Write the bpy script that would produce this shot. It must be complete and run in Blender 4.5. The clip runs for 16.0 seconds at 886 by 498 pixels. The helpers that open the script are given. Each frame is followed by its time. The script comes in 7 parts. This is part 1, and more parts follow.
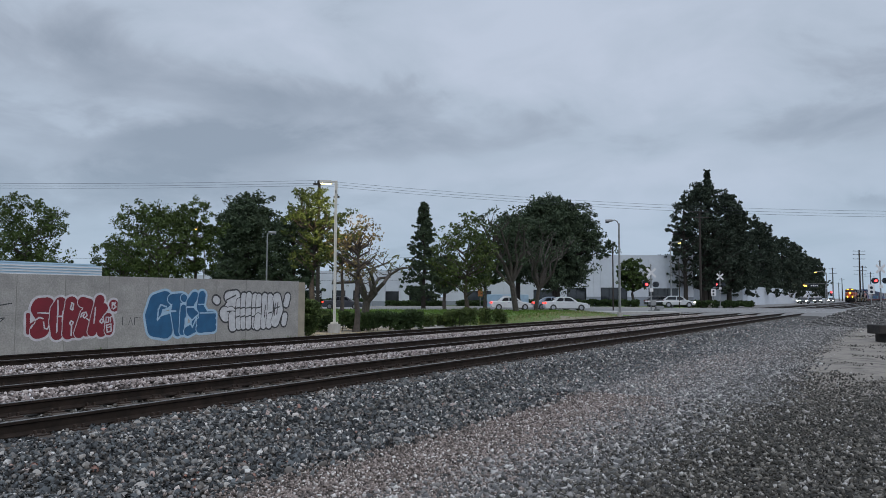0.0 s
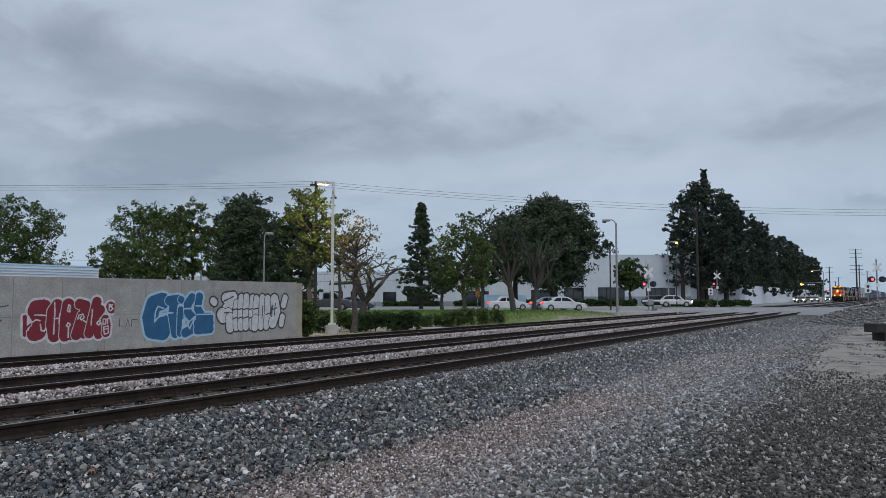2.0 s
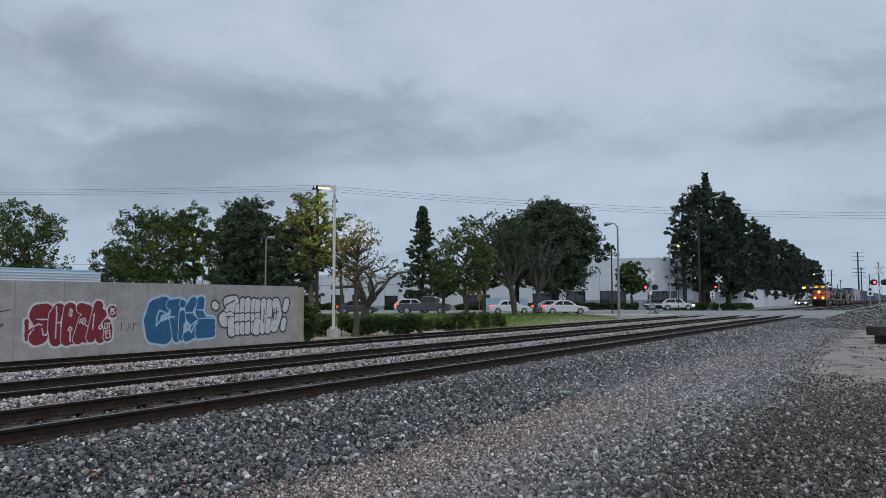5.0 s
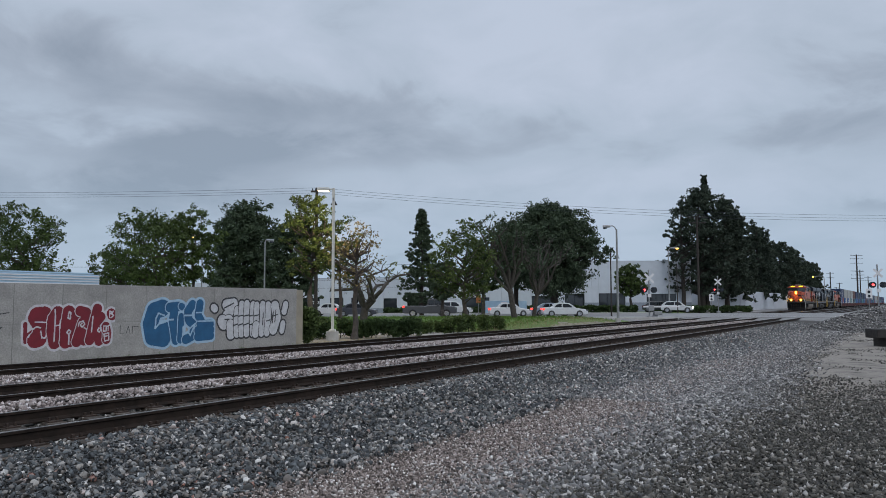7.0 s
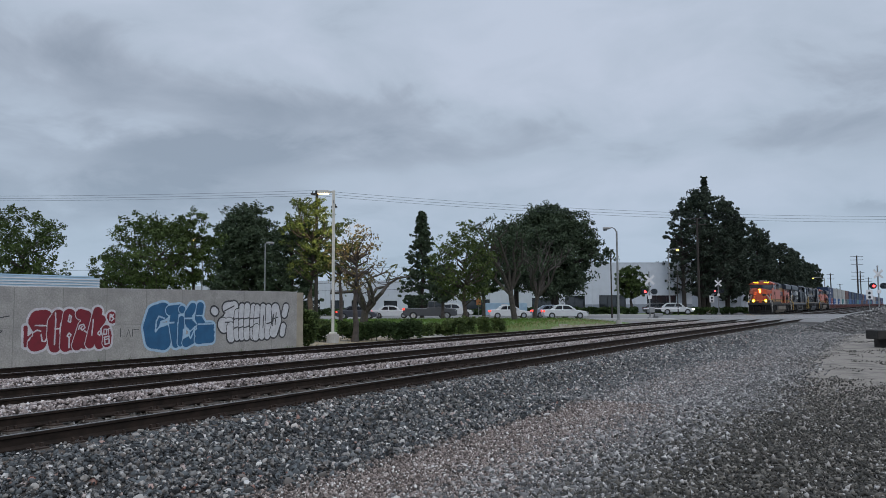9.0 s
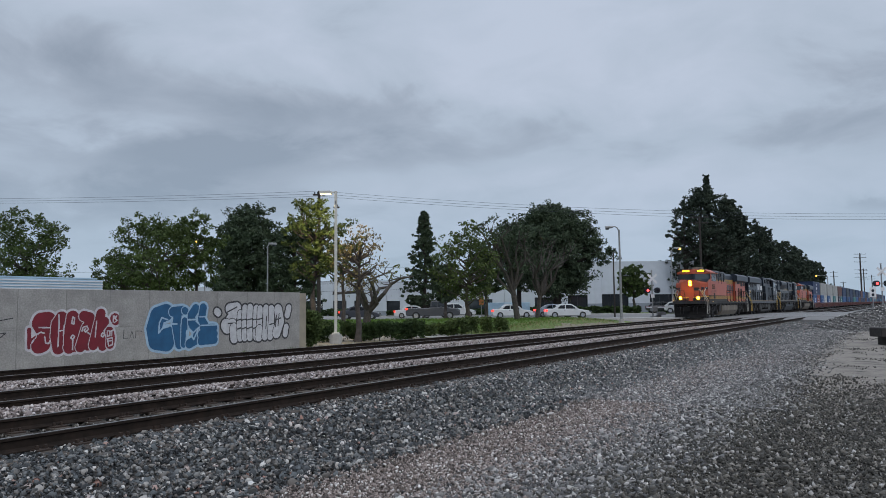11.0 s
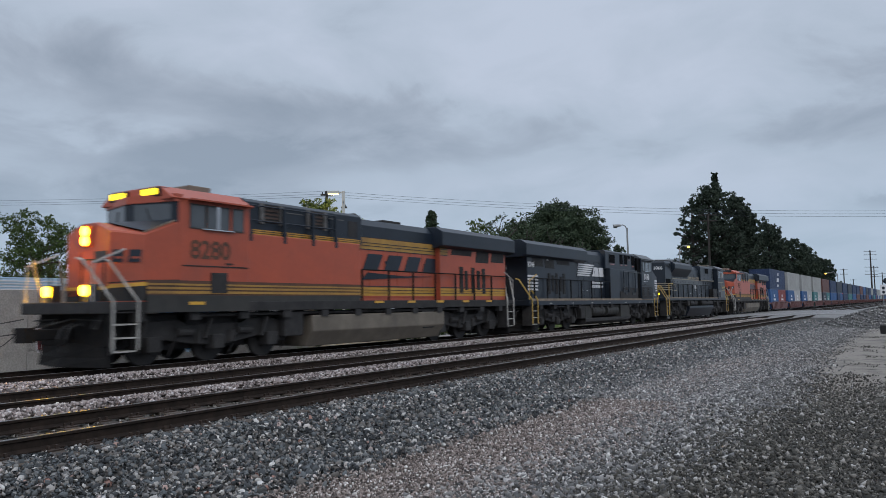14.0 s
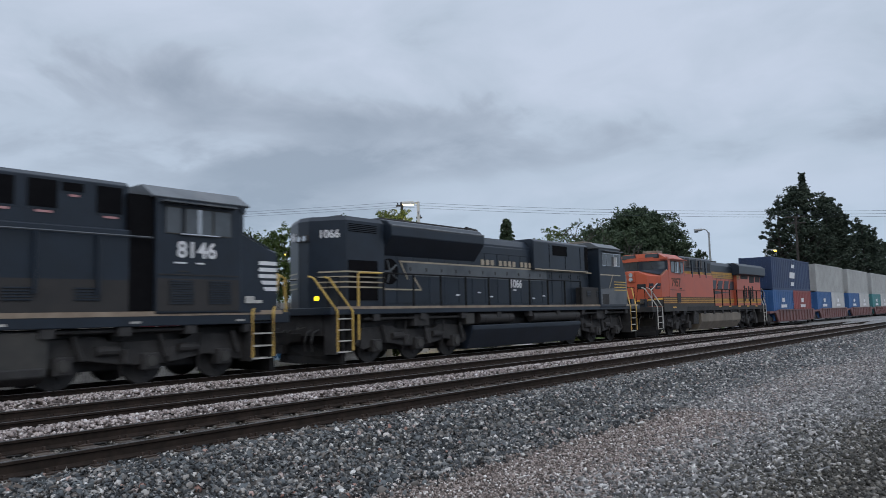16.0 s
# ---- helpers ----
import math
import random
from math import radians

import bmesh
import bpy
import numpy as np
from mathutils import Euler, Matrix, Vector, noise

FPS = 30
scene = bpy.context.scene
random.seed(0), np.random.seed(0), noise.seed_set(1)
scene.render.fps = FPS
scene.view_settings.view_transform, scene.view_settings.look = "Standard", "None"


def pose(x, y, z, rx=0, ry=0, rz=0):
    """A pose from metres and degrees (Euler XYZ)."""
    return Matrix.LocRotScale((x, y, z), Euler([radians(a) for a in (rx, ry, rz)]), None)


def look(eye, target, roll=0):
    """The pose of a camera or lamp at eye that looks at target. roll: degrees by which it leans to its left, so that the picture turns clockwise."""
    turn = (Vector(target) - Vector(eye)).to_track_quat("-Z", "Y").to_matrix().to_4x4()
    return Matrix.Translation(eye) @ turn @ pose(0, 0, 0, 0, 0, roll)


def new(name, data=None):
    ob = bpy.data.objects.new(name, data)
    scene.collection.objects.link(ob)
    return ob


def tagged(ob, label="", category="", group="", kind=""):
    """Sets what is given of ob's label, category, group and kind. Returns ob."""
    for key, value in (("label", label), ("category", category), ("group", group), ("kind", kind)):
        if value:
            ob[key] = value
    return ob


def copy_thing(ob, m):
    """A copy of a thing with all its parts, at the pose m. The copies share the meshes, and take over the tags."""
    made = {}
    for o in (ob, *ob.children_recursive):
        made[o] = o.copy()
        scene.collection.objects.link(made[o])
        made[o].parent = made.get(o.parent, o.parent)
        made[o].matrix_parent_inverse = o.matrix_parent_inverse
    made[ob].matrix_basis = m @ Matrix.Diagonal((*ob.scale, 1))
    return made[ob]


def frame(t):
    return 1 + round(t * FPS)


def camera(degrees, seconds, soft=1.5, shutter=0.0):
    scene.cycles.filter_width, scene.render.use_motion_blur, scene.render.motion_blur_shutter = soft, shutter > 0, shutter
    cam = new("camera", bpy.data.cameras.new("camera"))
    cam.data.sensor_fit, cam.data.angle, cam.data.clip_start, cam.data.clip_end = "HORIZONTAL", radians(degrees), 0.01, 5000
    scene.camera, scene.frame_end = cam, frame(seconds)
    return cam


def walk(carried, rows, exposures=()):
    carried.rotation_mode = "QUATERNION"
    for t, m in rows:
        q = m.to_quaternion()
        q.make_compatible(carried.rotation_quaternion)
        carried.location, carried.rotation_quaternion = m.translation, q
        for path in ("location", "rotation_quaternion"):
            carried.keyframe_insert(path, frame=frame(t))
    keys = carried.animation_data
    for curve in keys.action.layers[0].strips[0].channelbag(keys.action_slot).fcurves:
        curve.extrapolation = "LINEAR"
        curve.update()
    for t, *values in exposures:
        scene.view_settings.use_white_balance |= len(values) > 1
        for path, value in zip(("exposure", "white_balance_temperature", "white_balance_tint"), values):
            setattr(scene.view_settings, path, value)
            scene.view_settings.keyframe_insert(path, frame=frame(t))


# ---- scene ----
EYE_HEIGHT = 1.406


def aim(yaw, pitch, roll):
    """The hand-held camera: yaw to the left of the tracks, pitch upwards, roll."""
    return pose(0, 0, EYE_HEIGHT, 0, 0, yaw) @ pose(0, 0, 0, 90 + pitch) @ pose(0, 0, 0, 0, 0, roll)


cam = camera(62.04, 16.0, soft=0.4, shutter=0.22)
walk(cam, [
    (0.0, aim(32.299, 3.705, 0.215)),
    (0.5, aim(32.296, 3.746, 0.263)),
    (1.0, aim(32.171, 3.723, 0.239)),
    (1.5, aim(32.061, 3.682, 0.144)),
    (2.0, aim(32.093, 3.738, -0.026)),
    (2.5, aim(32.193, 3.757, -0.118)),
    (3.0, aim(32.272, 3.763, -0.155)),
    (3.5, aim(32.296, 3.791, -0.147)),
    (4.0, aim(32.278, 3.878, -0.121)),
    (6.5, aim(32.132, 4.171, -0.124)),
    (7.0, aim(32.134, 4.226, -0.130)),
    (7.5, aim(32.086, 4.248, -0.137)),
    (8.0, aim(32.115, 4.304, -0.151)),
    (8.5, aim(32.155, 4.327, -0.206)),
    (9.0, aim(32.148, 4.402, -0.284)),
    (11.5, aim(32.413, 4.397, -0.673)),
    (12.0, aim(32.517, 4.417, -0.722)),
    (12.5, aim(32.609, 4.428, -0.742)),
    (13.0, aim(32.752, 4.395, -0.785)),
    (13.5, aim(32.877, 4.337, -0.822)),
    (14.0, aim(32.933, 4.355, -0.844)),
    (14.5, aim(33.262, 4.411, -0.897)),
    (15.0, aim(33.984, 4.537, -0.994)),
    (15.5, aim(35.342, 4.743, -1.121)),
    (16.0, aim(38.777, 5.157, -1.388)),
], exposures=[(0, 0.0), (13.8, 0.0), (14.5, 0.05), (15.0, 0.14), (15.5, 0.16), (16, 0.14)])


# ---- world and light: a dusk sky under broken overcast ----
def link(nt, a, b):
    nt.links.new(a, b)


world = bpy.data.worlds.new("world")
scene.world = world
world.use_nodes = True
wn = world.node_tree
wn.nodes.clear()


def wnode(kind, **values):
    n = wn.nodes.new(kind)
    for k, v in values.items():
        n.inputs[k].default_value = v
    return n


def wmath(op, a, b=None, c=None):
    n = wn.nodes.new("ShaderNodeMath")
    n.operation = op
    for i, v in enumerate((a, b, c)):
        if v is None:
            continue
        if isinstance(v, (int, float)):
            n.inputs[i].default_value = v
        else:
            link(wn, v, n.inputs[i])
    return n.outputs[0]


def wramp(fac, stops):
    n = wn.nodes.new("ShaderNodeValToRGB")
    while len(n.color_ramp.elements) < len(stops):
        n.color_ramp.elements.new(0.5)
    for e, (p, c) in zip(n.color_ramp.elements, stops):
        e.position, e.color = p, (*c, 1)
    link(wn, fac, n.inputs[0])
    return n.outputs[0]


def wmix(fac, a, b):
    n = wn.nodes.new("ShaderNodeMix")
    n.data_type = "RGBA"
    for sock, v in ((n.inputs[0], fac), (n.inputs[6], a), (n.inputs[7], b)):
        if isinstance(v, tuple):
            sock.default_value = v
        elif isinstance(v, (int, float)):
            sock.default_value = v
        else:
            link(wn, v, sock)
    return n.outputs[2]


coord = wn.nodes.new("ShaderNodeTexCoord")
sep = wn.nodes.new("ShaderNodeSeparateXYZ")
turned = wn.nodes.new("ShaderNodeVectorRotate")
turned.rotation_type = "Z_AXIS"
turned.inputs["Angle"].default_value = radians(-6)
link(wn, coord.outputs["Generated"], turned.inputs["Vector"])
link(wn, turned.outputs[0], sep.inputs[0])
height = wmath("MAXIMUM", sep.outputs[2], 0.0)
flat = wmath("ADD", height, 0.24)
# the cloud deck is a plane high above the place
deck = wn.nodes.new("ShaderNodeCombineXYZ")
link(wn, wmath("DIVIDE", sep.outputs[0], flat), deck.inputs[0])
link(wn, wmath("DIVIDE", sep.outputs[1], flat), deck.inputs[1])
deck.inputs[2].default_value = 7.3


def cloud(scale, detail, rough, distort):
    n = wnode("ShaderNodeTexNoise", Scale=scale, Detail=detail, Roughness=rough, Distortion=distort)
    link(wn, deck.outputs[0], n.inputs["Vector"])
    return n.outputs[0]


broad = cloud(0.95, 3.0, 0.45, 0.2)
puffs = cloud(2.6, 8.0, 0.55, 0.4)
drift = cloud(1.7, 4.0, 0.5, 0.0)
# bearing and height of a direction, ruffled by the drift of the deck
bearing = wmath("SUBTRACT", wmath("ARCTAN2", sep.outputs[0], sep.outputs[1]), radians(-26.3))
ruffle = wmath("SUBTRACT", drift, 0.5)
bearing = wmath("ADD", bearing, wmath("MULTIPLY", ruffle, 0.45))
level = wmath("ADD", height, wmath("MULTIPLY", wmath("SUBTRACT", puffs, 0.5), 0.1))


def bank(at_bearing, at_level, wide, tall, depth):
    """A long heavy cloud bank hanging in the deck."""
    a = wmath("DIVIDE", wmath("SUBTRACT", bearing, at_bearing), wide)
    b = wmath("DIVIDE", wmath("SUBTRACT", level, at_level), tall)
    return wmath("MULTIPLY", wmath("EXPONENT", wmath("MULTIPLY", wmath("ADD", wmath("MULTIPLY", a, a), wmath("MULTIPLY", b, b)), -1.0)), depth)


cover = wmath("ADD", 0.255, wmath("ADD", wmath("MULTIPLY", broad, 0.24), wmath("MULTIPLY", puffs, 0.37)))
for spec in ((-0.56, 0.275, 0.34, 0.045, 0.13), (-0.2, 0.258, 0.13, 0.03, 0.1), (-0.26, 0.2, 0.36, 0.03, 0.15), (0.04, 0.236, 0.13, 0.026, 0.075), (-0.03, 0.262, 0.07, 0.02, 0.05),
             (0.5, 0.2, 0.15, 0.055, 0.1), (0.56, 0.108, 0.1, 0.016, 0.09), (0.3, 0.232, 0.07, 0.02, 0.06), (-0.42, 0.13, 0.4, 0.045, 0.1), (1.7, 0.3, 0.5, 0.06, 0.11), (-2.2, 0.26, 0.6, 0.06, 0.11)):
    cover = wmath("SUBTRACT", cover, bank(*spec))
nishita = wn.nodes.new("ShaderNodeTexSky")
nishita.sky_type, nishita.sun_disc = "NISHITA", False
nishita.sun_elevation, nishita.sun_rotation = radians(41), radians(123)
clear = wmix(0.9, nishita.outputs[0], (3.7, 5.5, 7.2, 1))
scaled = wn.nodes.new("ShaderNodeVectorMath")
scaled.operation = "SCALE"
link(wn, clear, scaled.inputs[0])
scaled.inputs["Scale"].default_value = 0.085
thick = wramp(cover, [(0.37, (0.285, 0.342, 0.43)), (0.45, (0.37, 0.432, 0.53)), (0.5, (0.435, 0.51, 0.62)), (0.6, (0.505, 0.575, 0.7))])
haze = wramp(height, [(0.0, (0.75, 0.75, 0.75)), (0.05, (0.55, 0.55, 0.55)), (0.16, (0.18, 0.18, 0.18)), (0.3, (0.0, 0.0, 0.0))])
sky = wmix(wmath("MULTIPLY", haze, 0.72), thick, scaled.outputs[0])
back = wn.nodes.new("ShaderNodeBackground")
link(wn, sky, back.inputs[0])
# an overcast sky grows brighter towards the zenith
link(wn, wramp(height, [(0.0, (1, 1, 1)), (0.42, (1, 1, 1)), (0.8, (1.75, 1.75, 1.75))]), back.inputs["Strength"])
wout = wn.nodes.new("ShaderNodeOutputWorld")
link(wn, back.outputs[0], wout.inputs[0])

sun_data = bpy.data.lights.new("sun", "SUN")
sun_data.energy, sun_data.angle, sun_data.color = 0.8, radians(40), (1.0, 0.95, 0.9)
sun = new("sun", sun_data)
sun.matrix_basis = look((40, -26, 42), (0, 0, 0))


# ---- materials ----
def material(name, color, rough=0.8, metal=0.0, second=None, scale=4.0, bump=0.0, bump_scale=40.0, random_tint=0.0, island=False, stain=None, emit=None, coords="Object", spec=None, grain=0.82):
    m = bpy.data.materials.new(name)
    m.use_nodes = True
    nt = m.node_tree
    b = nt.nodes["Principled BSDF"]
    b.inputs["Roughness"].default_value, b.inputs["Metallic"].default_value = rough, metal
    if spec is not None:
        b.inputs["Specular IOR Level"].default_value = spec
    co = nt.nodes.new("ShaderNodeTexCoord").outputs[coords]

    def tex(s, detail=5.0, r=0.6):
        n = nt.nodes.new("ShaderNodeTexNoise")
        n.inputs["Scale"].default_value, n.inputs["Detail"].default_value, n.inputs["Roughness"].default_value = s, detail, r
        link(nt, co, n.inputs["Vector"])
        return n.outputs[0]

    def ramp(fac, lo, hi, a, c):
        n = nt.nodes.new("ShaderNodeValToRGB")
        e = n.color_ramp.elements
        e[0].position, e[1].position = lo, hi
        e[0].color, e[1].color = (*a, 1), (*c, 1)
        link(nt, fac, n.inputs[0])
        return n.outputs[0]

    def mix(fac, a, c, blend="MIX"):
        n = nt.nodes.new("ShaderNodeMix")
        n.data_type, n.blend_type = "RGBA", blend
        for sock, v in ((n.inputs[0], fac), (n.inputs[6], a), (n.inputs[7], c)):
            if isinstance(v, (int, float)):
                sock.default_value = v
            elif isinstance(v, tuple):
                sock.default_value = (*v, 1)
            else:
                link(nt, v, sock)
        return n.outputs[2]

    second = second or tuple(c * 0.78 for c in color)
    col = mix(ramp(tex(scale), 0.35, 0.65, (0, 0, 0), (1, 1, 1)), color, second)
    col = mix(0.5, col, ramp(tex(scale * 9), 0.3, 0.7, (grain,) * 3, (1, 1, 1)), "MULTIPLY")
    if stain:
        col = mix(ramp(tex(scale * 0.35, 8.0, 0.7), 0.52, 0.7, (0, 0, 0), (0.75, 0.75, 0.75)), col, stain)
    if random_tint:
        if island:
            rnd = nt.nodes.new("ShaderNodeNewGeometry").outputs["Random Per Island"]
        else:
            rnd = nt.nodes.new("ShaderNodeObjectInfo").outputs["Random"]
        col = mix(1.0, col, ramp(rnd, 0, 1, (1 - random_tint,) * 3, (1 + random_tint,) * 3), "MULTIPLY")
    link(nt, col, b.inputs["Base Color"])
    if bump:
        n = nt.nodes.new("ShaderNodeBump")
        n.inputs["Strength"].default_value, n.inputs["Distance"].default_value = bump, 0.02
        link(nt, tex(bump_scale), n.inputs["Height"])
        link(nt, n.outputs[0], b.inputs["Normal"])
    if emit:
        b.inputs["Emission Color"].default_value, b.inputs["Emission Strength"].default_value = (*emit[0], 1), emit[1]
    return m


def stone_material(name, stops, rough=0.85):
    """Loose stones: each one takes its own grey, pink or green."""
    m = material(name, (0.3, 0.3, 0.3), rough, scale=30, bump=0.25, bump_scale=90)
    nt = m.node_tree
    b = nt.nodes["Principled BSDF"]
    n = nt.nodes.new("ShaderNodeValToRGB")
    while len(n.color_ramp.elements) < len(stops):
        n.color_ramp.elements.new(0.5)
    for e, (p, c) in zip(n.color_ramp.elements, stops):
        e.position, e.color = p, (*c, 1)
    link(nt, nt.nodes.new("ShaderNodeNewGeometry").outputs["Random Per Island"], n.inputs[0])
    mx = nt.nodes.new("ShaderNodeMix")
    mx.data_type, mx.blend_type = "RGBA", "MULTIPLY"
    mx.inputs[0].default_value = 0.6
    old = b.inputs["Base Color"].links[0].from_socket
    sc = nt.nodes.new("ShaderNodeVectorMath")
    sc.operation = "SCALE"
    sc.inputs["Scale"].default_value = 3.4
    link(nt, old, sc.inputs[0])
    link(nt, n.outputs[0], mx.inputs[6])
    link(nt, sc.outputs[0], mx.inputs[7])
    link(nt, mx.outputs[2], b.inputs["Base Color"])
    return m


def glass_material(name, color, rough=0.05):
    m = material(name, color, rough, 0.0, scale=2)
    m.node_tree.nodes["Principled BSDF"].inputs["Specular IOR Level"].default_value = 0.8
    return m


M = {}
M["rail"] = material("weathered rail steel", (0.036, 0.026, 0.021), 0.85, 0.0, (0.02, 0.0155, 0.013), 6, 0.2, 60, spec=0.12)
M["railhead"] = material("polished rail head", (0.42, 0.4, 0.39), 0.34, 0.95, (0.26, 0.24, 0.23), 3)
M["tie"] = material("dark creosote tie", (0.05, 0.038, 0.03), 0.9, 0, (0.085, 0.065, 0.05), 7, 0.5, 50, 0.35)
M["spike"] = material("rusty steel", (0.07, 0.045, 0.033), 0.8, 0.3, (0.04, 0.028, 0.022), 20)
M["concrete"] = material("grey concrete", (0.3, 0.29, 0.275), 0.9, 0, (0.235, 0.225, 0.215), 1.6, 0.4, 55, 0.06, stain=(0.2, 0.19, 0.18))
M["wall_concrete"] = material("speckled grey wall concrete", (0.43, 0.415, 0.395), 0.92, 0, (0.33, 0.32, 0.304), 2.2, 0.8, 60, 0.06, stain=(0.25, 0.24, 0.228), grain=0.3)
M["end_tan"] = material("pale tan plastered wall", (0.36, 0.32, 0.245), 0.9, 0, (0.28, 0.25, 0.2), 2, 0.3, 50)
M["concrete_light"] = material("pale concrete", (0.46, 0.45, 0.43), 0.9, 0, (0.36, 0.35, 0.33), 2, 0.3, 50)
M["ballast_ground"] = material("crushed stone", (0.13, 0.122, 0.116), 0.95, 0, (0.07, 0.066, 0.064), 9, 1.0, 26, coords="Object", stain=(0.12, 0.105, 0.096))
M["asphalt"] = material("worn asphalt", (0.24, 0.235, 0.23), 0.85, 0, (0.19, 0.187, 0.185), 0.5, 0.3, 60, stain=(0.29, 0.28, 0.27))
M["grass"] = material("lawn", (0.085, 0.14, 0.036), 0.95, 0, (0.11, 0.15, 0.045), 0.8, 0.8, 30, stain=(0.13, 0.11, 0.06))
M["paint_white"] = material("white paint", (0.72, 0.72, 0.73), 0.6, 0, (0.62, 0.62, 0.64), 1.2)
M["cab_dust"] = material("dust over black paint", (0.022, 0.021, 0.021), 0.7, 0, (0.03, 0.027, 0.026), 2.2)
M["black"] = material("black enamel", (0.011, 0.0165, 0.025), 0.4, 0, (0.014, 0.022, 0.035), 1.3, stain=(0.017, 0.023, 0.033), spec=0.4)
M["plate_pink"] = material("faded red warning plate", (0.42, 0.17, 0.17), 0.6, 0, (0.5, 0.3, 0.3), 8)
M["pilot_dark"] = material("oily black pilot steel", (0.007, 0.007, 0.008), 0.75, 0, (0.016, 0.015, 0.014), 4, 0.3, 30, spec=0.2)
# near-black colour standing in for the shade inside openings, beside real dark seams
M["shade_and_seam"] = material("near-black for shaded openings and seams", (0.004, 0.004, 0.005), 0.9, 0, (0.006, 0.006, 0.007), 6, spec=0.1)
M["stripe_tan"] = material("aged cream stripe paint", (0.42, 0.36, 0.27), 0.6, 0, (0.32, 0.27, 0.2), 3)
M["sill_dust"] = material("dusty tan sill edge", (0.3, 0.24, 0.18), 0.8, 0, (0.2, 0.15, 0.11), 2)
M["under"] = material("grimy underframe", (0.018, 0.0175, 0.018), 0.8, 0.0, (0.036, 0.034, 0.034), 3, 0.3, 30)
M["orange"] = material("orange locomotive paint", (0.45, 0.088, 0.042), 0.42, 0, (0.39, 0.08, 0.042), 0.9, stain=(0.26, 0.07, 0.045))
M["yellow"] = material("yellow stripe paint", (0.72, 0.4, 0.05), 0.45, 0, (0.6, 0.33, 0.05), 2, stain=(0.35, 0.2, 0.05))
M["sill_grey"] = material("dusty dark grey sill", (0.032, 0.033, 0.031), 0.75, 0, (0.05, 0.047, 0.043), 1.4, stain=(0.02, 0.019, 0.018))
M["louver_grey"] = material("worn grey louver frame", (0.17, 0.165, 0.16), 0.6, 0.2, (0.11, 0.105, 0.1), 6)
M["louver_brown"] = material("rusty brown louver slat", (0.085, 0.05, 0.038), 0.7, 0, (0.05, 0.034, 0.028), 6)
M["yellow_band"] = material("sunned yellow stripe paint", (0.6, 0.33, 0.045), 0.55, 0, (0.48, 0.25, 0.04), 1.6, stain=(0.28, 0.15, 0.04))
M["grime"] = material("road grime over paint", (0.075, 0.045, 0.034), 0.8, 0, (0.13, 0.06, 0.035), 1.8, stain=(0.04, 0.034, 0.03))
M["yellow_dirty"] = material("dirty yellow stripe paint", (0.42, 0.235, 0.05), 0.6, 0, (0.3, 0.165, 0.045), 1.6, stain=(0.12, 0.075, 0.04))
M["yellow_rail"] = material("yellow handrail paint", (0.62, 0.42, 0.1), 0.5, 0, (0.5, 0.33, 0.09), 5)
M["white_rail"] = material("white handrail paint", (0.5, 0.49, 0.46), 0.55, 0, (0.33, 0.32, 0.3), 5)
# stripe grey; also paints sheen on the flare edge and a cab roof
M["grey_loco"] = material("grey stripe paint, also for painted sheen", (0.1, 0.11, 0.12), 0.42, 0, (0.052, 0.06, 0.07), 1.2, stain=(0.13, 0.13, 0.13))
M["tank_grey"] = material("dusty grey fuel tank", (0.2, 0.172, 0.138), 0.75, 0, (0.13, 0.112, 0.09), 1.2, 0.2, 20, stain=(0.07, 0.062, 0.054))
M["glass"] = glass_material("dark window glass", (0.03, 0.035, 0.042))
M["glass_wind"] = glass_material("cab window glass", (0.06, 0.07, 0.08))
M["glass_car"] = glass_material("tinted car glass", (0.02, 0.024, 0.03))
M["rubber"] = material("tyre rubber", (0.02, 0.02, 0.021), 0.8, 0, (0.028, 0.028, 0.028), 12)
M["chrome"] = material("bright metal", (0.55, 0.55, 0.56), 0.25, 1.0, (0.45, 0.45, 0.46), 5)
M["galv"] = material("galvanised steel", (0.33, 0.34, 0.345), 0.55, 0.6, (0.26, 0.265, 0.27), 6)
M["pole_white"] = material("white painted pole", (0.62, 0.61, 0.56), 0.5, 0, (0.52, 0.51, 0.47), 3)
M["wood_pole"] = material("weathered pole timber", (0.045, 0.037, 0.032), 0.9, 0, (0.028, 0.024, 0.021), 3, 0.4, 30)
M["bark"] = material("grey brown bark", (0.085, 0.073, 0.066), 0.95, 0, (0.048, 0.041, 0.036), 6, 0.8, 25)
M["bark_dark"] = material("dark bark", (0.05, 0.042, 0.036), 0.95, 0, (0.03, 0.026, 0.022), 6, 0.8, 25)


def leaf_material(name, color, second, tint=0.35):
    m = material(name, color, 0.7, 0, second, 0.9, random_tint=tint, island=True)
    m.node_tree.nodes["Principled BSDF"].inputs["Specular IOR Level"].default_value = 0.12
    return m


M["leaf"] = leaf_material("green leaves", (0.088, 0.125, 0.04), (0.04, 0.06, 0.022))
M["leaf_dark"] = leaf_material("dark green needles", (0.076, 0.104, 0.062), (0.042, 0.062, 0.038))
M["leaf_pine"] = leaf_material("blackish pine needles", (0.06, 0.076, 0.054), (0.036, 0.05, 0.037))
M["leaf_olive"] = leaf_material("olive leaves", (0.14, 0.16, 0.058), (0.09, 0.11, 0.045))
M["leaf_dry"] = leaf_material("drying yellow brown leaves", (0.17, 0.135, 0.066), (0.1, 0.095, 0.045))
M["leaf_hedge"] = leaf_material("dense hedge leaves", (0.06, 0.095, 0.034), (0.03, 0.05, 0.02))


def glow(name, color, strength):
    return material(name, color, 0.4, emit=(color, strength))


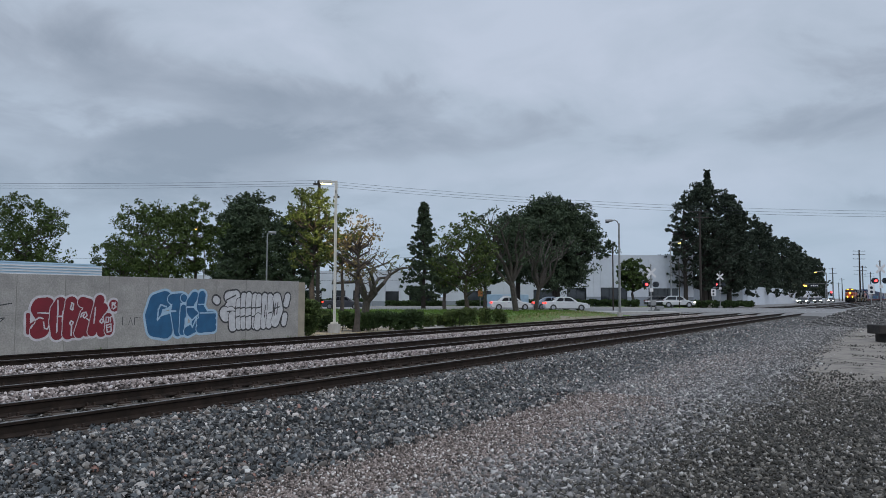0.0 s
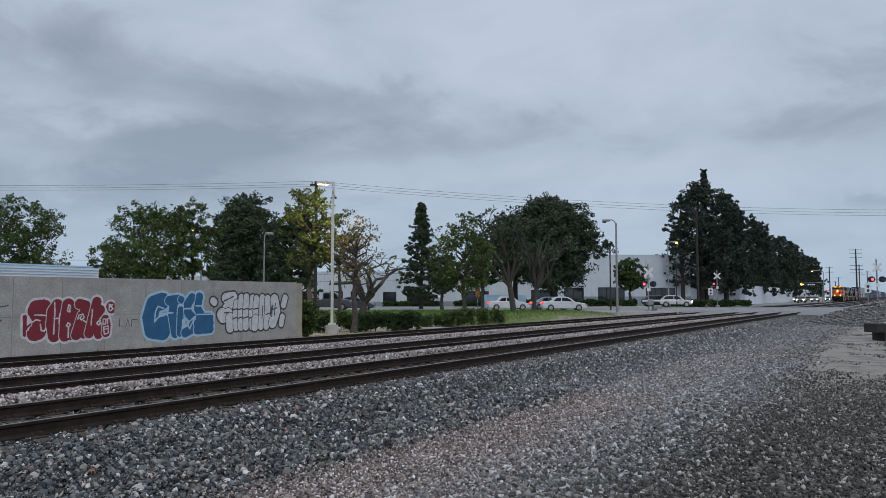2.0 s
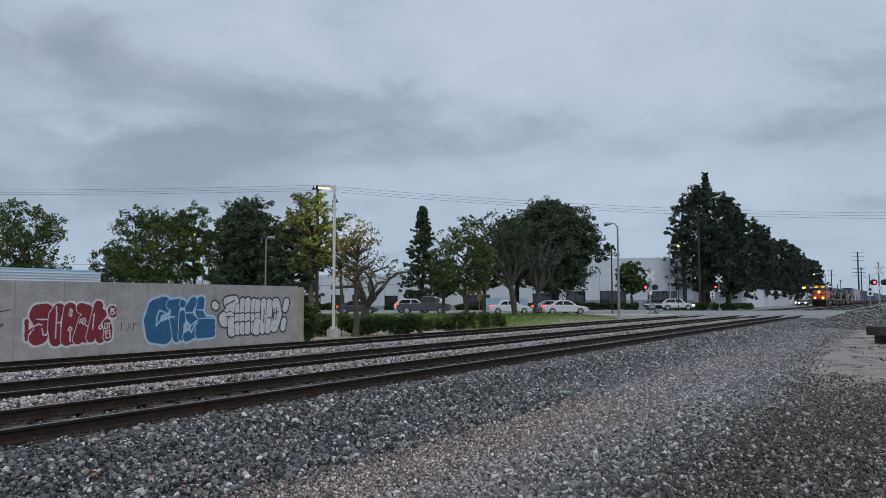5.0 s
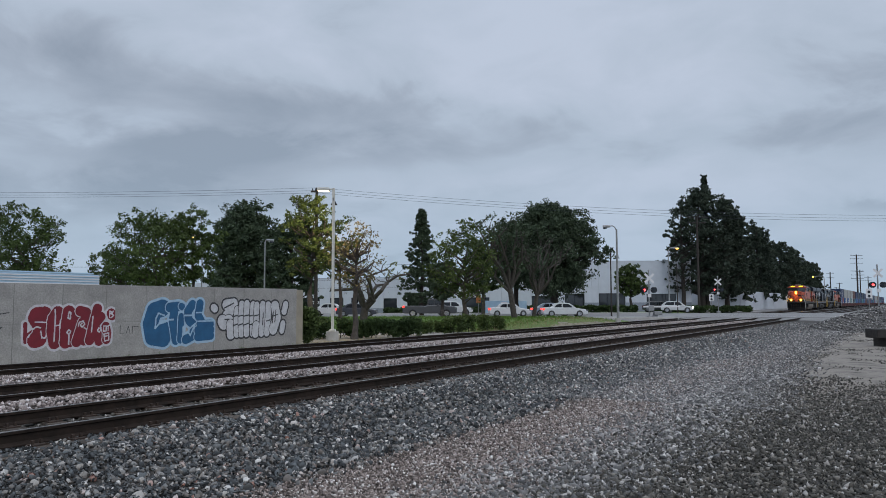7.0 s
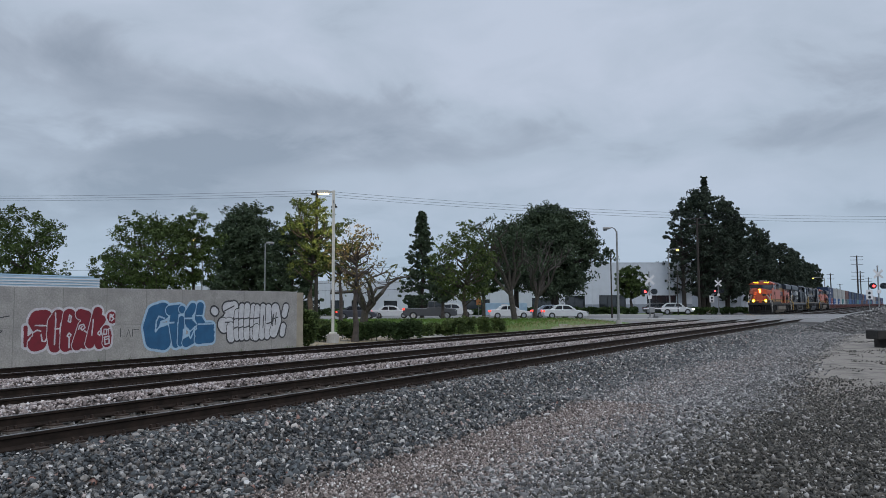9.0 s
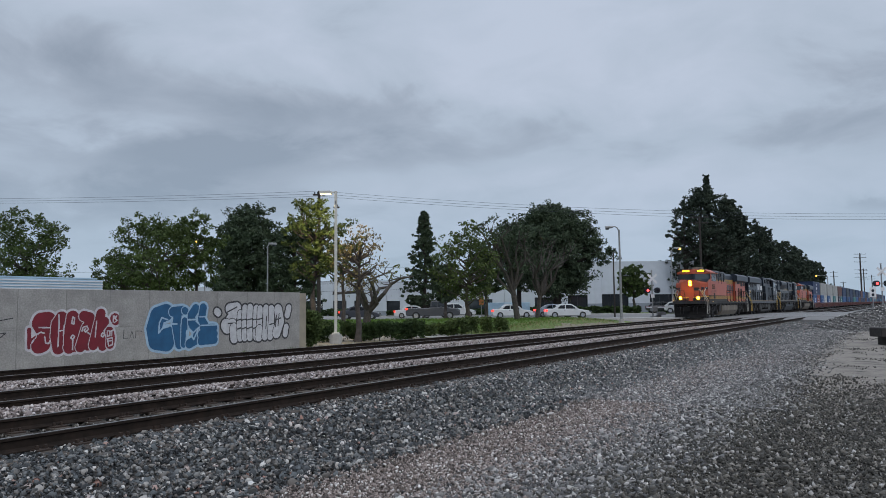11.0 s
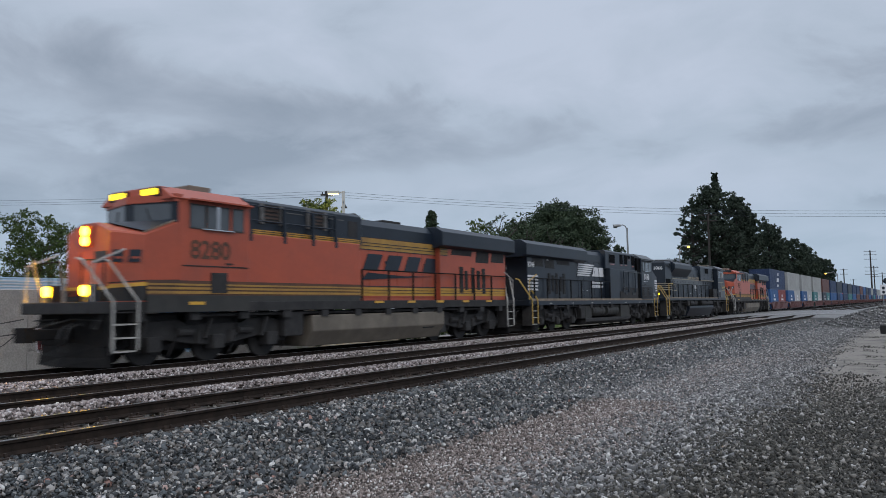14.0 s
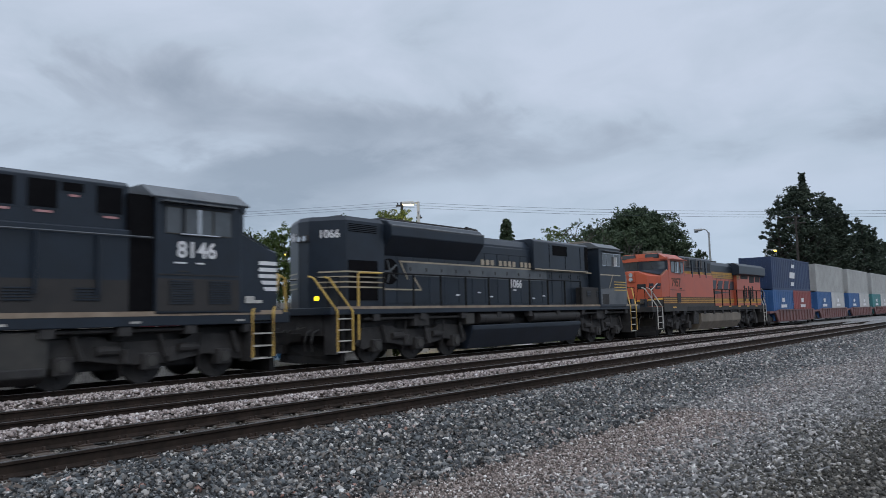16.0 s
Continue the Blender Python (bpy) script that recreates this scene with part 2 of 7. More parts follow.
M["lamp_head"] = glow("burning headlight", (1.0, 0.42, 0.004), 150.0)
M["lamp_board"] = glow("lit number board", (1.0, 0.72, 0.02), 2.2)
M["lamp_red"] = glow("lit red lens", (1.0, 0.05, 0.05), 5.0)
M["lamp_tail"] = glow("lit tail lamp", (1.0, 0.05, 0.03), 2.2)
M["lamp_warm"] = glow("warm street lamp", (1.0, 0.75, 0.35), 7.0)
M["lamp_orange"] = glow("orange sodium lamp", (1.0, 0.45, 0.05), 11.0)
M["lamp_white"] = glow("white car headlight", (1.0, 0.95, 0.75), 22.0)


# ---- building helpers ----
def part(name, bm, mat, parent=None, label=""):
    me = bpy.data.meshes.new(name)
    bm.to_mesh(me)
    bm.free()
    me.materials.append(M[mat] if isinstance(mat, str) else mat)
    ob = new(name, me)
    ob.parent = parent
    if label:
        ob["label"] = label
    return ob


def share(name, me, parent, m):
    ob = new(name, me)
    ob.parent = parent
    ob.matrix_basis = m
    return ob


def thing(name, m, label, category, group="", kind=""):
    ob = new(name)
    ob.empty_display_size = 0.2
    ob.matrix_basis = m
    return tagged(ob, label, category, group, kind)


def box(bm, x0, x1, y0, y1, z0, z1, bevel=0.0):
    bm2 = bmesh.new() if bevel else bm
    v = [bm2.verts.new((x, y, z)) for x in (x0, x1) for y in (y0, y1) for z in (z0, z1)]
    for f in ((0, 1, 3, 2), (4, 6, 7, 5), (0, 4, 5, 1), (2, 3, 7, 6), (0, 2, 6, 4), (1, 5, 7, 3)):
        bm2.faces.new([v[i] for i in f])
    if bevel:
        bmesh.ops.bevel(bm2, geom=bm2.edges[:], offset=bevel, segments=2, affect="EDGES", profile=0.5)
        merge(bm, bm2)
    return bm


def merge(bm, other):
    ids = {}
    for v in other.verts:
        ids[v.index] = bm.verts.new(v.co)
    for f in other.faces:
        try:
            bm.faces.new([ids[v.index] for v in f.verts])
        except ValueError:
            pass
    other.free()


def solid(profile, x0, x1, bm=None, bevel=0.0):
    """A prism: a profile in (y, z) drawn out from x0 to x1."""
    bm = bm or bmesh.new()
    b2 = bmesh.new()
    a = [b2.verts.new((x0, y, z)) for y, z in profile]
    c = [b2.verts.new((x1, y, z)) for y, z in profile]
    n = len(profile)
    b2.faces.new(a)
    b2.faces.new(c[::-1])
    for i in range(n):
        b2.faces.new((a[i], c[i], c[(i + 1) % n], a[(i + 1) % n]))
    bmesh.ops.recalc_face_normals(b2, faces=b2.faces[:])
    if bevel:
        bmesh.ops.bevel(b2, geom=b2.edges[:], offset=bevel, segments=2, affect="EDGES", profile=0.5)
    b2.verts.index_update()
    merge(bm, b2)
    return bm


def section(profile, y0, y1, bm=None, bevel=0.0):
    """A prism: a profile in (x, z) drawn out from y0 to y1."""
    bm = bm or bmesh.new()
    b2 = bmesh.new()
    a = [b2.verts.new((x, y0, z)) for x, z in profile]
    c = [b2.verts.new((x, y1, z)) for x, z in profile]
    n = len(profile)
    b2.faces.new(a)
    b2.faces.new(c[::-1])
    for i in range(n):
        b2.faces.new((a[i], c[i], c[(i + 1) % n], a[(i + 1) % n]))
    bmesh.ops.recalc_face_normals(b2, faces=b2.faces[:])
    if bevel:
        bmesh.ops.bevel(b2, geom=b2.edges[:], offset=bevel, segments=2, affect="EDGES", profile=0.5)
    b2.verts.index_update()
    merge(bm, b2)
    return bm


def thicken(bm, depth):
    """Gives a sheet of faces its thickness."""
    bm.normal_update()
    bmesh.ops.solidify(bm, geom=bm.faces[:], thickness=depth)


def tube(bm, points, r, seg=8, r_end=None):
    """A round bar along points, tapering to r_end."""
    pts = [Vector(p) for p in points]
    r_end = r if r_end is None else r_end
    rings = []
    for i, p in enumerate(pts):
        way = (pts[min(i + 1, len(pts) - 1)] - pts[max(i - 1, 0)]).normalized()
        side = way.cross(Vector((0, 0, 1)))
        if side.length < 0.1:
            side = way.cross(Vector((1, 0, 0)))
        side.normalize()
        up = side.cross(way)
        k = r + (r_end - r) * i / max(1, len(pts) - 1)
        rings.append([bm.verts.new(p + (side * math.cos(a) + up * math.sin(a)) * k) for a in (2 * math.pi * j / seg for j in range(seg))])
    for a, c in zip(rings, rings[1:]):
        for j in range(seg):
            bm.faces.new((a[j], a[(j + 1) % seg], c[(j + 1) % seg], c[j]))
    bm.faces.new(rings[0][::-1])
    bm.faces.new(rings[-1])
    return bm


def bars(points, r, seg=8, r_end=None):
    return tube(bmesh.new(), points, r, seg, r_end)


def crate(*a, **k):
    return box(bmesh.new(), *a, **k)


def disc(bm, centre, way, r, depth, seg=16):
    c, w = Vector(centre), Vector(way).normalized()
    return tube(bm, [c, c + w * depth], r, seg)


def bulk(name, verts, faces, mat, loops=4):
    """One mesh from arrays: verts n x 3, faces m x loops."""
    me = bpy.data.meshes.new(name)
    me.vertices.add(len(verts))
    me.vertices.foreach_set("co", np.ascontiguousarray(verts, dtype=np.float32).ravel())
    me.loops.add(faces.size)
    me.loops.foreach_set("vertex_index", np.ascontiguousarray(faces, dtype=np.int32).ravel())
    me.polygons.add(len(faces))
    me.polygons.foreach_set("loop_start", np.arange(0, faces.size, loops, dtype=np.int32))
    me.polygons.foreach_set("loop_total", np.full(len(faces), loops, dtype=np.int32))
    me.update(calc_edges=True)
    me.materials.append(M[mat] if isinstance(mat, str) else mat)
    return new(name, me)


def word(text, size, mat, parent, m, name="lettering"):
    """Painted letters, a few millimetres thick."""
    cu = bpy.data.curves.new(name, "FONT")
    cu.body, cu.size, cu.align_x, cu.align_y, cu.extrude, cu.offset = text, size, "CENTER", "CENTER", 0.004, size * 0.022
    tmp = new(name, cu)
    me = bpy.data.meshes.new_from_object(tmp.evaluated_get(bpy.context.evaluated_depsgraph_get()))
    bpy.data.objects.remove(tmp)
    me.materials.clear()
    me.materials.append(M[mat])
    ob = new(name, me)
    ob.parent = parent
    ob.matrix_basis = m
    return ob


# ---- the plan: tracks run along y; the street lies across the view ----
TRACKS = (-9.24, -12.67, -17.25)
WALL_X, WALL_END = -22.0, 23.3
STREET = pose(0, 0, 0, 0, 0, 32.3)


def at(s, d, z=0.0, turn=0.0):
    """A place in the street's own frame: s along it, d away from the tracks' near side."""
    return Matrix.Translation(STREET @ Vector((s, d, z))) @ pose(0, 0, 0, 0, 0, 32.3 + turn)


def smooth(a, b, v):
    k = np.clip((v - a) / (b - a), 0, 1)
    return k * k * (3 - 2 * k)


def ground_z(x, y):
    d = -0.5344 * x + 0.8453 * y
    z = -0.34 + 0.13 * smooth(-6.2, -7.4, x) - 0.22 * smooth(-19.2, -20.6, x)
    s = 0.8453 * x + 0.5344 * y
    z = z + (0.3 + 0.34 * (1 - smooth(10, 17, s))) * smooth(41, 57, d) * smooth(-19.5, -22.5, x)
    z = z + (-0.03 - z) * smooth(66, 70, d) * (1 - smooth(102, 112, d))
    return z + (-0.22 - z) * smooth(103, 113, d)


# ---- ground: one sheet to the horizon ----
def ground():
    xs = np.concatenate([[-3000, -1500, -700, -350, -200, -140, -100, -80], np.arange(-66, -24, 2.0), np.arange(-24, 4, 0.35), [5, 8, 12, 20, 40, 90, 200, 500, 1200, 3000]])
    ys = np.concatenate([[-3000, -800, -200, -60, -25], np.arange(-12, 40, 0.8), np.arange(40, 130, 2.0), np.arange(130, 300, 20), [340, 420, 600, 1000, 2000, 3500]])
    gx, gy = np.meshgrid(xs, ys, indexing="ij")
    gz = ground_z(gx, gy)
    near = (np.abs(gx) < 30) & (gy > -12) & (gy < 60)
    lump = np.array([[noise.noise((a * 0.5, b * 0.5, 0)) + 0.5 * noise.noise((a * 1.7, b * 1.7, 3)) for b in ys] for a in xs])
    gz = gz + np.where(near, lump * 0.012, 0)
    n, m = len(xs), len(ys)
    i, j = np.meshgrid(np.arange(n - 1), np.arange(m - 1), indexing="ij")
    k = (i * m + j).ravel()
    return tagged(bulk("ground", np.stack([gx, gy, gz], -1).reshape(-1, 3), np.stack([k, k + m, k + m + 1, k + 1], 1), ground_material()),
                  "grey crushed stone yard with a pale compacted dirt path", "ground", kind="structure")


def ground_material():
    # dark soil, its base darkened further to paint the shade between loose stones
    m = material("gravel yard", (0.062, 0.055, 0.048), 0.95, 0, (0.028, 0.025, 0.022), 7, 1.0, 24, coords="Object")
    nt = m.node_tree
    b = nt.nodes["Principled BSDF"]
    col = b.inputs["Base Color"].links[0].from_socket
    co = nt.nodes.new("ShaderNodeTexCoord").outputs["Object"]
    xyz = nt.nodes.new("ShaderNodeSeparateXYZ")
    link(nt, co, xyz.inputs[0])
    wob = nt.nodes.new("ShaderNodeTexNoise")
    wob.inputs["Scale"].default_value, wob.inputs["Detail"].default_value = 0.45, 6
    link(nt, co, wob.inputs["Vector"])

    def op(kind, a, c=None):
        n = nt.nodes.new("ShaderNodeMath")
        n.operation = kind
        for i, v in enumerate((a, c)):
            if isinstance(v, (int, float)):
                n.inputs[i].default_value = v
            elif v is not None:
                link(nt, v, n.inputs[i])
        return n.outputs[0]

    def band(lo0, lo1, hi0, hi1, wobble):
        v = op("ADD", xyz.outputs[0], op("MULTIPLY", op("SUBTRACT", wob.outputs[0], 0.5), wobble))
        out = []
        for a, c in ((lo0, lo1), (hi1, hi0)):
            n = nt.nodes.new("ShaderNodeMapRange")
            n.inputs[1].default_value, n.inputs[2].default_value = a, c
            link(nt, v, n.inputs[0])
            out.append(n.outputs[0])
        return op("MULTIPLY", *out)

    def mixed(fac, a, c):
        n = nt.nodes.new("ShaderNodeMix")
        n.data_type = "RGBA"
        link(nt, fac, n.inputs[0])
        link(nt, a, n.inputs[6])
        n.inputs[7].default_value = (*c, 1)
        return n.outputs[2]

    col = mixed(op("MULTIPLY", band(-5.4, -4.7, -3.6, -3.0, 1.4), 0.7), col, (0.15, 0.122, 0.107))
    col = mixed(op("MULTIPLY", band(-19.9, -19.4, -10.3, -10.1, 0.2), 0.8), col, (0.15, 0.125, 0.117))
    mr = nt.nodes.new("ShaderNodeMapRange")
    mr.inputs[1].default_value, mr.inputs[2].default_value = 13.8, 16.5
    link(nt, op("ADD", xyz.outputs[1], op("MULTIPLY", wob.outputs[0], 4.5)), mr.inputs[0])
    rise = mr.outputs[0]
    path = op("MULTIPLY", band(-3.3, -2.5, 2.5, 3.5, 2.6), rise)
    blot = nt.nodes.new("ShaderNodeTexNoise")
    blot.inputs["Scale"].default_value, blot.inputs["Detail"].default_value, blot.inputs["Roughness"].default_value = 1.4, 9, 0.65
    link(nt, co, blot.inputs["Vector"])
    worn = nt.nodes.new("ShaderNodeMapRange")
    worn.inputs[1].default_value, worn.inputs[2].default_value = 0.28, 0.5
    link(nt, blot.outputs[0], worn.inputs[0])
    col = mixed(op("MULTIPLY", op("MULTIPLY", path, worn.outputs[0]), 0.9), col, (0.255, 0.226, 0.194))
    # lawn and bare verge beyond the tracks
    far = op("LESS_THAN", op("ADD", xyz.outputs[0], op("MULTIPLY", wob.outputs[0], 1.2)), -19.8)
    col = mixed(far, col, (0.24, 0.215, 0.17))
    away = op("ADD", op("MULTIPLY", xyz.outputs[0], -0.5344), op("MULTIPLY", xyz.outputs[1], 0.8453))
    lawn = nt.nodes.new("ShaderNodeMapRange")
    lawn.inputs[1].default_value, lawn.inputs[2].default_value = 45.0, 46.5
    link(nt, op("ADD", away, op("MULTIPLY", wob.outputs[0], 2.0)), lawn.inputs[0])
    street = op("GREATER_THAN", away, 66.5)
    col = mixed(street, col, (0.2, 0.195, 0.19))
    green = op("MULTIPLY", op("LESS_THAN", away, 66.5), op("LESS_THAN", op("ADD", xyz.outputs[0], op("MULTIPLY", wob.outputs[0], 2.0)), -20.3))
    col = mixed(op("MULTIPLY", green, lawn.outputs[0]), col, (0.1, 0.165, 0.036))
    link(nt, col, b.inputs["Base Color"])
    return m


ground()


# ---- stones ----
ICO = [(0, 0, 1), (0.894, 0, 0.447), (0.276, 0.851, 0.447), (-0.724, 0.526, 0.447), (-0.724, -0.526, 0.447), (0.276, -0.851, 0.447),
       (0.724, 0.526, -0.447), (-0.276, 0.851, -0.447), (-0.894, 0, -0.447), (-0.276, -0.851, -0.447), (0.724, -0.526, -0.447), (0, 0, -1)]
ICO_F = np.array([(0, i, i % 5 + 1) for i in range(1, 6)] + [(i, 6 + (i - 2) % 5, i % 5 + 1) for i in range(1, 6)]
                 + [(i, 10 if i == 1 else i + 4, i + 5) for i in range(1, 6)] + [(11, 6 + i % 5, 5 + i) for i in range(1, 6)])
OCT = [(0, 0, 1), (1, 0, 0), (0, 1, 0), (-1, 0, 0), (0, -1, 0), (0, 0, -1)]
OCT_F = np.array([(0, 1, 2), (0, 2, 3), (0, 3, 4), (0, 4, 1), (5, 2, 1), (5, 3, 2), (5, 4, 3), (5, 1, 4)])


def stones(name, places, sizes, mat, label, rng, fine=True, flat=0.7):
    base, faces = (np.array(ICO), ICO_F) if fine else (np.array(OCT), OCT_F)
    n = len(places)
    v = base[None] * (1 + rng.uniform(-0.28, 0.28, (n, len(base), 1)))
    v = v * rng.uniform(0.6, 1.25, (n, 1, 3)) * np.array([1, 1, flat])
    a = rng.normal(size=(n, 4))
    a /= np.linalg.norm(a, axis=1, keepdims=True)
    w, x, y, z = a.T
    r = np.stack([1 - 2 * (y * y + z * z), 2 * (x * y - z * w), 2 * (x * z + y * w), 2 * (x * y + z * w), 1 - 2 * (x * x + z * z), 2 * (y * z - x * w),
                  2 * (x * z - y * w), 2 * (y * z + x * w), 1 - 2 * (x * x + y * y)], 1).reshape(n, 3, 3)
    v = np.einsum("nij,nkj->nki", r, v) * sizes[:, None, None] + places[:, None, :]
    f = faces[None] + (np.arange(n) * len(base))[:, None, None]
    return tagged(bulk(name, v.reshape(-1, 3), f.reshape(-1, 3), mat, 3), label, "gravel", kind="stuff")


M["stones"] = stone_material("blue grey crushed stones", [(0.0, (0.02, 0.0215, 0.023)), (0.28, (0.068, 0.073, 0.077)), (0.5, (0.13, 0.143, 0.149)), (0.6, (0.2, 0.175, 0.155)), (0.72, (0.14, 0.15, 0.153)), (0.88, (0.33, 0.308, 0.285)), (0.97, (0.7, 0.68, 0.65)), (1.0, (0.3, 0.14, 0.1))])
M["stones_yard"] = stone_material("dark olive grey yard stones", [(0.0, (0.024, 0.022, 0.018)), (0.4, (0.062, 0.058, 0.049)), (0.75, (0.12, 0.11, 0.094)), (0.93, (0.25, 0.228, 0.197)), (1.0, (0.52, 0.5, 0.48))])
M["stones_mid"] = stone_material("grey crushed yard stones", [(0.0, (0.035, 0.034, 0.033)), (0.35, (0.115, 0.114, 0.114)), (0.7, (0.235, 0.227, 0.22)), (0.93, (0.46, 0.437, 0.415)), (1.0, (0.68, 0.66, 0.63))])
M["stones_pink"] = stone_material("pinkish grey ballast stones", [(0.0, (0.13, 0.11, 0.104)), (0.35, (0.32, 0.266, 0.25)), (0.65, (0.46, 0.388, 0.364)), (0.88, (0.58, 0.51, 0.48)), (1.0, (0.74, 0.7, 0.7))])
M["stones_brown"] = stone_material("fine brown gravel", [(0.0, (0.05, 0.04, 0.035)), (0.45, (0.215, 0.172, 0.152)), (0.85, (0.41, 0.34, 0.305)), (1.0, (0.8, 0.77, 0.74))])


def scatter(rng, n, x0, x1, y0, y1, power=1.0, edge=0.0):
    """Places on the ground, denser towards the near end."""
    x = rng.uniform(x0, x1, n) + rng.normal(size=n) * edge
    y = y0 + (y1 - y0) * rng.uniform(0, 1, n) ** power * (1 + rng.normal(size=n) * edge * 0.4)
    return np.stack([x, y, ground_z(x, y) + 0.012], 1)


def all_stones():
    rng = np.random.default_rng(5)
    for name, n, y0, y1, power, fine in (("ballast_shoulder_stones", 25000, 0.5, 12.5, 1.2, True), ("ballast_shoulder_stones", 17000, 12.5, 25, 1.1, False)):
        p = scatter(rng, n, -8.9, -5.15, y0, y1, power, 0.12)
        p[:, 2] += 0.008
        stones(name, p, np.clip(rng.lognormal(-3.72, 0.4, len(p)), 0.012, 0.058), "stones", "blue grey crushed ballast stones on the track shoulder", rng, fine, 0.58)
    p = scatter(rng, 14000, -8.9, -4.7, 24, 66, 1.2)
    stones("ballast_far_stones", p, rng.uniform(0.03, 0.06, len(p)), "stones", "grey crushed ballast stones beside the near track", rng, False)
    p = scatter(rng, 52000, -5.05, -3.2, 3, 26, 1.7, 0.28)
    stones("fine_gravel", p, rng.uniform(0.009, 0.026, len(p)), "stones_brown", "fine brownish gravel on a vehicle path", rng, False)
    p = scatter(rng, 20000, -3.7, -2.3, 4, 22, 1.5, 0.3)
    stones("mid_gravel", p, np.clip(rng.lognormal(-3.8, 0.42, len(p)), 0.01, 0.055), "stones_mid", "grey crushed stones between two vehicle paths", rng, False, 0.6)
    p = scatter(rng, 42000, -2.9, 0.8, 4, 16.5, 1.45, 0.3)
    stones("yard_gravel", p, np.clip(rng.lognormal(-3.95, 0.42, len(p)), 0.008, 0.05), "stones_yard", "coarse dark olive grey gravel of the yard", rng, False, 0.6)
    p = scatter(rng, 34000, -5.4, -2.0, 13, 60, 1.4, 0.3)
    p = p[(p[:, 0] < -2.9 + rng.normal(size=len(p)) * 0.35) | (p[:, 1] < 15.5 + rng.normal(size=len(p)))]
    stones("scattered_gravel", p, rng.uniform(0.014, 0.045, len(p)), "stones_mid", "scattered grey stones beside the dirt path", rng, False)
    # patches of loose stones lie over the bare dirt
    p = scatter(rng, 16000, -3.0, 2.0, 14, 48, 1.5, 0.2)
    patch = np.array([noise.noise((a * 0.9, b * 0.4, 5.0)) + 0.6 * noise.noise((a * 2.4, b * 1.3, 2.0)) for a, b in p[:, :2]])
    p = p[patch > 0.26 + rng.normal(size=len(p)) * 0.1]
    stones("path_gravel", p, rng.uniform(0.01, 0.034, len(p)), "stones_yard", "patches of dark stones on the dirt path", rng, False)
    for name, x0, x1 in (("ballast_between_rails", -9.9, -8.6), ("ballast_between_tracks", -11.9, -10.05), ("ballast_inner_rails", -13.35, -12.0), ("ballast_middle", -16.45, -13.5), ("ballast_outer", -19.9, -16.6)):
        big = x1 > -12 and name != "ballast_between_rails"
        p = scatter(rng, (16000 if "tracks" in name else 18000) if "rails" not in name else 7000, x0, x1, 0.5, 64, 1.6)
        p[:, 2] += 0.035 if "rails" not in name else 0.0
        mid = (x0 + x1) / 2
        if name in ("ballast_between_tracks", "ballast_middle"):
            p[:, 2] += 0.13 * (1 - ((p[:, 0] - mid) / (x1 - mid)) ** 2)
        stones(name, p, rng.uniform(0.02, 0.043, len(p)), "stones_yard" if "rails" in name else "stones_pink", "dark stones between the rails" if "rails" in name else "pinkish grey ballast stones between the tracks", rng, name == "ballast_between_tracks", 0.66)


all_stones()


# ---- tracks ----
RAIL = [(-0.075, -0.17), (0.075, -0.17), (0.075, -0.155), (0.012, -0.125), (0.01, -0.045), (0.036, -0.032), (0.036, -0.004), (-0.036, -0.004), (-0.036, -0.032), (-0.01, -0.045), (-0.012, -0.125), (-0.075, -0.155)]


def track(x, name, label):
    t = thing(name, pose(x, 0, 0), label, "railway track", "railway tracks", "structure")
    for side in (-0.75, 0.75):
        ob = part("rail", section([(side + a, b) for a, b in RAIL], -40, 900), "rail", t)
        part("rail_head", crate(side - 0.02, side + 0.02, -40, 900, -0.004, 0.002), "railhead", ob, "polished steel running surface")
    tie = bpy.data.meshes.new("tie")
    bm = crate(-1.3, 1.3, -0.115, 0.115, -0.33, -0.175, bevel=0.012)
    bm.to_mesh(tie)
    bm.free()
    tie.materials.append(M["tie"])
    plate = bmesh.new()
    for side in (-0.75, 0.75):
        box(plate, side - 0.19, side + 0.19, -0.09, 0.09, -0.175, -0.158)
        for dx in (-0.11, 0.11):
            for dy in (-0.05, 0.05):
                box(plate, side + dx - 0.02, side + dx + 0.02, dy - 0.014, dy + 0.014, -0.16, -0.115)
    pm = bpy.data.meshes.new("spikes")
    plate.to_mesh(pm)
    plate.free()
    pm.materials.append(M["spike"])
    rng = random.Random(int(-x * 10))
    count = 118
    for k in range(count):
        y = 1.5 + k * 0.53
        ob = share("tie", tie, t, pose(rng.uniform(-0.03, 0.03), y + rng.uniform(-0.02, 0.02), rng.uniform(-0.006, 0.004), 0, 0, rng.uniform(-1.2, 1.2)))
        sp = share("tie_plate", pm, ob, Matrix())
    return t


for x, name, label in zip(TRACKS, ("railway_track", "railway_track", "railway_track"), ("near railway track with polished dark steel rails on ballast", "middle railway track with rust-brown rails in pale ballast", "outer railway track beside the concrete wall")):
    track(x, name, label)


# ---- street crossing ----
def sheet(name, m, x0, x1, y0, y1, z0, z1, mat, label, category):
    ob = part(name, crate(x0, x1, y0, y1, z0, z1), mat)
    ob.matrix_basis = m
    return tagged(ob, label, category, kind="structure")


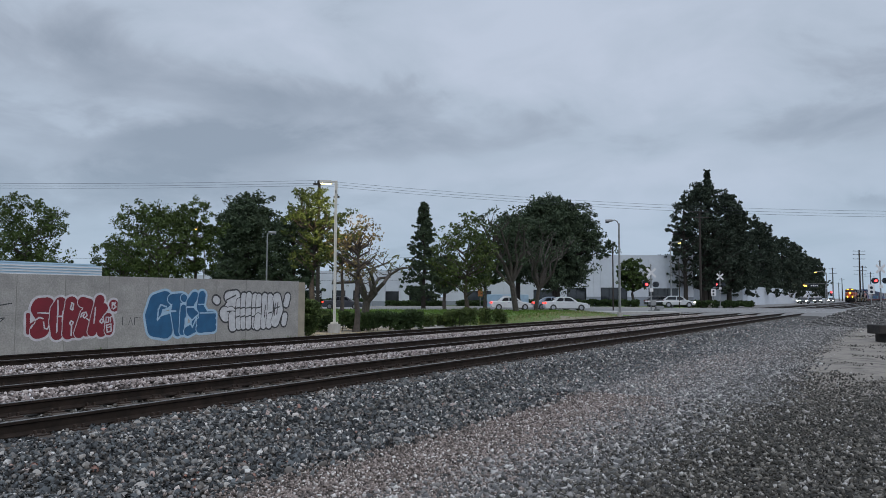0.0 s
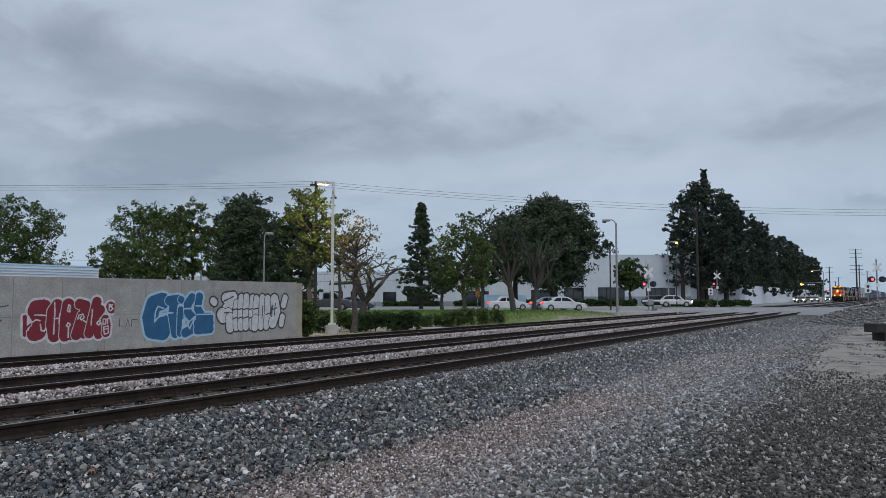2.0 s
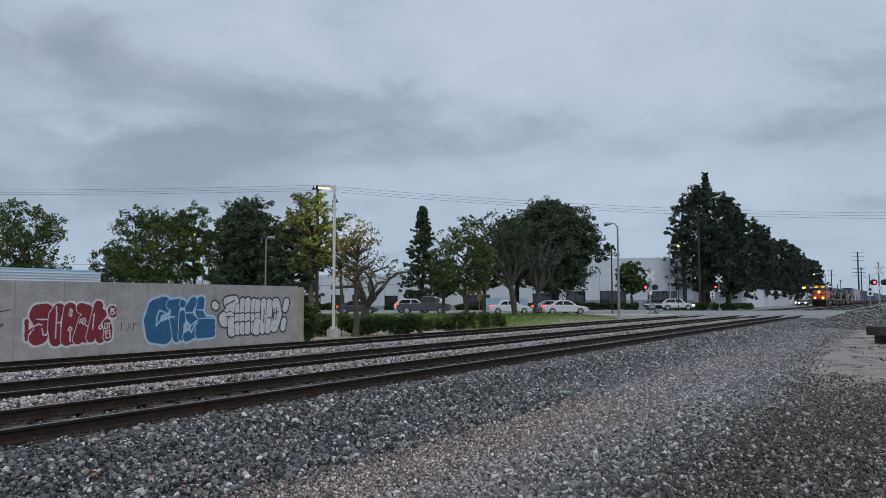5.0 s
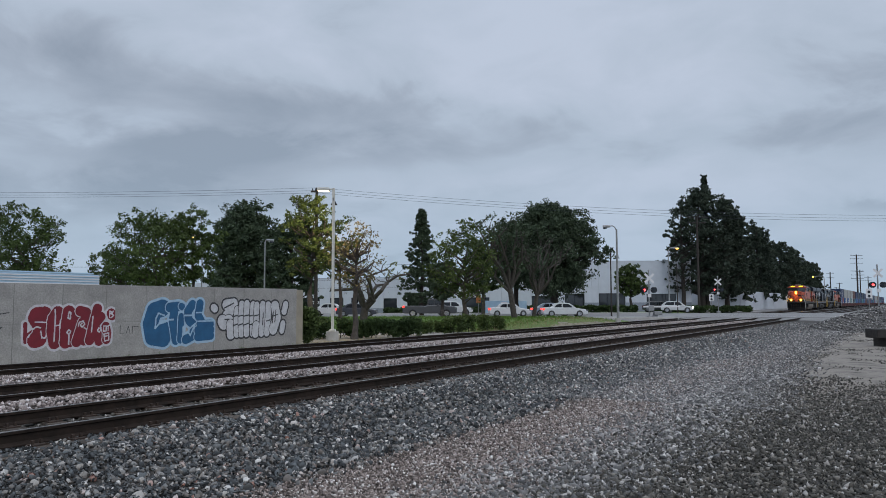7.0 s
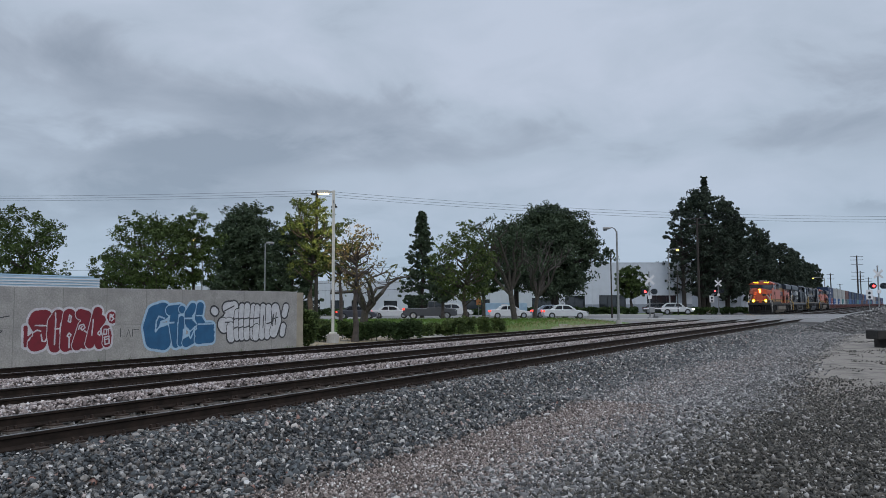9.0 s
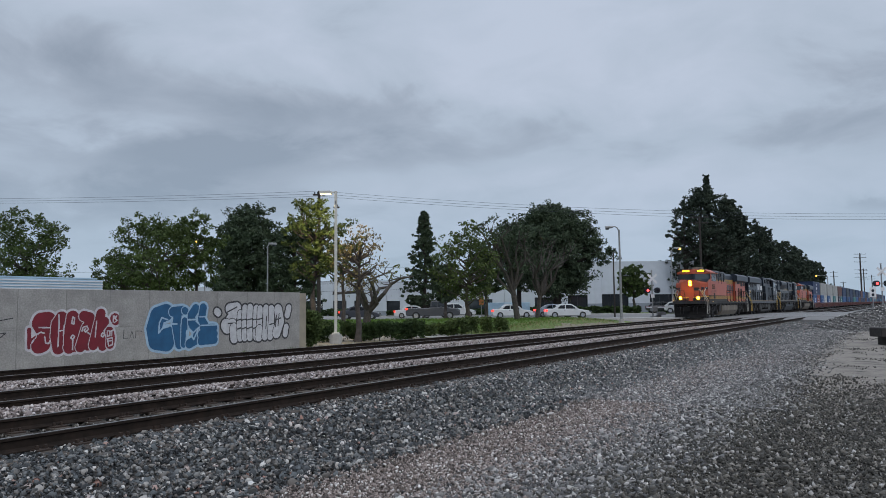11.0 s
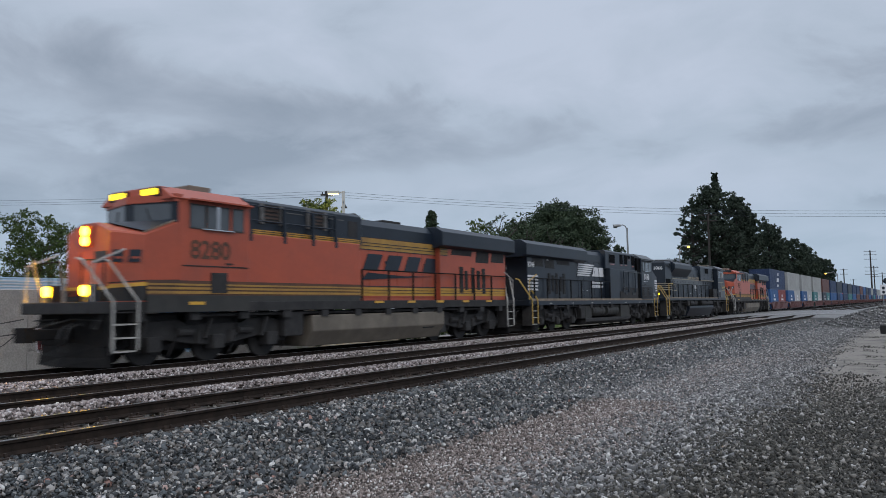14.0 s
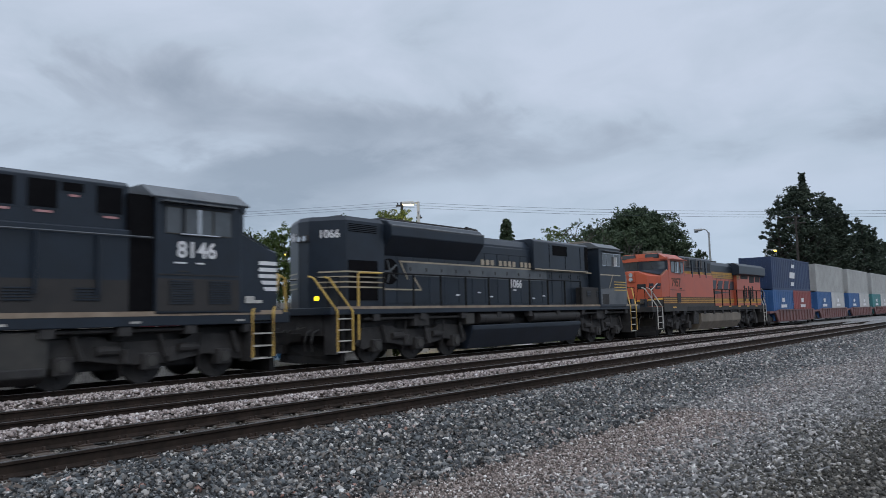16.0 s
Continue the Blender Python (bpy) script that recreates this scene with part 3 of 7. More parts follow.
sheet("road", at(0, 0), -160, 120, 71, 100, -0.3, -0.008, "asphalt", "grey asphalt street that crosses the tracks", "road")
sheet("road", pose(0, 0, 0), -28.0, -20.6, 122, 700, -0.5, -0.06, "asphalt", "grey asphalt road alongside the tracks", "road")
sheet("pavement", at(0, 0), -160, 22, 68.2, 70.9, -0.3, 0.09, "concrete_light", "pale concrete pavement along the street", "pavement")
sheet("pavement", at(0, 0), -160, 30, 100.1, 103, -0.3, 0.09, "concrete_light", "pale concrete pavement before the buildings", "pavement")
sheet("parking_lot", at(0, 0), -60, 3, 41.5, 46.5, -0.6, -0.33, "concrete_light", "pale concrete parking strip behind the hedge", "pavement")
sheet("lawn", at(0, 0), -160, 36, 103.1, 124, -0.6, -0.02, "grass", "lawn before the white buildings", "lawn")


# ---- the graffiti wall ----
def wall():
    t = thing("wall_west", pose(WALL_X, WALL_END, 0), "grey concrete panel wall with spray-painted graffiti", "wall", kind="structure")
    y = 0.0
    for k in range(22):
        w = 1.47
        part("panel", crate(-0.18, 0, y - w + 0.012, y, -0.6, 0.815, bevel=0.006), "wall_concrete", t)
        part("panel", crate(-0.18, 0, y - w + 0.012, y, 0.827, 2.03, bevel=0.006), "wall_concrete", t)
        y -= w
    part("core", crate(-0.16, -0.012, y, -0.02, -0.6, 2.02), "concrete", t)
    part("end_wall", crate(-7.0, -0.19, 0.0, 0.6, -0.6, 2.0, bevel=0.01), "end_tan", t, "pale tan return wall")
    return t


wall()


# ---- the train ----
def stripes(parent, mat, x, y0, y1, levels, name="stripe"):
    for z0, z1 in levels:
        for side in (-1, 1):
            part(name, crate(*sorted((side * x, side * (x + 0.008))), y0, y1, z0, z1), mat, parent)


def decal(name, profile, x, mat, parent, label="", depth=0.008):
    """Flat paint on both flanks."""
    for side in (-1, 1):
        part(name, solid(profile, *sorted((side * x, side * (x + depth)))), mat, parent, label)


def slab(name, x, y0, y1, z0, z1, mat, parent, label=""):
    decal(name, [(y0, z0), (y1, z0), (y1, z1), (y0, z1)], x, mat, parent, label)


def numbers(text, size, mat, parent, x, y, z):
    word(text, size, mat, parent, pose(x, y, z, 90, 0, 90))
    word(text, size, mat, parent, pose(-x, y, z, 90, 0, -90))


def wheelset(y, parent):
    bm = bmesh.new()
    for side in (-1, 1):
        tube(bm, [(side * 0.68, 0, 0), (side * 0.81, 0, 0)], 0.53, 22)
        tube(bm, [(side * 0.81, 0, 0), (side * 0.84, 0, 0)], 0.2, 10)
        for a in range(4):
            box(bm, side * 0.81 - 0.012, side * 0.81 + 0.012, 0.3 * math.cos(a * 1.57) - 0.05, 0.3 * math.cos(a * 1.57) + 0.05, 0.3 * math.sin(a * 1.57) - 0.05, 0.3 * math.sin(a * 1.57) + 0.05)
    tube(bm, [(-0.8, 0, 0), (0.8, 0, 0)], 0.1, 10)
    ob = part("wheelset", bm, "under", parent)
    ob.location = (0, y, 0.53)
    return ob


def truck(y, parent):
    """Three-axle bogie: side frames, journal boxes, springs, brake cylinders."""
    base = part("bogie", crate(-0.62, 0.62, y - 2.6, y + 2.6, 0.35, 1.3), "under", parent)
    for k in (-1, 0, 1):
        for side in (-1, 1):
            part("brake_rigging", crate(*sorted((side * 0.86, side * 0.96)), y + k * 1.98 - 0.85, y + k * 1.98 + 0.85, 0.78, 1.28, bevel=0.04), "under", base)
            part("sand_pipe", bars([(side * 1.18, y + k * 1.98 + 0.62, 1.25), (side * 1.16, y + k * 1.98 + 0.7, 0.7), (side * 0.95, y + k * 1.98 + 0.6, 0.2)], 0.025, 6), "under", base)
            part("damper", bars([(side * 1.2, y + k * 1.98 - 0.4, 0.62), (side * 1.22, y + k * 1.98 - 0.2, 1.15)], 0.06, 8), "under", base)
    for side in (-1, 1):
        prof = [(y - 2.85, 0.6), (y - 2.5, 1.08), (y - 1.2, 1.14), (y - 0.9, 1.0), (y + 0.9, 1.0), (y + 1.2, 1.14), (y + 2.5, 1.08), (y + 2.85, 0.6), (y + 2.5, 0.42), (y + 1.55, 0.62), (y + 0.5, 0.45), (y - 0.5, 0.45), (y - 1.55, 0.62), (y - 2.5, 0.42)]
        part("side_frame", solid(prof, side * 1.0 - 0.09, side * 1.0 + 0.09, bevel=0.02), "under", base)
        for k in (-1, 0, 1):
            a = y + k * 1.98
            part("journal_box", crate(side * 1.0 - 0.14, side * 1.0 + 0.2 * side + 0.06 * (side > 0), a - 0.2, a + 0.2, 0.33, 0.72, bevel=0.03) if side > 0 else crate(-1.22, -0.9, a - 0.2, a + 0.2, 0.33, 0.72, bevel=0.03), "under", base)
            disc_bm = bmesh.new()
            disc(disc_bm, (side * 1.2, a, 0.53), (side, 0, 0), 0.13, 0.06, 12)
            part("bearing_cap", disc_bm, "sill_grey", base)
        for k in (-1, 1):
            bm = bars([(side * 1.12, y + k * 1.0 - 0.25, 0.8), (side * 1.12, y + k * 1.0 + 0.25, 0.8)], 0.11, 10)
            part("brake_cylinder", bm, "under", base)
            part("spring", bars([(side * 1.08, y + k * 0.55, 0.5), (side * 1.08, y + k * 0.55, 0.82)], 0.12, 10), "under", base)
    return [wheelset(y + k * 1.98, parent) for k in (-1, 0, 1)]


def handrails(parent, mat, y0, y1, x, z, n, mid=True):
    for k in range(n + 1):
        y = y0 + (y1 - y0) * k / n
        part("stanchion", bars([(x, y, z - 0.15), (x, y, z + 1.05)], 0.036, 6), mat, parent)
    part("handrail", bars([(x, y0, z + 1.05), (x, y1, z + 1.05)], 0.026, 6), mat, parent)


def steps(parent, y0, y1, side, rail_mat, front):
    """A corner step well with its grab irons."""
    s = side
    well = part("step_well", crate(min(s * 0.95, s * 1.0), max(s * 0.95, s * 1.0), y0, y1, 0.35, 1.45), "under", parent)
    for k in range(4):
        z = 0.4 + k * 0.32
        part("step", crate(min(s * 0.98, s * 1.46), max(s * 0.98, s * 1.46), y0 + 0.04, y1 - 0.04, z, z + 0.035), "white_rail", well)
    for y, lean in ((y0, 0), (y1, 0)):
        part("side_plate", crate(min(s * 1.0, s * 1.48), max(s * 1.0, s * 1.48), y - 0.02, y + 0.02, 0.36, 1.5), "under", well)
    for y in (y0 + 0.02, y1 - 0.02):
        k = -1 if front else 1
        part("grab_iron", bars([(s * 1.5, y, 0.45), (s * 1.5, y, 1.6), (s * 1.06, y + k * 0.52, 2.58), (s * 0.9, y + k * 0.56, 2.62)], 0.032, 6), rail_mat, well)


def ends(parent, y, front, rail_mat, plow=True):
    f = 1 if front else -1
    part("pilot", crate(-1.42, 1.42, min(y + f * 1.2, y + f * 1.34), max(y + f * 1.2, y + f * 1.34), 0.55, 1.5, bevel=0.02), "pilot_dark", parent)
    part("end_platform", crate(-1.44, 1.44, min(y + f * 1.14, y + f * 1.7), max(y + f * 1.14, y + f * 1.7), 1.5, 1.56), "pilot_dark", parent)
    if plow:
        # a blade pointed in the middle and leaning back at its top
        bm = bmesh.new()
        rows = []
        for dy_mid, dy_side, z in ((0.8, 1.18, 0.08), (0.96, 1.22, 0.3), (1.16, 1.26, 0.62)):
            rows.append([bm.verts.new((x, y + f * d, z)) for x, d in ((-1.4, dy_side), (0, dy_mid), (1.4, dy_side), (1.4, 1.36), (-1.4, 1.36))])
        for a, b in zip(rows, rows[1:]):
            for i in range(5):
                bm.faces.new((a[i], a[(i + 1) % 5], b[(i + 1) % 5], b[i]))
        bm.faces.new(rows[0][::-1])
        bm.faces.new(rows[-1])
        bmesh.ops.recalc_face_normals(bm, faces=bm.faces[:])
        part("snow_plow", bm, "pilot_dark", parent)
    bm = crate(-0.12, 0.12, min(y, y + f * 0.8), max(y, y + f * 1.25), 0.72, 0.98, bevel=0.03)
    box(bm, -0.24, 0.2, min(y - f * 0.02, y + f * 0.24), max(y - f * 0.02, y + f * 0.24), 0.68, 1.02)
    part("coupler", bm, "pilot_dark", parent)
    # jumper cables in loops and a cut lever across the end
    for sx, low in ((-1.15, 1.02), (-0.6, 1.1), (0.62, 1.08), (1.12, 1.0)):
        part("jumper_cable", bars([(sx, y + f * 1.12, 1.42), (sx + 0.05, y + f * 1.0, low), (sx + 0.2, y + f * 1.0, low - 0.04), (sx + 0.28, y + f * 1.12, 1.4)], 0.028, 6), "rubber", parent)
    part("cut_lever", bars([(-1.4, y + f * 1.08, 1.16), (-0.3, y + f * 1.02, 1.2), (0, y + f * 0.7, 1.08), (0.3, y + f * 1.02, 1.2), (1.4, y + f * 1.08, 1.16)], 0.02, 6), "sill_grey", parent)
    for sx in (-0.75, -0.45, 0.45, 0.75):
        part("air_hose", bars([(sx, y + f * 1.0, 1.1), (sx, y + f * 0.72, 1.0), (sx, y + f * 0.62, 0.75), (sx, y + f * 0.66, 0.45)], 0.03, 6), "rubber", parent)
    for side in (-1, 1):
        a, b = (y + f * 1.3, y + f * 2.0) if front else (y + f * 0.95, y + f * 1.6)
        steps(parent, min(a, b), max(a, b), side, rail_mat, front)
        part("end_rail", bars([(side * 1.36, y + f * 1.16, 1.56), (side * 1.36, y + f * 1.16, 2.6), (side * 0.5, y + f * 1.16, 2.6), (side * 0.4, y + f * 1.16, 1.8), (side * 0.4, y + f * 1.16, 1.56)], 0.024, 6), "pilot_dark", parent)
        part("stanchion", bars([(side * 0.9, y + f * 1.16, 1.56), (side * 0.9, y + f * 1.16, 2.6)], 0.02, 6), "pilot_dark", parent)


def window(parent, corners, out, mat="glass", frame_mat="rubber"):
    """A pane with a raised rubber frame, set on the plane of its four corners."""
    o = Vector(out).normalized() * 0.012
    c = [Vector(p) for p in corners]
    mid = sum(c, Vector()) / 4
    bm = bmesh.new()
    outer = [bm.verts.new(mid + (p - mid) * 1.0 + o * 1.4) for p in c]
    inner = [bm.verts.new(mid + (p - mid) * 0.88 + o * 1.4) for p in c]
    low = [bm.verts.new(p) for p in c]
    for i in range(4):
        j = (i + 1) % 4
        bm.faces.new((outer[i], outer[j], inner[j], inner[i]))
        bm.faces.new((low[i], low[j], outer[j], outer[i]))
    fr = part("window_frame", bm, frame_mat, parent)
    bm = bmesh.new()
    bm.faces.new([bm.verts.new(mid + (p - mid) * 0.92 + o) for p in c])
    thicken(bm, 0.006)
    part("pane", bm, mat, fr)


def louvers(parent, x, y0, y1, z0, z1, mat, n=6, vertical=False):
    for side in (-1, 1):
        base = part("grille", crate(*sorted((side * (x - 0.1), side * (x + 0.004))), y0, y1, z0, z1), "under", parent)
        for k in range(n):
            a = z0 + (z1 - z0) * (k + 0.15) / n
            part("slat", crate(*sorted((side * x, side * (x + 0.02))), y0 + 0.02, y1 - 0.02, a, a + (z1 - z0) / n * 0.5), mat, base)


def cab(t, body, roof, y0, z0, nose_mat, lit=True, trim=None):
    """Wide-nosed safety cab: a tapered nose, windshields, side windows, headlights, number boards."""
    bm = bmesh.new()
    rows = []
    for y, w, top in ((y0, 0.86, 1.3), (y0 + 0.12, 1.0, 1.55), (y0 + 0.75, 1.28, 1.74), (y0 + 1.5, 1.44, 1.9)):
        rows.append([bm.verts.new(p) for p in ((-w, y, z0), (w, y, z0), (w, y, z0 + top - 0.16), (w - 0.16, y, z0 + top), (0, y - 0.05, z0 + top - 0.02), (-w + 0.16, y, z0 + top), (-w, y, z0 + top - 0.16))])
    for a, b in zip(rows, rows[1:]):
        for i in range(7):
            bm.faces.new((a[i], a[(i + 1) % 7], b[(i + 1) % 7], b[i]))
    bm.faces.new(rows[0][::-1])
    bm.faces.new(rows[-1])
    bmesh.ops.recalc_face_normals(bm, faces=bm.faces[:])
    part("nose", bm, nose_mat, t)
    house = [(y0 + 1.3, z0), (y0 + 1.3, z0 + 1.72), (y0 + 1.72, z0 + 2.62), (y0 + 1.9, z0 + 2.84), (y0 + 4.05, z0 + 2.84), (y0 + 4.05, z0)]
    part("cab", solid(house, -1.5, 1.5, bevel=0.04), body, t)
    part("cab_roof", section([(-1.54, z0 + 2.8), (-1.1, z0 + 3.04), (1.1, z0 + 3.04), (1.54, z0 + 2.8), (1.5, z0 + 2.74), (-1.5, z0 + 2.74)], y0 + 1.8, y0 + 4.15, bevel=0.02), roof, t)
    part("air_conditioner", crate(-0.45, 0.45, y0 + 2.6, y0 + 3.5, z0 + 3.0, z0 + 3.2, bevel=0.03), "tank_grey", t)
    for a in (-0.3, 0.0, 0.35):
        part("antenna", bars([(a, y0 + 2.3, z0 + 3.02), (a, y0 + 2.3, z0 + 3.14)], 0.05, 8), "under", t)
    fy = lambda z: y0 + 1.3 + 0.42 * (z - z0 - 1.72) / 0.9
    n = (0, -0.91, 0.42)
    for a, b in ((-1.38, -0.1), (0.1, 1.38)):
        z2 = z0 + 2.4
        lo = lambda x: z0 + 1.78 + 0.14 * abs(x) / 1.38
        window(t, [(a, fy(lo(a)), lo(a)), (b, fy(lo(b)), lo(b)), (b, fy(z2), z2), (a, fy(z2), z2)], n, frame_mat="black")
    for a, b in ((-1.3, -0.35), (0.35, 1.3)):
        z = z0 + 2.6
        hb = part("number_board", crate(a + 0.08, b - 0.08, fy(z) - 0.14, fy(z) + 0.1, z - 0.1, z + 0.18, bevel=0.02), "black", t)
        part("lit_panel", crate(a + 0.12, b - 0.12, fy(z) - 0.152, fy(z) - 0.138, z - 0.06, z + 0.14), "lamp_board" if lit else "glass", hb)
    for side in (-1, 1):
        x = side * 1.5
        for a, b in ((y0 + 1.9, y0 + 2.5), (y0 + 2.55, y0 + 3.3), (y0 + 3.35, y0 + 3.75)):
            window(t, [(x, a, z0 + 1.95), (x, b, z0 + 1.95), (x, b, z0 + 2.55), (x, a, z0 + 2.55)], (side, 0, 0), frame_mat="chrome" if body == "black" else body)
        part("window_awning", solid([(y0 + 1.85, z0 + 2.62), (y0 + 3.8, z0 + 2.62), (y0 + 3.8, z0 + 2.66), (y0 + 1.85, z0 + 2.66)], *sorted((x, x + side * 0.2))), roof, t)
        part("mirror", crate(min(x, x + side * 0.14), max(x, x + side * 0.14), y0 + 2.5, y0 + 2.55, z0 + 1.95, z0 + 2.4), "paint_white" if body == "black" else "black", t)
        part("vent", crate(*sorted((x, x + side * 0.012)), y0 + 3.2, y0 + 3.85, z0 + 0.15, z0 + 0.62), "under", t)
        part("sill_line", crate(*sorted((x, x + side * 0.012)), y0 + 1.9, y0 + 4.0, z0 + 0.86, z0 + 0.88), "under", t)
    head = part("headlight_box", crate(-0.24, 0.24, y0 - 0.06, y0 + 0.5, z0 + 1.2, z0 + 1.72, bevel=0.03), nose_mat, t)
    for dz in (-0.12, 0.12):
        bm = bmesh.new()
        disc(bm, (0.0, y0 - 0.06, z0 + 1.46 + dz), (0, -1, 0), 0.11, 0.03, 14)
        part("headlight", bm, "lamp_head" if lit else "chrome", head)
    for side in (-1, 1):
        bm = bmesh.new()
        disc(bm, (side * 1.05, y0 - 0.25, z0 + 0.28), (0, -1, 0), 0.11, 0.05, 14)
        part("ditch_light", bm, "lamp_head" if lit else "chrome", t)
        part("ditch_bracket", crate(side * 1.05 - 0.15, side * 1.05 + 0.15, y0 - 0.25, y0 + 0.1, z0 - 0.02, z0 + 0.42, bevel=0.02), nose_mat if nose_mat == "orange" else "black", t)
    part("nose_door", crate(-0.82, -0.35, y0 - 0.02, y0 - 0.002, z0 + 0.1, z0 + 1.1, bevel=0.004), nose_mat, t)


def ge_cab(t, body, roof, dy, lit):
    """Wide cab with a gabled, tapered nose and a windshield that is pointed in plan."""
    z0 = 1.6
    bm = bmesh.new()
    rows = []
    rounded = ((1.58, 0.88, 3.34, 3.55), (1.66, 0.98, 3.34, 3.57), (2.15, 1.45, 3.27, 3.56), (3.12, 1.49, 3.67, 3.6))
    sloped = ((1.86, 1.32, 3.05, 3.2), (1.94, 1.45, 3.22, 3.28), (2.25, 1.46, 3.3, 3.36), (3.12, 1.49, 3.67, 3.6))
    for y, w, shoulder, top in rounded if body == "orange" else sloped:
        y += dy
        prof = ((-w, z0), (w, z0), (w, shoulder - 0.05), (w - 0.06, shoulder), (0.3, top), (-0.3, top), (-w + 0.06, shoulder), (-w, shoulder - 0.05))
        rows.append([bm.verts.new((x, y, z)) for x, z in prof])
    for a, b in zip(rows, rows[1:]):
        for i in range(8):
            bm.faces.new((a[i], a[(i + 1) % 8], b[(i + 1) % 8], b[i]))
    bm.faces.new(rows[0][::-1])
    bm.faces.new(rows[-1])
    bmesh.ops.recalc_face_normals(bm, faces=bm.faces[:])
    part("nose", bm, body, t)
    if body == "orange":
        # black anti-glare panels on the nose's top
        for sx in (-1, 1):
            bm = bmesh.new()
            for q in ([(0.0, 1.95, 3.575), (0.3, 1.95, 3.575), (0.3, 3.0, 3.615), (0.0, 3.0, 3.615)], [(0.3, 1.95, 3.575), (1.36, 2.2, 3.325), (1.4, 3.0, 3.665), (0.3, 3.0, 3.615)]):
                v = [bm.verts.new((sx * (x + 0.001), y + dy, z + 0.012)) for x, y, z in q]
                bm.faces.new(v if sx > 0 else v[::-1])
            thicken(bm, 0.008)
            part("glare_panel", bm, "black", t, "black anti-glare paint on the nose")
    up = 0.0 if body == "orange" else 0.1
    part("cab", crate(-1.5, 1.5, 3.1 + dy, 5.45 + dy, z0, 4.26 + up, bevel=0.03), body, t)

    def wedge(h, z, y_side, y_mid, back):
        b = bmesh.new()
        ring = [(-h, y_side), (0, y_mid), (h, y_side), (h, back), (-h, back)]
        lo = [b.verts.new((x, y + dy, z[0])) for x, y in ring]
        hi = [b.verts.new((x, y + dy, z[1])) for x, y in ring]
        b.faces.new(lo[::-1])
        b.faces.new(hi)
        for i in range(5):
            b.faces.new((lo[i], lo[(i + 1) % 5], hi[(i + 1) % 5], hi[i]))
        return b

    part("windshield_wall", wedge(1.47, (3.3, 4.16), 3.02, 2.66, 3.2), "black", t)
    part("brow", wedge(1.5, (4.14, 4.34), 2.98, 2.6, 3.2), body, t)
    part("cab_roof", section([(-1.53, 4.24 + up), (-1.0, 4.57 + up), (1.0, 4.57 + up), (1.53, 4.24 + up), (1.5, 4.2 + up), (-1.5, 4.2 + up)], 2.86 + dy, 5.55 + dy, bevel=0.02), roof, t)
    part("air_conditioner", crate(-0.45, 0.45, 4.2 + dy, 4.95 + dy, 4.55 + up, 4.82 - up * 0.7, bevel=0.03), "tank_grey", t)
    for a in (-0.3, 0.0, 0.35):
        part("antenna", bars([(a, 3.6 + dy, 4.55 + up), (a, 3.6 + dy, 4.67 + up)], 0.05, 8), "under", t)
    fy = lambda x: 3.02 - 0.36 * (1 - abs(x) / 1.47) + dy - 0.004
    for sx in (-1, 1):
        a, b = sx * 0.12, sx * 1.42
        za, zb = 3.52, 3.68
        window(t, [(a, fy(a), za), (b, fy(b), zb), (b, fy(b), 4.12), (a, fy(a), 4.14)], (sx * 0.24, -0.97, 0), "glass_wind", frame_mat="black")
        part("wiper", bars([(sx * 0.75, fy(0.75) - 0.03, 3.62), (sx * 0.6, fy(0.6) - 0.03, 4.0)], 0.012, 6), "under", t)
        c = sx * 0.68
        hb = part("number_board", crate(c - 0.4, c + 0.4, 2.8 + dy, 3.1 + dy, 4.3, 4.54, bevel=0.02), "black", t)
        part("lit_panel", crate(c - 0.33, c + 0.33, 2.786 + dy, 2.81 + dy, 4.35, 4.5), "lamp_board" if lit else "glass", hb)
        x = sx * 1.5
        for a, b in ((3.42, 3.93), (3.95, 4.72), (4.82, 5.22)):
            window(t, [(x, a + dy, 3.48), (x, b + dy, 3.48), (x, b + dy, 4.13), (x, a + dy, 4.13)], (sx, 0, 0), "glass_wind", frame_mat="sill_grey")
        part("window_post", crate(*sorted((x, x + sx * 0.03)), 4.28 + dy, 4.38 + dy, 3.5, 4.11), "chrome", t)
        part("window_ledge", crate(*sorted((x, x + sx * 0.07)), 3.8 + dy, 4.85 + dy, 3.46, 3.5, bevel=0.01), "chrome", t)
        part("window_awning", solid([(3.34 + dy, 4.2), (5.38 + dy, 4.2), (5.38 + dy, 4.24), (3.34 + dy, 4.24)], *sorted((x, x + sx * 0.22))), roof, t)
        part("sill_line", crate(*sorted((x, x + sx * 0.014)), 3.2 + dy, 5.4 + dy, 2.5, 2.53), "under", t)
        part("lift_lug", crate(*sorted((x, x + sx * 0.02)), 4.6 + dy, 4.86 + dy, 2.58, 2.62), "under", t)
        part("nose_edge", bars([(sx * 1.4, 2.15 + dy, 3.285), (sx * 1.45, 3.1 + dy, 3.69)], 0.02, 6), "sill_dust" if body == "orange" else "black", t)
    if body != "orange":
        dy -= 0.1
        part("windshield_hood", crate(-0.2, 0.2, 2.0, 2.6, 3.3, 3.4), body, t)
        dy += 0.4
    head = part("headlight_box", crate(-0.2, 0.2, 1.5 + dy, 2.0 + dy, 2.96, 3.5 if body == "orange" else 3.3, bevel=0.03), body, t)
    for dz in (-0.12, 0.12):
        bm = bmesh.new()
        disc(bm, (0.0, 1.5 + dy, 3.23 + dz), (0, -1, 0), 0.115, 0.03, 14)
        part("headlight", bm, "lamp_head" if lit else "chrome", head)
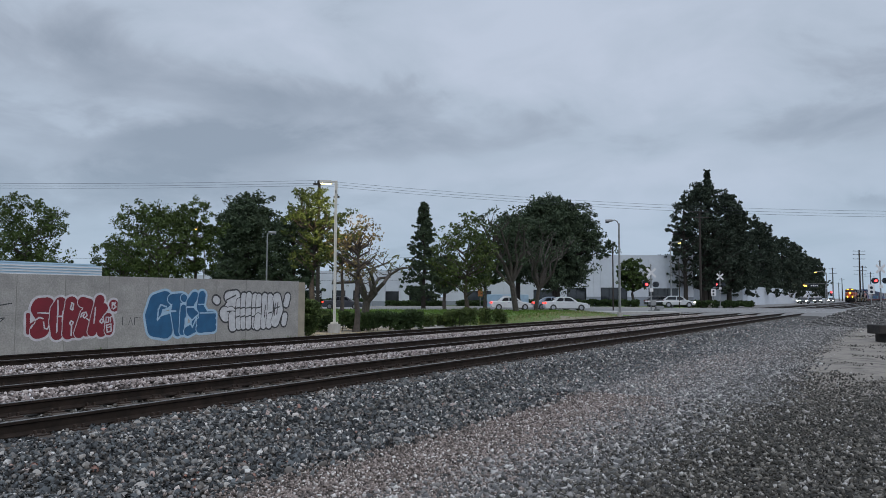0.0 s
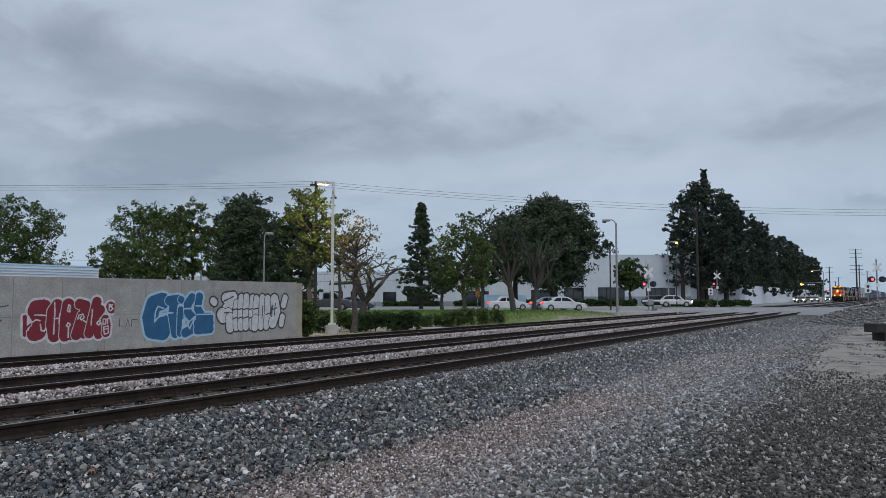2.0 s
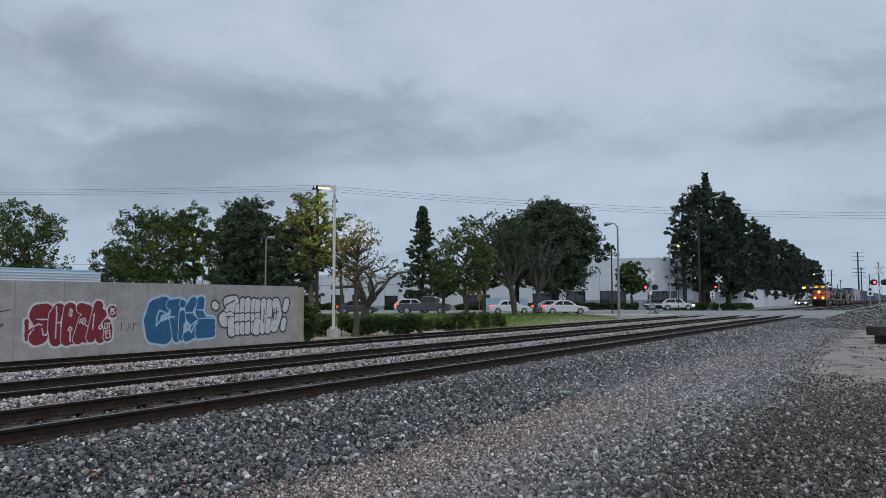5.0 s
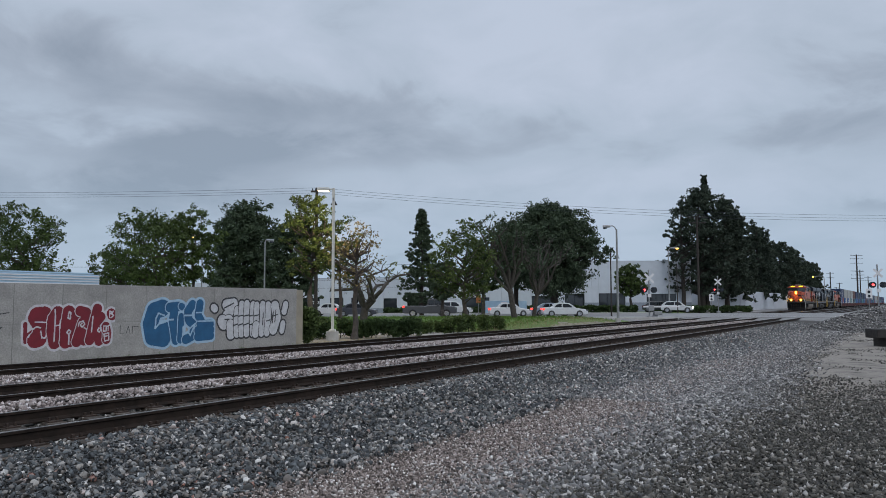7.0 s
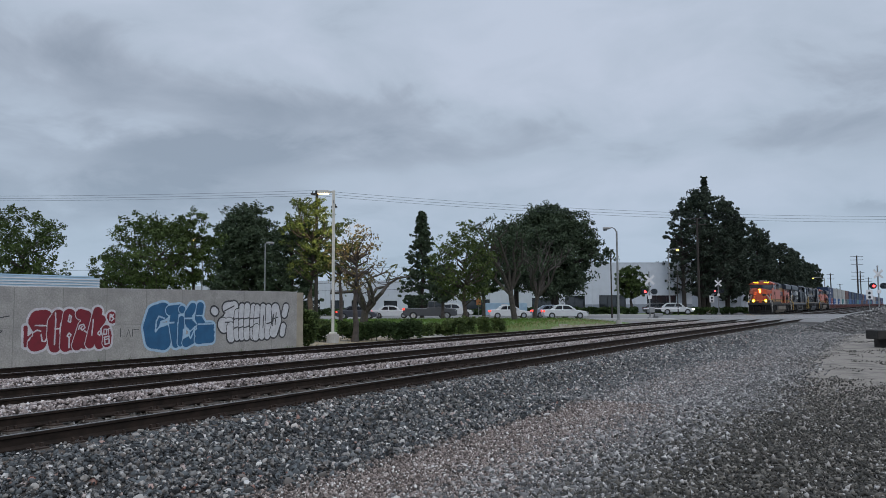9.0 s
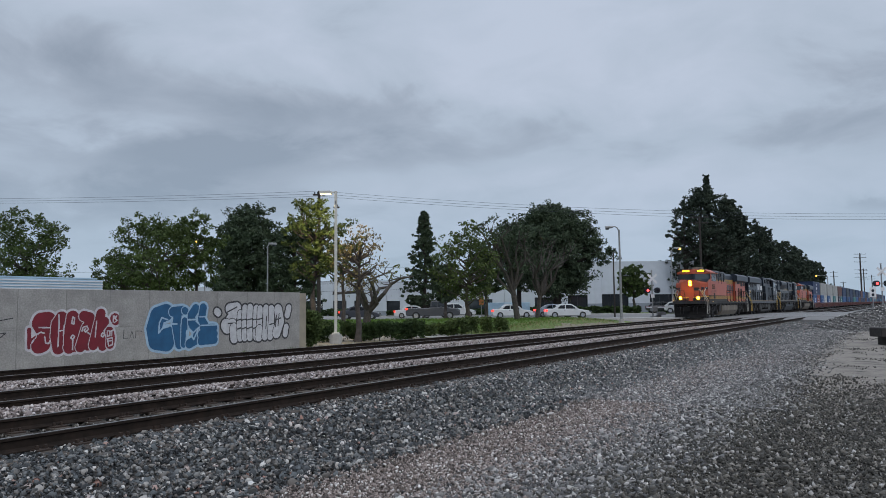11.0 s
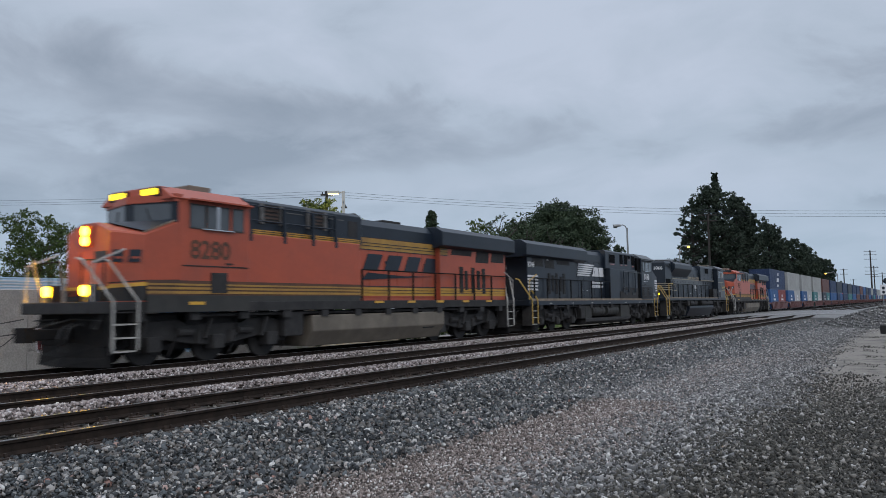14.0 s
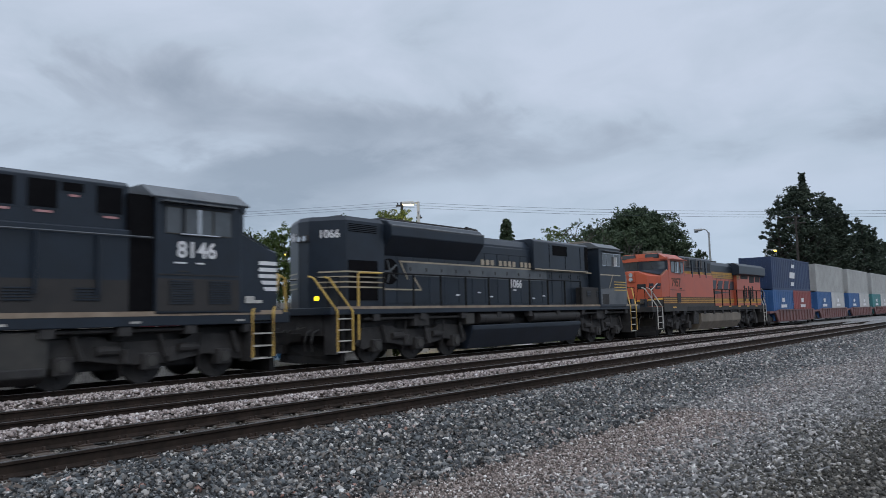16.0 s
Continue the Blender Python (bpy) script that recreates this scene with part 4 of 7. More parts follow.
    for side in (-1, 1):
        bm = bmesh.new()
        disc(bm, (side * 0.8, 1.04, 1.87), (0, -1, 0), 0.125, 0.05, 14)
        part("ditch_light", bm, "lamp_head" if lit else "chrome", t)
        part("ditch_bracket", crate(side * 0.8 - 0.15, side * 0.8 + 0.15, 1.06, 1.3, 1.56, 2.02, bevel=0.02), "black", t)
    part("nose_door", crate(-0.78, -0.3, 1.56 + dy, 1.578 + dy, 1.75, 2.85, bevel=0.004), body, t)


def hood(t, mat, top, y0, y1, w, z0, z1, chamfer=0.22):
    part("hood", section([(-w, z0), (w, z0), (w, z1 - chamfer), (w - chamfer * 0.8, z1), (-w + chamfer * 0.8, z1), (-w, z1 - chamfer)], y0, y1, bevel=0.015), mat, t)
    for k in range(int((y1 - y0) / 0.82)):
        a = y0 + 0.12 + k * 0.82
        for side in (-1, 1):
            d = part("hood_door", crate(min(side * w, side * (w + 0.014)), max(side * w, side * (w + 0.014)), a, a + 0.76, z0 + 0.12, z1 - chamfer - 0.25, bevel=0.004), mat, t)
            part("latch", crate(min(side * w, side * (w + 0.035)), max(side * w, side * (w + 0.035)), a + 0.08, a + 0.14, (z0 + z1) / 2 - 0.1, (z0 + z1) / 2 + 0.02), top, d)


def underframe(t, L, sill_mat, tank_mat, tank):
    part("frame", crate(-1.46, 1.46, 0.75, L - 0.75, 1.32, 1.6, bevel=0.02), sill_mat, t)
    y0, y1 = tank
    h = 0 if tank_mat == "tank_grey" else -0.62
    part("fuel_tank", section([(-1.4, 1.16 + h), (-1.4, 0.66 + h / 2), (-1.1, 0.19), (1.1, 0.19), (1.4, 0.66 + h / 2), (1.4, 1.16 + h)], y0, y1, bevel=0.03), tank_mat, t)
    for side in (-1, 1):
        for k in range(7 if tank_mat != "tank_grey" else 0):
            part("sill_reflector", crate(*sorted((side * 1.46, side * 1.468)), 2.2 + k * 2.8, 2.45 + k * 2.8, 1.39, 1.44), "white_rail", t)
        for k in range(12):
            y = 1.9 + k * 1.65
            part("sill_bracket", crate(*sorted((side * 1.2, side * 1.44)), y, y + 0.3, 1.12, 1.34), "under", t)
    for y in (7.4, 14.6):
        for sx in (-1.3, 1.3):
            part("air_pipe", bars([(sx, y - 3.8, 1.24), (sx, y + 3.9, 1.24)], 0.045, 8), "under", t)
        for sx in (-1, 1):
            part("equipment_box", crate(*sorted((sx * 0.9, sx * 1.36)), y - 0.45, y + 0.35, 0.55, 1.28, bevel=0.03), "under", t)


GE_LENGTH = 22.3


def ge_loco(name, label, scheme):
    """A modern six-axle locomotive with a winged radiator."""
    orange = scheme != "black"
    body = "orange" if orange else "black"
    rail = "white_rail" if orange else "yellow_rail"
    t = thing(name, Matrix(), label, "locomotive", "locomotives of the train")
    L, z0 = GE_LENGTH, 1.6
    underframe(t, L, "under" if orange else "black", "tank_grey" if orange else "under", (8.1, 15.6) if orange else (7.0, 14.4))
    if not orange:
        for a in (8.98, 11.36):
            for sx in (-1.08, 1.08):
                tank = part("air_tank", bars([(sx, a, 0.94), (sx, a + 1.88, 0.94)], 0.32, 18), "sill_grey", t)
                for b in (0.35, 1.5):
                    part("tank_strap", bars([(sx, a + b, 0.94), (sx, a + b + 0.06, 0.94)], 0.33, 18), "under", tank)
    # the black unit's roof gets a lighter grey that carries the sky's light
    ge_cab(t, body, "orange" if orange else "grey_loco", 0.0 if orange else -0.78, scheme == "lead")
    # equipment cabinet behind the cab, as wide as the cab
    part("cabinet", crate(-1.42, 1.42, 5.42 if orange else 5.26, 10.4, z0, 3.5, bevel=0.03), body, t)
    top = 4.54 if orange else 4.62
    part("blower_house", section([(-1.25, 3.5), (1.25, 3.5), (1.25, top - 0.1), (1.12, top), (-1.12, top), (-1.25, top - 0.1)], 5.48 if orange else 5.2, 10.7, bevel=0.02), "black", t)
    if not orange:
        for a, b, c, d in ((9.1, 10.1, 3.86, 4.36), (7.64, 8.2, 3.86, 4.45), (6.79, 7.39, 3.86, 4.45), (6.24, 6.7, 4.25, 4.44), (5.37, 5.95, 3.85, 4.45)):
            slab("screen_frame", 1.252, a - 0.04, b + 0.04, c - 0.04, d + 0.04, "black", t)
            slab("dark_screen", 1.262, a, b, c, d, "shade_and_seam", t)
            slab("warning_plate", 1.262, a + 0.1, b - 0.16, c - 0.11, c - 0.06, "plate_pink", t)
        for side in (-1, 1):
            part("handrail", bars([(side * 1.5, 4.75, 3.35), (side * 1.5, 8.2, 3.35), (side * 1.5, 8.25, 2.0)], 0.024, 6), "grey_loco", t)
            for y in (6.0, 7.3, 8.2):
                part("stanchion", bars([(side * 1.5, y, 2.05), (side * 1.5, y, 3.35)], 0.04, 6), "black", t)
            part("equipment_box", crate(*sorted((side * 0.8, side * 1.38)), 6.95, 8.6, 0.4, 1.26, bevel=0.03), "sill_grey", t)
            part("equipment_box", crate(*sorted((side * 0.8, side * 1.38)), 13.45, 14.4, 0.42, 1.24, bevel=0.03), "sill_grey", t)
            part("step_ladder", crate(*sorted((side * 1.3, side * 1.45)), 8.25, 8.75, 1.64, 2.1), "under", t)
        slab("lower_cabinet", 1.424, 5.28, 8.2, 1.66, 2.36, "cab_dust", t)
        slab("lower_cabinet", 1.502, 2.4, 4.64, 1.66, 2.42, "cab_dust", t)
    for a in (6.04, 7.97) if orange else ():
        louvers(t, 1.25, a + 0.14, a + 0.78, 3.88, 4.42, "louver_brown" if orange else "black", 5)
        for side in (-1, 1):
            for b in (a, a + 0.78):
                part("louver_frame", crate(*sorted((side * 1.25, side * 1.3)), b, b + 0.14, 3.84, 4.44), "louver_grey" if orange else "black", t)
    for y, z in ((7.1, 3.8), (9.0, 3.8)) if orange else ():
        slab("access_panel", 1.252, y, y + 0.74, z, 4.34, "black", t)
        slab("panel_edge", 1.262, y, y + 0.74, 4.24, 4.27, "louver_grey", t)
    if orange:
        # shade of a recess in the housing, painted as a dark slab
        slab("dark_screen", 1.254, 9.98, 10.46, 3.72, 4.26, "under", t)
    for y in (5.56, 6.9, 8.13, 9.2) if orange else ():
        for sx in (-1.4, 1.4):
            part("platform_post", crate(sx - 0.035, sx + 0.035, y - 0.06, y + 0.06, 3.3, 4.33), "black", t)
    for z in (3.9, 4.33) if orange else ():
        for sx in (-1.4, 1.4):
            part("platform_rail", bars([(sx, 5.5, z), (sx, 9.26, z)], 0.022, 6), "black", t)
    # a near-black block paints the shade of the gap behind the cab
    part("recess", crate(-1.40, 1.40, 4.66, 5.27, 1.6, 4.34), "shade_and_seam", t) if not orange else None
    hood(t, body, "black" if orange else "under", 10.4, 15.6, 1.05, z0, 4.4)
    part("roof_cap", section([(-1.07, 3.8), (1.07, 3.8), (1.07, 4.22), (0.86, 4.46), (-0.86, 4.46), (-1.07, 4.22)], 10.5, 15.5, bevel=0.01), "black", t)
    part("exhaust", crate(-0.5, 0.5, 12.9, 14.0, 4.44, 4.62, bevel=0.03), "under", t)
    for k in range(3):
        part("horn", bars([(-0.2 + 0.2 * k, 11.2, 4.66), (-0.2 + 0.2 * k, 11.8 - 0.1 * k, 4.66)], 0.05, 8, 0.11), "under", t)
    part("horn_stand", crate(-0.3, 0.3, 11.4, 11.55, 4.44, 4.64), "under", t)
    # radiator house: body below, black wings above
    part("radiator_house", crate(-1.3, 1.3, 15.5, 20.95 if orange else 21.4, z0, 3.75, bevel=0.02), body, t)
    part("radiator_wing", section([(-1.3, 3.66), (-1.56, 3.76), (-1.56, 4.3), (-1.25, 4.5), (1.25, 4.5), (1.56, 4.3), (1.56, 3.76), (1.3, 3.66)], 15.3 if orange else 14.3, 21.45 if orange else 21.95, bevel=0.02), "black", t)
    for a, b, c in ((16.3, 18.0, 3.44), (18.26, 19.46, 3.2), (19.6, 20.85, 3.26)):
        decal("radiator_screen", [(a, c), (b - 0.1, c), (b, 3.67), (a + 0.1, 3.67)], 1.3, "under", t)
    for a, b, c, d in ((16.94, 17.23, 1.9, 2.98), (17.36, 17.6, 2.03, 2.82), (17.9, 18.17, 1.9, 2.97), (18.35, 18.62, 2.03, 2.86), (18.79, 19.06, 1.88, 2.96)):
        louvers(t, 1.312, a, b, c, d, "under", 9)
    part("rear_light", crate(-0.2, 0.2, *((20.93, 21.0) if orange else (21.38, 21.45)), 3.1, 3.3), "chrome", t)
    ends(t, 0.0, True, rail)
    ends(t, L, False, rail)
    for sx in (-1.42, 1.42):
        handrails(t, "pilot_dark", 10.5, 20.9, sx, z0, 7)
    for y in (1.35, 20.95):
        for side in (-1, 1):
            k = 1 if y < 10 else -1
            part("corner_rail", bars([(side * 1.42, y - 0.5 * k, 1.6), (side * 1.42, y - 0.5 * k, 2.5), (side * 1.42, y + 0.3 * k, 2.85)], 0.025, 6), rail, t)
    sets = truck(4.6, t) + truck(17.7, t)
    if orange:
        for x, a, b in ((1.422, 5.45, 10.4), (1.502, 2.2, 5.45)):
            slab("sill_panel", x + 0.012, a, b, 1.33, 1.75, "sill_grey", t)
            slab("grime_band", x, a, b, 1.75, 2.13, "grime", t)
            stripes(t, "yellow_dirty", x + 0.01, a, b, [(1.79, 1.86), (1.9, 1.96), (2.0, 2.05)])
        for x, a, b in ((1.066, 10.4, 15.5), (1.31, 15.5, 20.95)):
            slab("yellow_band", x - 0.008, a, b, 1.77, 2.07, "yellow_band", t)
            stripes(t, "black", x + 0.002, a, b, [(1.86, 1.878), (1.96, 1.978), (2.085, 2.12)])
        slab("yellow_band", 1.064, 10.5, 15.48, 3.4, 3.8, "yellow_dirty", t)
        stripes(t, "black", 1.075, 10.5, 15.48, [(3.375, 3.4), (3.51, 3.53), (3.61, 3.63)])
        slab("yellow_band", 1.302, 15.5, 16.05, 3.4, 3.7, "yellow_dirty", t)
        stripes(t, "black", 1.313, 15.5, 16.05, [(3.375, 3.4), (3.51, 3.53), (3.61, 3.63)])
        slab("yellow_band", 1.252, 5.6, 10.6, 3.5, 3.66, "yellow_band", t)
        stripes(t, "black", 1.263, 5.6, 10.6, [(3.55, 3.565), (3.61, 3.625)])
        # company lettering as plain slanted bars
        for k in range(4):
            y = 10.95 + k * 1.21
            decal("lettering", [(y, 2.69), (y + 0.86, 2.69), (y + 1.14, 3.24), (y + 0.28, 3.24)], 1.078, "black", t, "black company lettering")
            decal("letter_edge", [(y + 0.02, 2.66), (y + 0.84, 2.66), (y + 0.86, 2.69), (y, 2.69)], 1.078, "yellow_dirty", t)
        decal("swoosh", [(10.9, 2.32), (11.2, 2.58), (13.4, 2.5), (15.6, 2.54), (13.0, 2.42)], 1.08, "black", t)
        for side in (-1, 1):
            # lettering that runs round the tapered corner
            for u0, u1 in ((0.06, 0.42), (0.52, 0.92)):
                bm = bmesh.new()
                bm.faces.new([bm.verts.new((side * (0.9 + 0.57 * u + 0.012), 1.57 + 0.58 * u - 0.012, z)) for u, z in ((u0, 2.56), (u1 - 0.04, 2.56), (u1, 2.86), (u0 + 0.05, 2.86))])
                thicken(bm, 0.008)
                part("lettering", bm, "black", t, "black company lettering on the nose")
                bm = bmesh.new()
                bm.faces.new([bm.verts.new((side * (0.9 + 0.57 * u + 0.022), 1.57 + 0.58 * u - 0.02, z)) for u, z in ((u0 + 0.12, 2.64), (u1 - 0.05, 2.64), (u1 - 0.05, 2.69), (u0 + 0.12, 2.69))])
                thicken(bm, 0.006)
                part("letter_gap", bm, "orange", t)
            part("lettering", crate(*sorted((side * 0.3, side * 0.8)), 1.565, 1.58, 2.56, 2.84), "black", t, "black company lettering on the nose")
            part("nose_band", crate(*sorted((side * 0.2, side * 0.88)), 1.56, 1.58, 1.62, 1.9), "under", t)
            part("nose_stripe", crate(*sorted((side * 0.2, side * 0.88)), 1.555, 1.58, 1.9, 1.98), "yellow", t)
            # trim round the tapered corner
            for z, h, m in ((1.62, 0.36, "under"), (1.98, 0.09, "yellow"), (2.09, 0.03, "under")):
                bm = bmesh.new()
                lo = [bm.verts.new((side * x, y, z + r)) for x, y, r in ((0.895, 1.57, -0.05 if z > 1.9 else 0), (1.465, 2.15, 0), (1.51, 3.1, 0.03 if z > 1.9 else 0))]
                hi = [bm.verts.new((side * x, y, z + h + r)) for x, y, r in ((0.895, 1.57, -0.05), (1.465, 2.15, 0), (1.51, 3.1, 0.03))]
                for i in range(2):
                    bm.faces.new((lo[i], lo[i + 1], hi[i + 1], hi[i]))
                thicken(bm, 0.012)
                part("corner_trim", bm, m, t)
        numbers("8280" if scheme == "lead" else "7957", 0.66, "grime", t, 1.506, 4.1, 2.92)
        slab("cab_door_window", 1.522, 4.1, 4.65, 1.81, 2.35, "under", t)
        for k in range(9):
            y = 3.42 + 1.93 * k
            slab("reflector", 1.524 if y < 5 else 1.444 if y < 10 else 1.462, y, y + 0.48, 1.51, 1.59, "yellow", t)
    else:
        # white slanted bars and company lettering
        for k in range(5):
            z = 2.16 + k * 0.17
            decal("stripe", [(1.18, z), (1.56 + 0.09 * k, z), (1.61 + 0.09 * k, z + 0.1), (1.18, z + 0.1)], 1.462, "paint_white", t)
            slab("stripe", 1.302, 20.25, 21.39, 2.06 + k * 0.165, 2.15 + k * 0.165, "paint_white", t)
        for k in range(6):
            z = 2.95 + k * 0.122
            decal("stripe", [(12.95 - 0.14 * k, z), (14.72 - 0.03 * k, z), (14.69 - 0.03 * k, z + 0.085), (12.84 - 0.14 * k, z + 0.085)], 1.08, "paint_white", t)
        for y in (10.66, 11.42):
            decal("lettering", [(y, 2.96), (y + 0.66, 2.96), (y + 0.78, 3.5), (y + 0.12, 3.5)], 1.08, "paint_white", t, "white company lettering")
        decal("lettering", [(12.1, 2.96), (12.5, 2.96), (12.3, 3.24), (12.3, 3.5)], 1.08, "paint_white", t, "white company lettering")
        for k in range(2):
            for a in range(6):
                slab("lettering", 1.08, 10.86 + 0.31 * a, 11.12 + 0.31 * a, 2.53 - k * 0.24, 2.69 - k * 0.24, "paint_white", t, "white company lettering")
        numbers("8146", 0.54, "paint_white", t, 1.506, 3.6, 3.1)
        for a, b in ((4.22, 3.9), (3.62, 3.42)):
            slab("small_lettering", 1.506, b, a, 2.78, 2.82, "paint_white", t)
        numbers("8146", 0.36, "paint_white", t, 1.306, 20.98, 3.32)
        for y in (6.0, 13.2, 14.0, 19.0):
            slab("notice", 1.425 if y < 10 else 1.085 if y < 15 else 1.305, y, y + 0.18, 3.6 if y > 15 else 2.1, 3.65 if y > 15 else 2.15, "paint_white", t)
        for a in (5.9, 7.3):
            louvers(t, 1.436, a, a + 0.6, 1.9, 2.2, "black", 5)
        for a, b in ((3.68, 4.35), (2.62, 3.3)):
            louvers(t, 1.514, a, b, 1.82, 2.4, "black", 10)
        slab("step_guard", 1.515, 1.95, 2.22, 1.84, 2.02, "white_rail", t)
        slab("step_guard", 1.515, 1.7, 1.95, 1.84, 1.92, "white_rail", t)
        stripes(t, "sill_dust", 1.46, 1.0, 21.3, [(1.55, 1.66)], "sill_edge")
    return t, sets


def emd_loco(name, label):
    """A six-axle heritage locomotive in black with grey lightning stripes and a flared radiator."""
    t = thing(name, Matrix(), label, "locomotive", "locomotives of the train")
    L, z0 = 22.6, 1.72
    part("frame", crate(-1.46, 1.46, 0.75, L - 0.75, 1.5, 1.72, bevel=0.02), "black", t)
    part("centre_sill", crate(-0.9, 0.9, 0.9, L - 0.9, 0.9, 1.52), "under", t)
    part("fuel_tank", section([(-1.42, 1.03), (-1.42, 0.86), (-1.1, 0.19), (1.1, 0.19), (1.42, 0.86), (1.42, 1.03)], 7.0, 15.0, bevel=0.03), "black", t)
    for a, b in ((7.05, 10.85), (12.3, 14.5)):
        for sx in (-1.22, 1.22):
            tank = part("air_tank", bars([(sx, a, 1.28), (sx, b, 1.28)], 0.21, 18), "cab_dust", t)
            for y in (a + 0.3, b - 0.36):
                part("tank_strap", bars([(sx, y, 1.28), (sx, y + 0.06, 1.28)], 0.218, 18), "under", tank)
    for side in (-1, 1):
        part("filter_box", crate(*sorted((side * 0.95, side * 1.4)), 14.85, 15.35, 1.08, 1.48, bevel=0.03), "sill_grey", t)
        for k in range(9):
            y = 2.2 + k * 2.2
            part("sill_bracket", crate(*sorted((side * 1.2, side * 1.44)), y, y + 0.26, 1.3, 1.52), "under", t)
        for y in (4.9, 17.7):
            part("air_pipe", bars([(side * 1.3, y - 2.9, 1.36), (side * 1.3, y + 2.7, 1.36)], 0.04, 8), "under", t)
            part("equipment_box", crate(*sorted((side * 0.95, side * 1.36)), y - 0.35, y + 0.4, 1.08, 1.48, bevel=0.03), "under", t)
    cab(t, "black", "grey_loco", 1.1, 1.6, "grey_loco", lit=False)
    hood(t, "black", "under", 5.4, 19.5, 1.05, z0, 4.3)
    part("blower_house", section([(-1.25, 3.2), (1.25, 3.2), (1.25, 4.38), (1.12, 4.48), (-1.12, 4.48), (-1.25, 4.38)], 5.75, 10.45, bevel=0.03), "black", t)
    slab("intake_screen", 1.252, 7.7, 8.95, 3.85, 4.28, "shade_and_seam", t)
    # flat slab on the side; its near-black colour is the recess's shade
    slab("dark_recess", 1.252, 5.8, 6.1, 3.3, 4.36, "shade_and_seam", t)
    for k in range(3):
        slab("hatch_line", 1.252, 6.5 + 1.35 * k, 6.53 + 1.35 * k, 3.3, 4.3, "shade_and_seam", t)
    part("inverter_cabinet", crate(-1.4, 1.4, 4.6, 6.7, z0, 2.52, bevel=0.03), "cab_dust", t)
    for a in (5.0, 5.9):
        louvers(t, 1.404, a, a + 0.4, 2.1, 2.38, "black", 4)
    part("brake_hatch", section([(-1.07, 3.7), (1.07, 3.7), (1.07, 3.98), (0.8, 4.36), (-0.8, 4.36), (-1.07, 3.98)], 10.4, 14.4, bevel=0.02), "black", t)
    part("horn_stand", crate(-0.25, 0.25, 13.3, 13.6, 4.3, 4.62), "under", t)
    for k in range(3):
        part("horn", bars([(-0.25 + 0.25 * k, 13.0, 4.68), (-0.25 + 0.25 * k, 13.7, 4.68)], 0.06, 8, 0.12), "under", t)
    # the flare: a deep overhang that slopes in below to the hood's side
    part("radiator_flare", section([(-1.06, 3.36), (-1.54, 3.96), (-1.54, 4.26), (-1.34, 4.46), (-0.9, 4.56), (0.9, 4.56), (1.34, 4.46), (1.54, 4.26), (1.54, 3.96), (1.06, 3.36)], 14.3, 19.32, bevel=0.03), "black", t)
    # lighter bars paint the highlight along the flare's rounded upper edge
    for sx in (-1.5, 1.5):
        part("flare_lip", bars([(sx, 14.32, 4.28), (sx, 19.3, 4.28)], 0.05, 10), "grey_loco", t)
    part("fan_deck", crate(-0.8, 0.8, 14.6, 19.0, 4.54, 4.64, bevel=0.03), "under", t)
    # rear end with cut corners
    ring = [(-1.28, 19.4), (1.28, 19.4), (1.28, 21.05), (0.24, 21.6), (-0.24, 21.6), (-1.28, 21.05)]
    bm = bmesh.new()
    rows = []
    for z, k in ((z0, 1.0), (4.34, 1.0), (4.47, 0.93)):
        rows.append([bm.verts.new((x * k, 20.4 + (y - 20.4) * k, z)) for x, y in ring])
    for a, b in zip(rows, rows[1:]):
        for i in range(6):
            bm.faces.new((a[i], a[(i + 1) % 6], b[(i + 1) % 6], b[i]))
    bm.faces.new(rows[0][::-1])
    bm.faces.new(rows[-1])
    rear = part("rear_house", bm, "black", t)
    slab("intake_grille", 1.284, 19.72, 20.98, 1.92, 3.14, "shade_and_seam", t)
    for side in (-1, 1):
        for k in range(5):
            part("vent_slat", crate(*sorted((side * 1.28, side * 1.292)), 19.75, 20.95, 4.0 + 0.055 * k, 4.025 + 0.055 * k), "shade_and_seam", rear)
        bm = bmesh.new()
        disc(bm, (side * 1.06, 18.95, 2.86), (side, 0, 0), 0.42, 0.02, 20)
        fan = part("blower_fan", bm, "shade_and_seam", t)
        for k in range(5):
            a = 2 * math.pi * k / 5
            part("fan_blade", bars([(side * 1.085, 18.95, 2.86), (side * 1.085, 18.95 + 0.38 * math.cos(a), 2.86 + 0.38 * math.sin(a))], 0.03, 5), "grey_loco", fan)
        # cream lines that run round the cut corner
        for k in range(4):
            z = 2.3 + 0.155 * k
            bm = bmesh.new()
            line = [(side * 1.302, 19.42), (side * 1.302, 21.07), (side * 0.5, 21.47)]
            lo = [bm.verts.new((x, y, z)) for x, y in line]
            hi = [bm.verts.new((x, y, z + 0.045)) for x, y in line]
            for i in range(2):
                bm.faces.new((lo[i], lo[i + 1], hi[i + 1], hi[i]))
            thicken(bm, 0.006)
            part("stripe", bm, "stripe_tan", t)
        word("1066", 0.34, "paint_white", t, pose(side * 0.82, 21.305, 3.92, 90, 0, 152 if side > 0 else 208))
        bm = bmesh.new()
        disc(bm, (side * 1.05, 22.0, 1.98), (0, 1, 0), 0.07, 0.04, 10)
        part("marker_light", bm, "lamp_board" if side < 0 else "glass", t, "small yellow marker light")
    lamp = part("rear_light_box", crate(-0.26, 0.26, 21.58, 21.66, 3.72, 3.92), "under", t)
    for sx in (-0.12, 0.12):
        bm = bmesh.new()
        disc(bm, (sx, 21.66, 3.82), (0, 1, 0), 0.09, 0.03, 12)
        part("headlight", bm, "chrome", lamp)
    slab("door_seam", 0.2, 21.5, 21.602, 1.8, 3.4, "shade_and_seam", rear)
